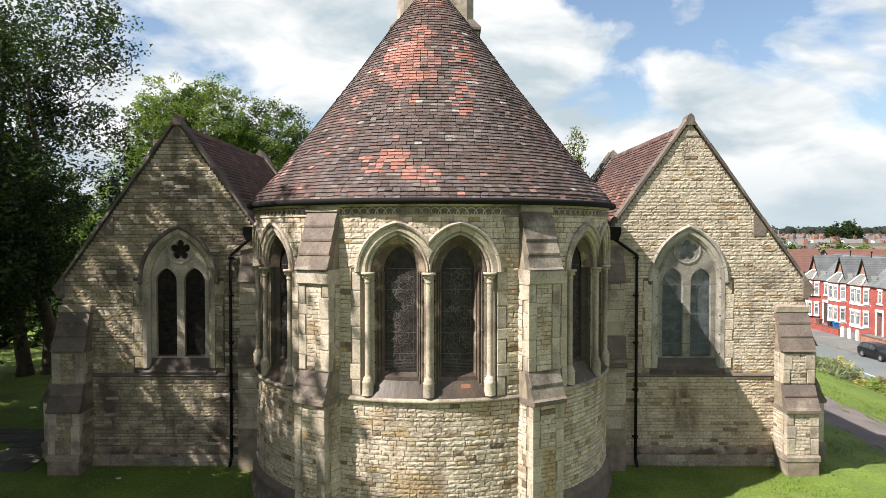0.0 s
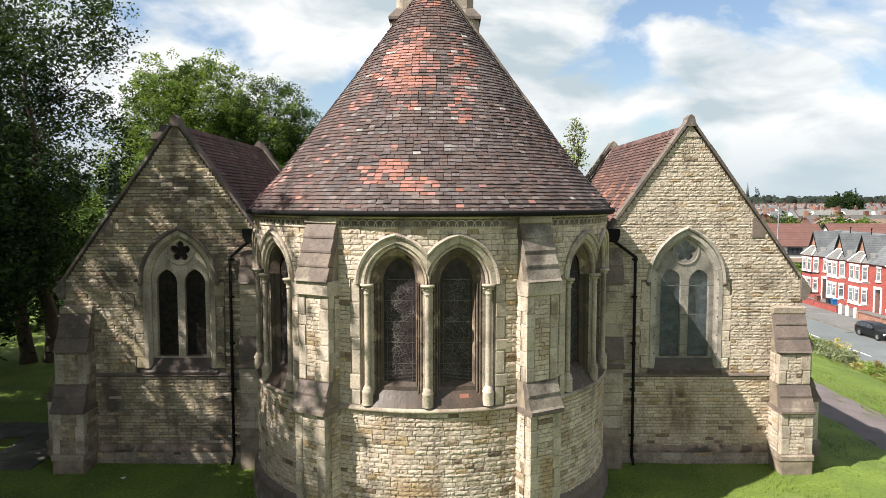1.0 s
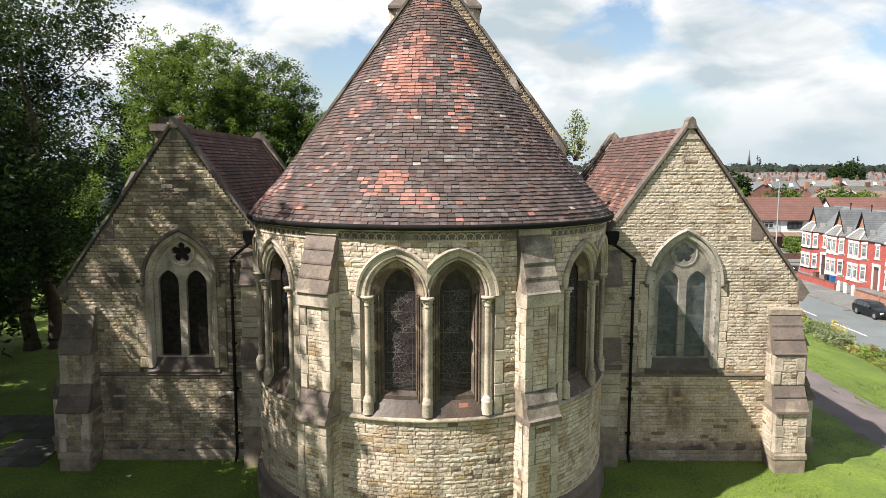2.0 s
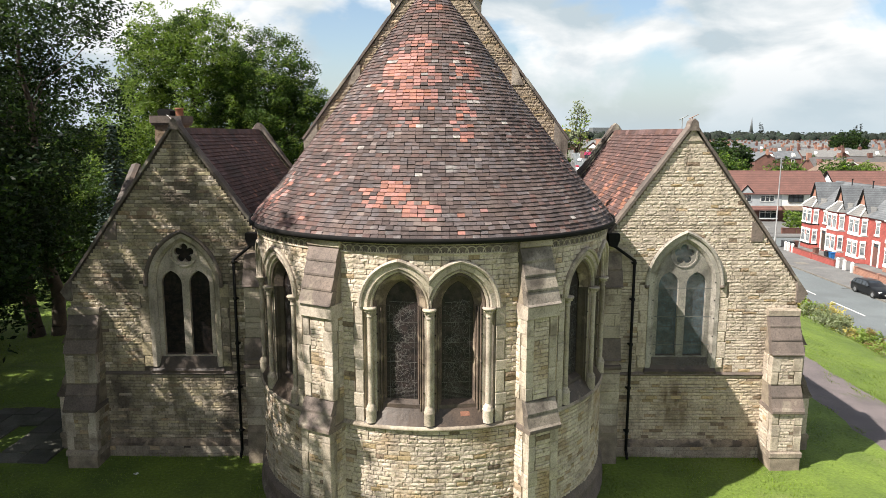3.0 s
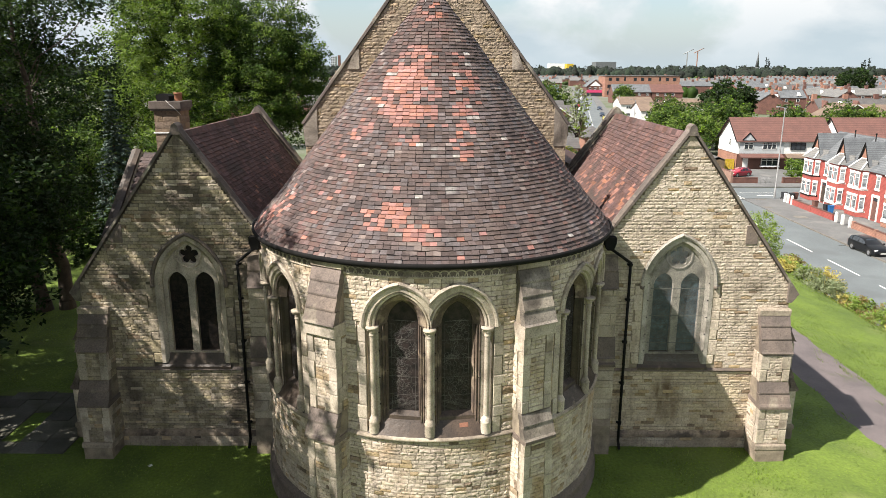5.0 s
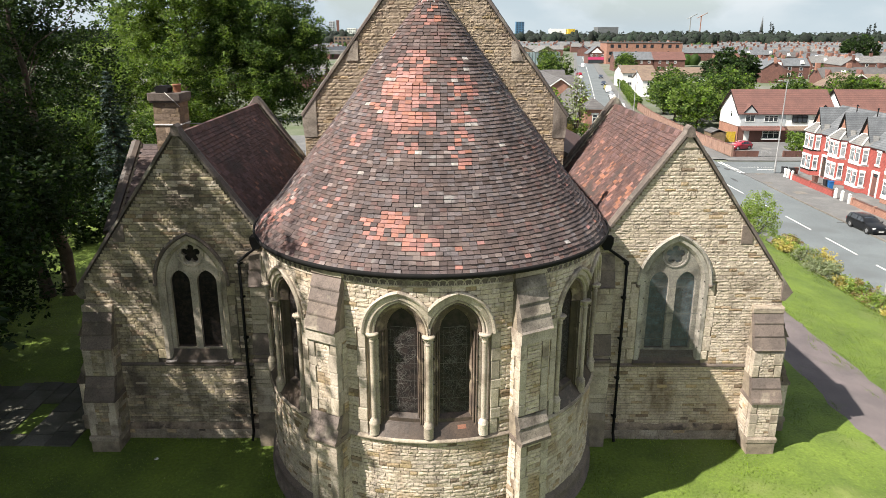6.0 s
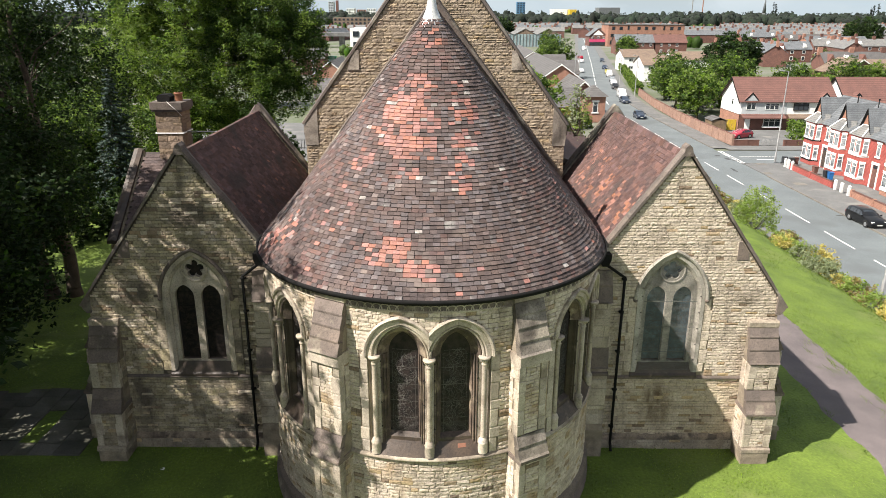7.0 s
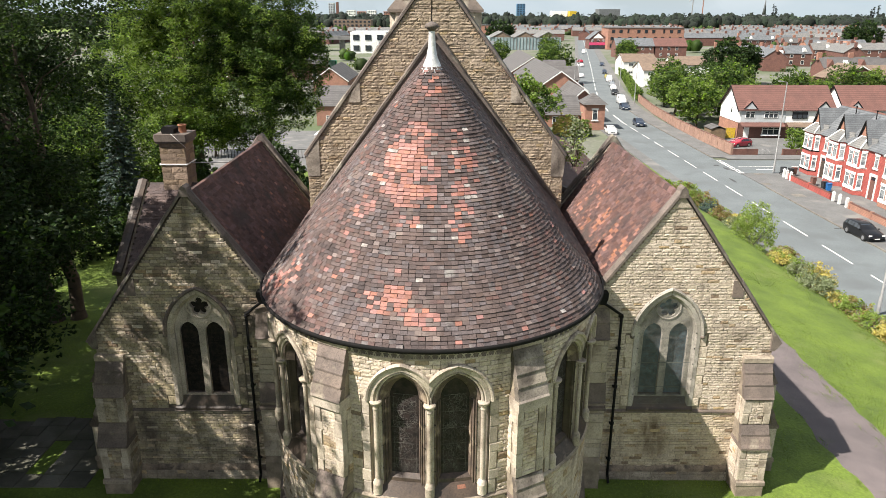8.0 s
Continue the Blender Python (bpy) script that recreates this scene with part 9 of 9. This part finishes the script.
car(42.95, 68.6, 2, "car_black", "black estate car parked half on the kerb", "estate", -5.1)
car(50.6, 119.4, -68, "car_red", "red hatchback parked on the drive", "hatch", -5.06)
for x, y, t, p, l, k in [
    (39.6, 143.0, 0, "car_blue", "dark blue car on the road", "hatch"), (42.9, 168.5, 2, "car_blue", "dark blue car parked beside the hedge", "estate"), (44.9, 180.0, 5, "car_white", "white van parked beside the hedge", "van"),
    (47.9, 200, 8, "car_black", "black car parked along the street", "hatch"), (50.4, 213, 9, "car_white", "white car parked along the street", "hatch"), (52.3, 223, 10, "car_grey", "grey car parked along the street", "hatch"),
    (55.2, 240, 10, "car_white", "white van parked along the street", "van"), (57.0, 251, 10, "leaf_yellow", "lime yellow car parked along the street", "hatch"), (60.6, 272, 10, "car_blue", "blue car parked along the street", "hatch"),
    (68.4, 313, 10, "car_blue", "blue car on the street", "hatch"), (31.6, 133.0, 0, "car_white", "white hatchback parked by the brick tower", "hatch"),
    (33.6, 170, 180, "car_black", "black car parked by the flats", "hatch"), (39.2, 206, 190, "car_grey", "silver car parked by the flats", "estate"), (41.8, 222, 190, "car_black", "black car parked by the flats", "hatch"), (48.4, 256, 190, "car_white", "pale car parked along the street", "hatch"), (58.3, 309, 190, "car_white", "pale car parked along the street", "hatch"), (62.6, 333, 190, "car_red", "red car parked along the street", "hatch"), (79.4, 413, 10, "car_white", "white van on the street", "van")]:
    car(x, y, t - (2 * t if t < 90 else 0), p, l, k)


# play yard behind the chapel
gz = thing("gazebo", "white canvas gazebo in the yard behind the church", "gazebo")
part("canopy", Acc().add([(-21.6, 117, -2.9), (-17.6, 117, -2.9), (-17.6, 121, -2.9), (-21.6, 121, -2.9), (-19.6, 119, -1.7)], [(0, 1, 4), (1, 2, 4), (2, 3, 4), (3, 0, 4)]), "render_white", gz)
for sx in (-21.5, -17.7):
    for sy in (117.1, 120.9):
        part("leg", Acc().tube((sx, sy, -5.15), (sx, sy, -2.9), 0.04, n=6), "galv", gz)
fr = random.Random(66)
yard = Acc().box(-44, -12, 98, 135, -5.2, -5.08)
tagged(part("yard", yard, "pavement"), "grey tarmac yard behind the church", "yard", kind="structure")
fence = thing("fence", "dark railing fence round the yard", "fence", "fences")
for k in range(60):
    part("post", Acc().box(-40 + 0.5 * k, -39.94 + 0.5 * k, 108, 108.06, -5.1, -3.6), "gutter", fence)
for z in (-3.7, -4.9):
    part("rail", Acc().box(-40, -10, 107.98, 108.02, z, z + 0.06), "gutter", fence)
pf = thing("fence", "grey timber paling fence beyond the shaded trees", "fence", "fences")
for k in range(64):
    a = Acc().box(-0.06, 0.06, -0.012, 0.012, 0, 1.25 + fr.uniform(-0.05, 0.05))
    ob = part("paling", a, "wood_fence", pf)
    q = k / 63
    xx, yy = -46 + 16 * q, 46 + 10 * q
    ob.matrix_basis = pose(xx, yy, ground_z(xx, yy) - 0.05, fr.uniform(-2, 2), 0, 32)
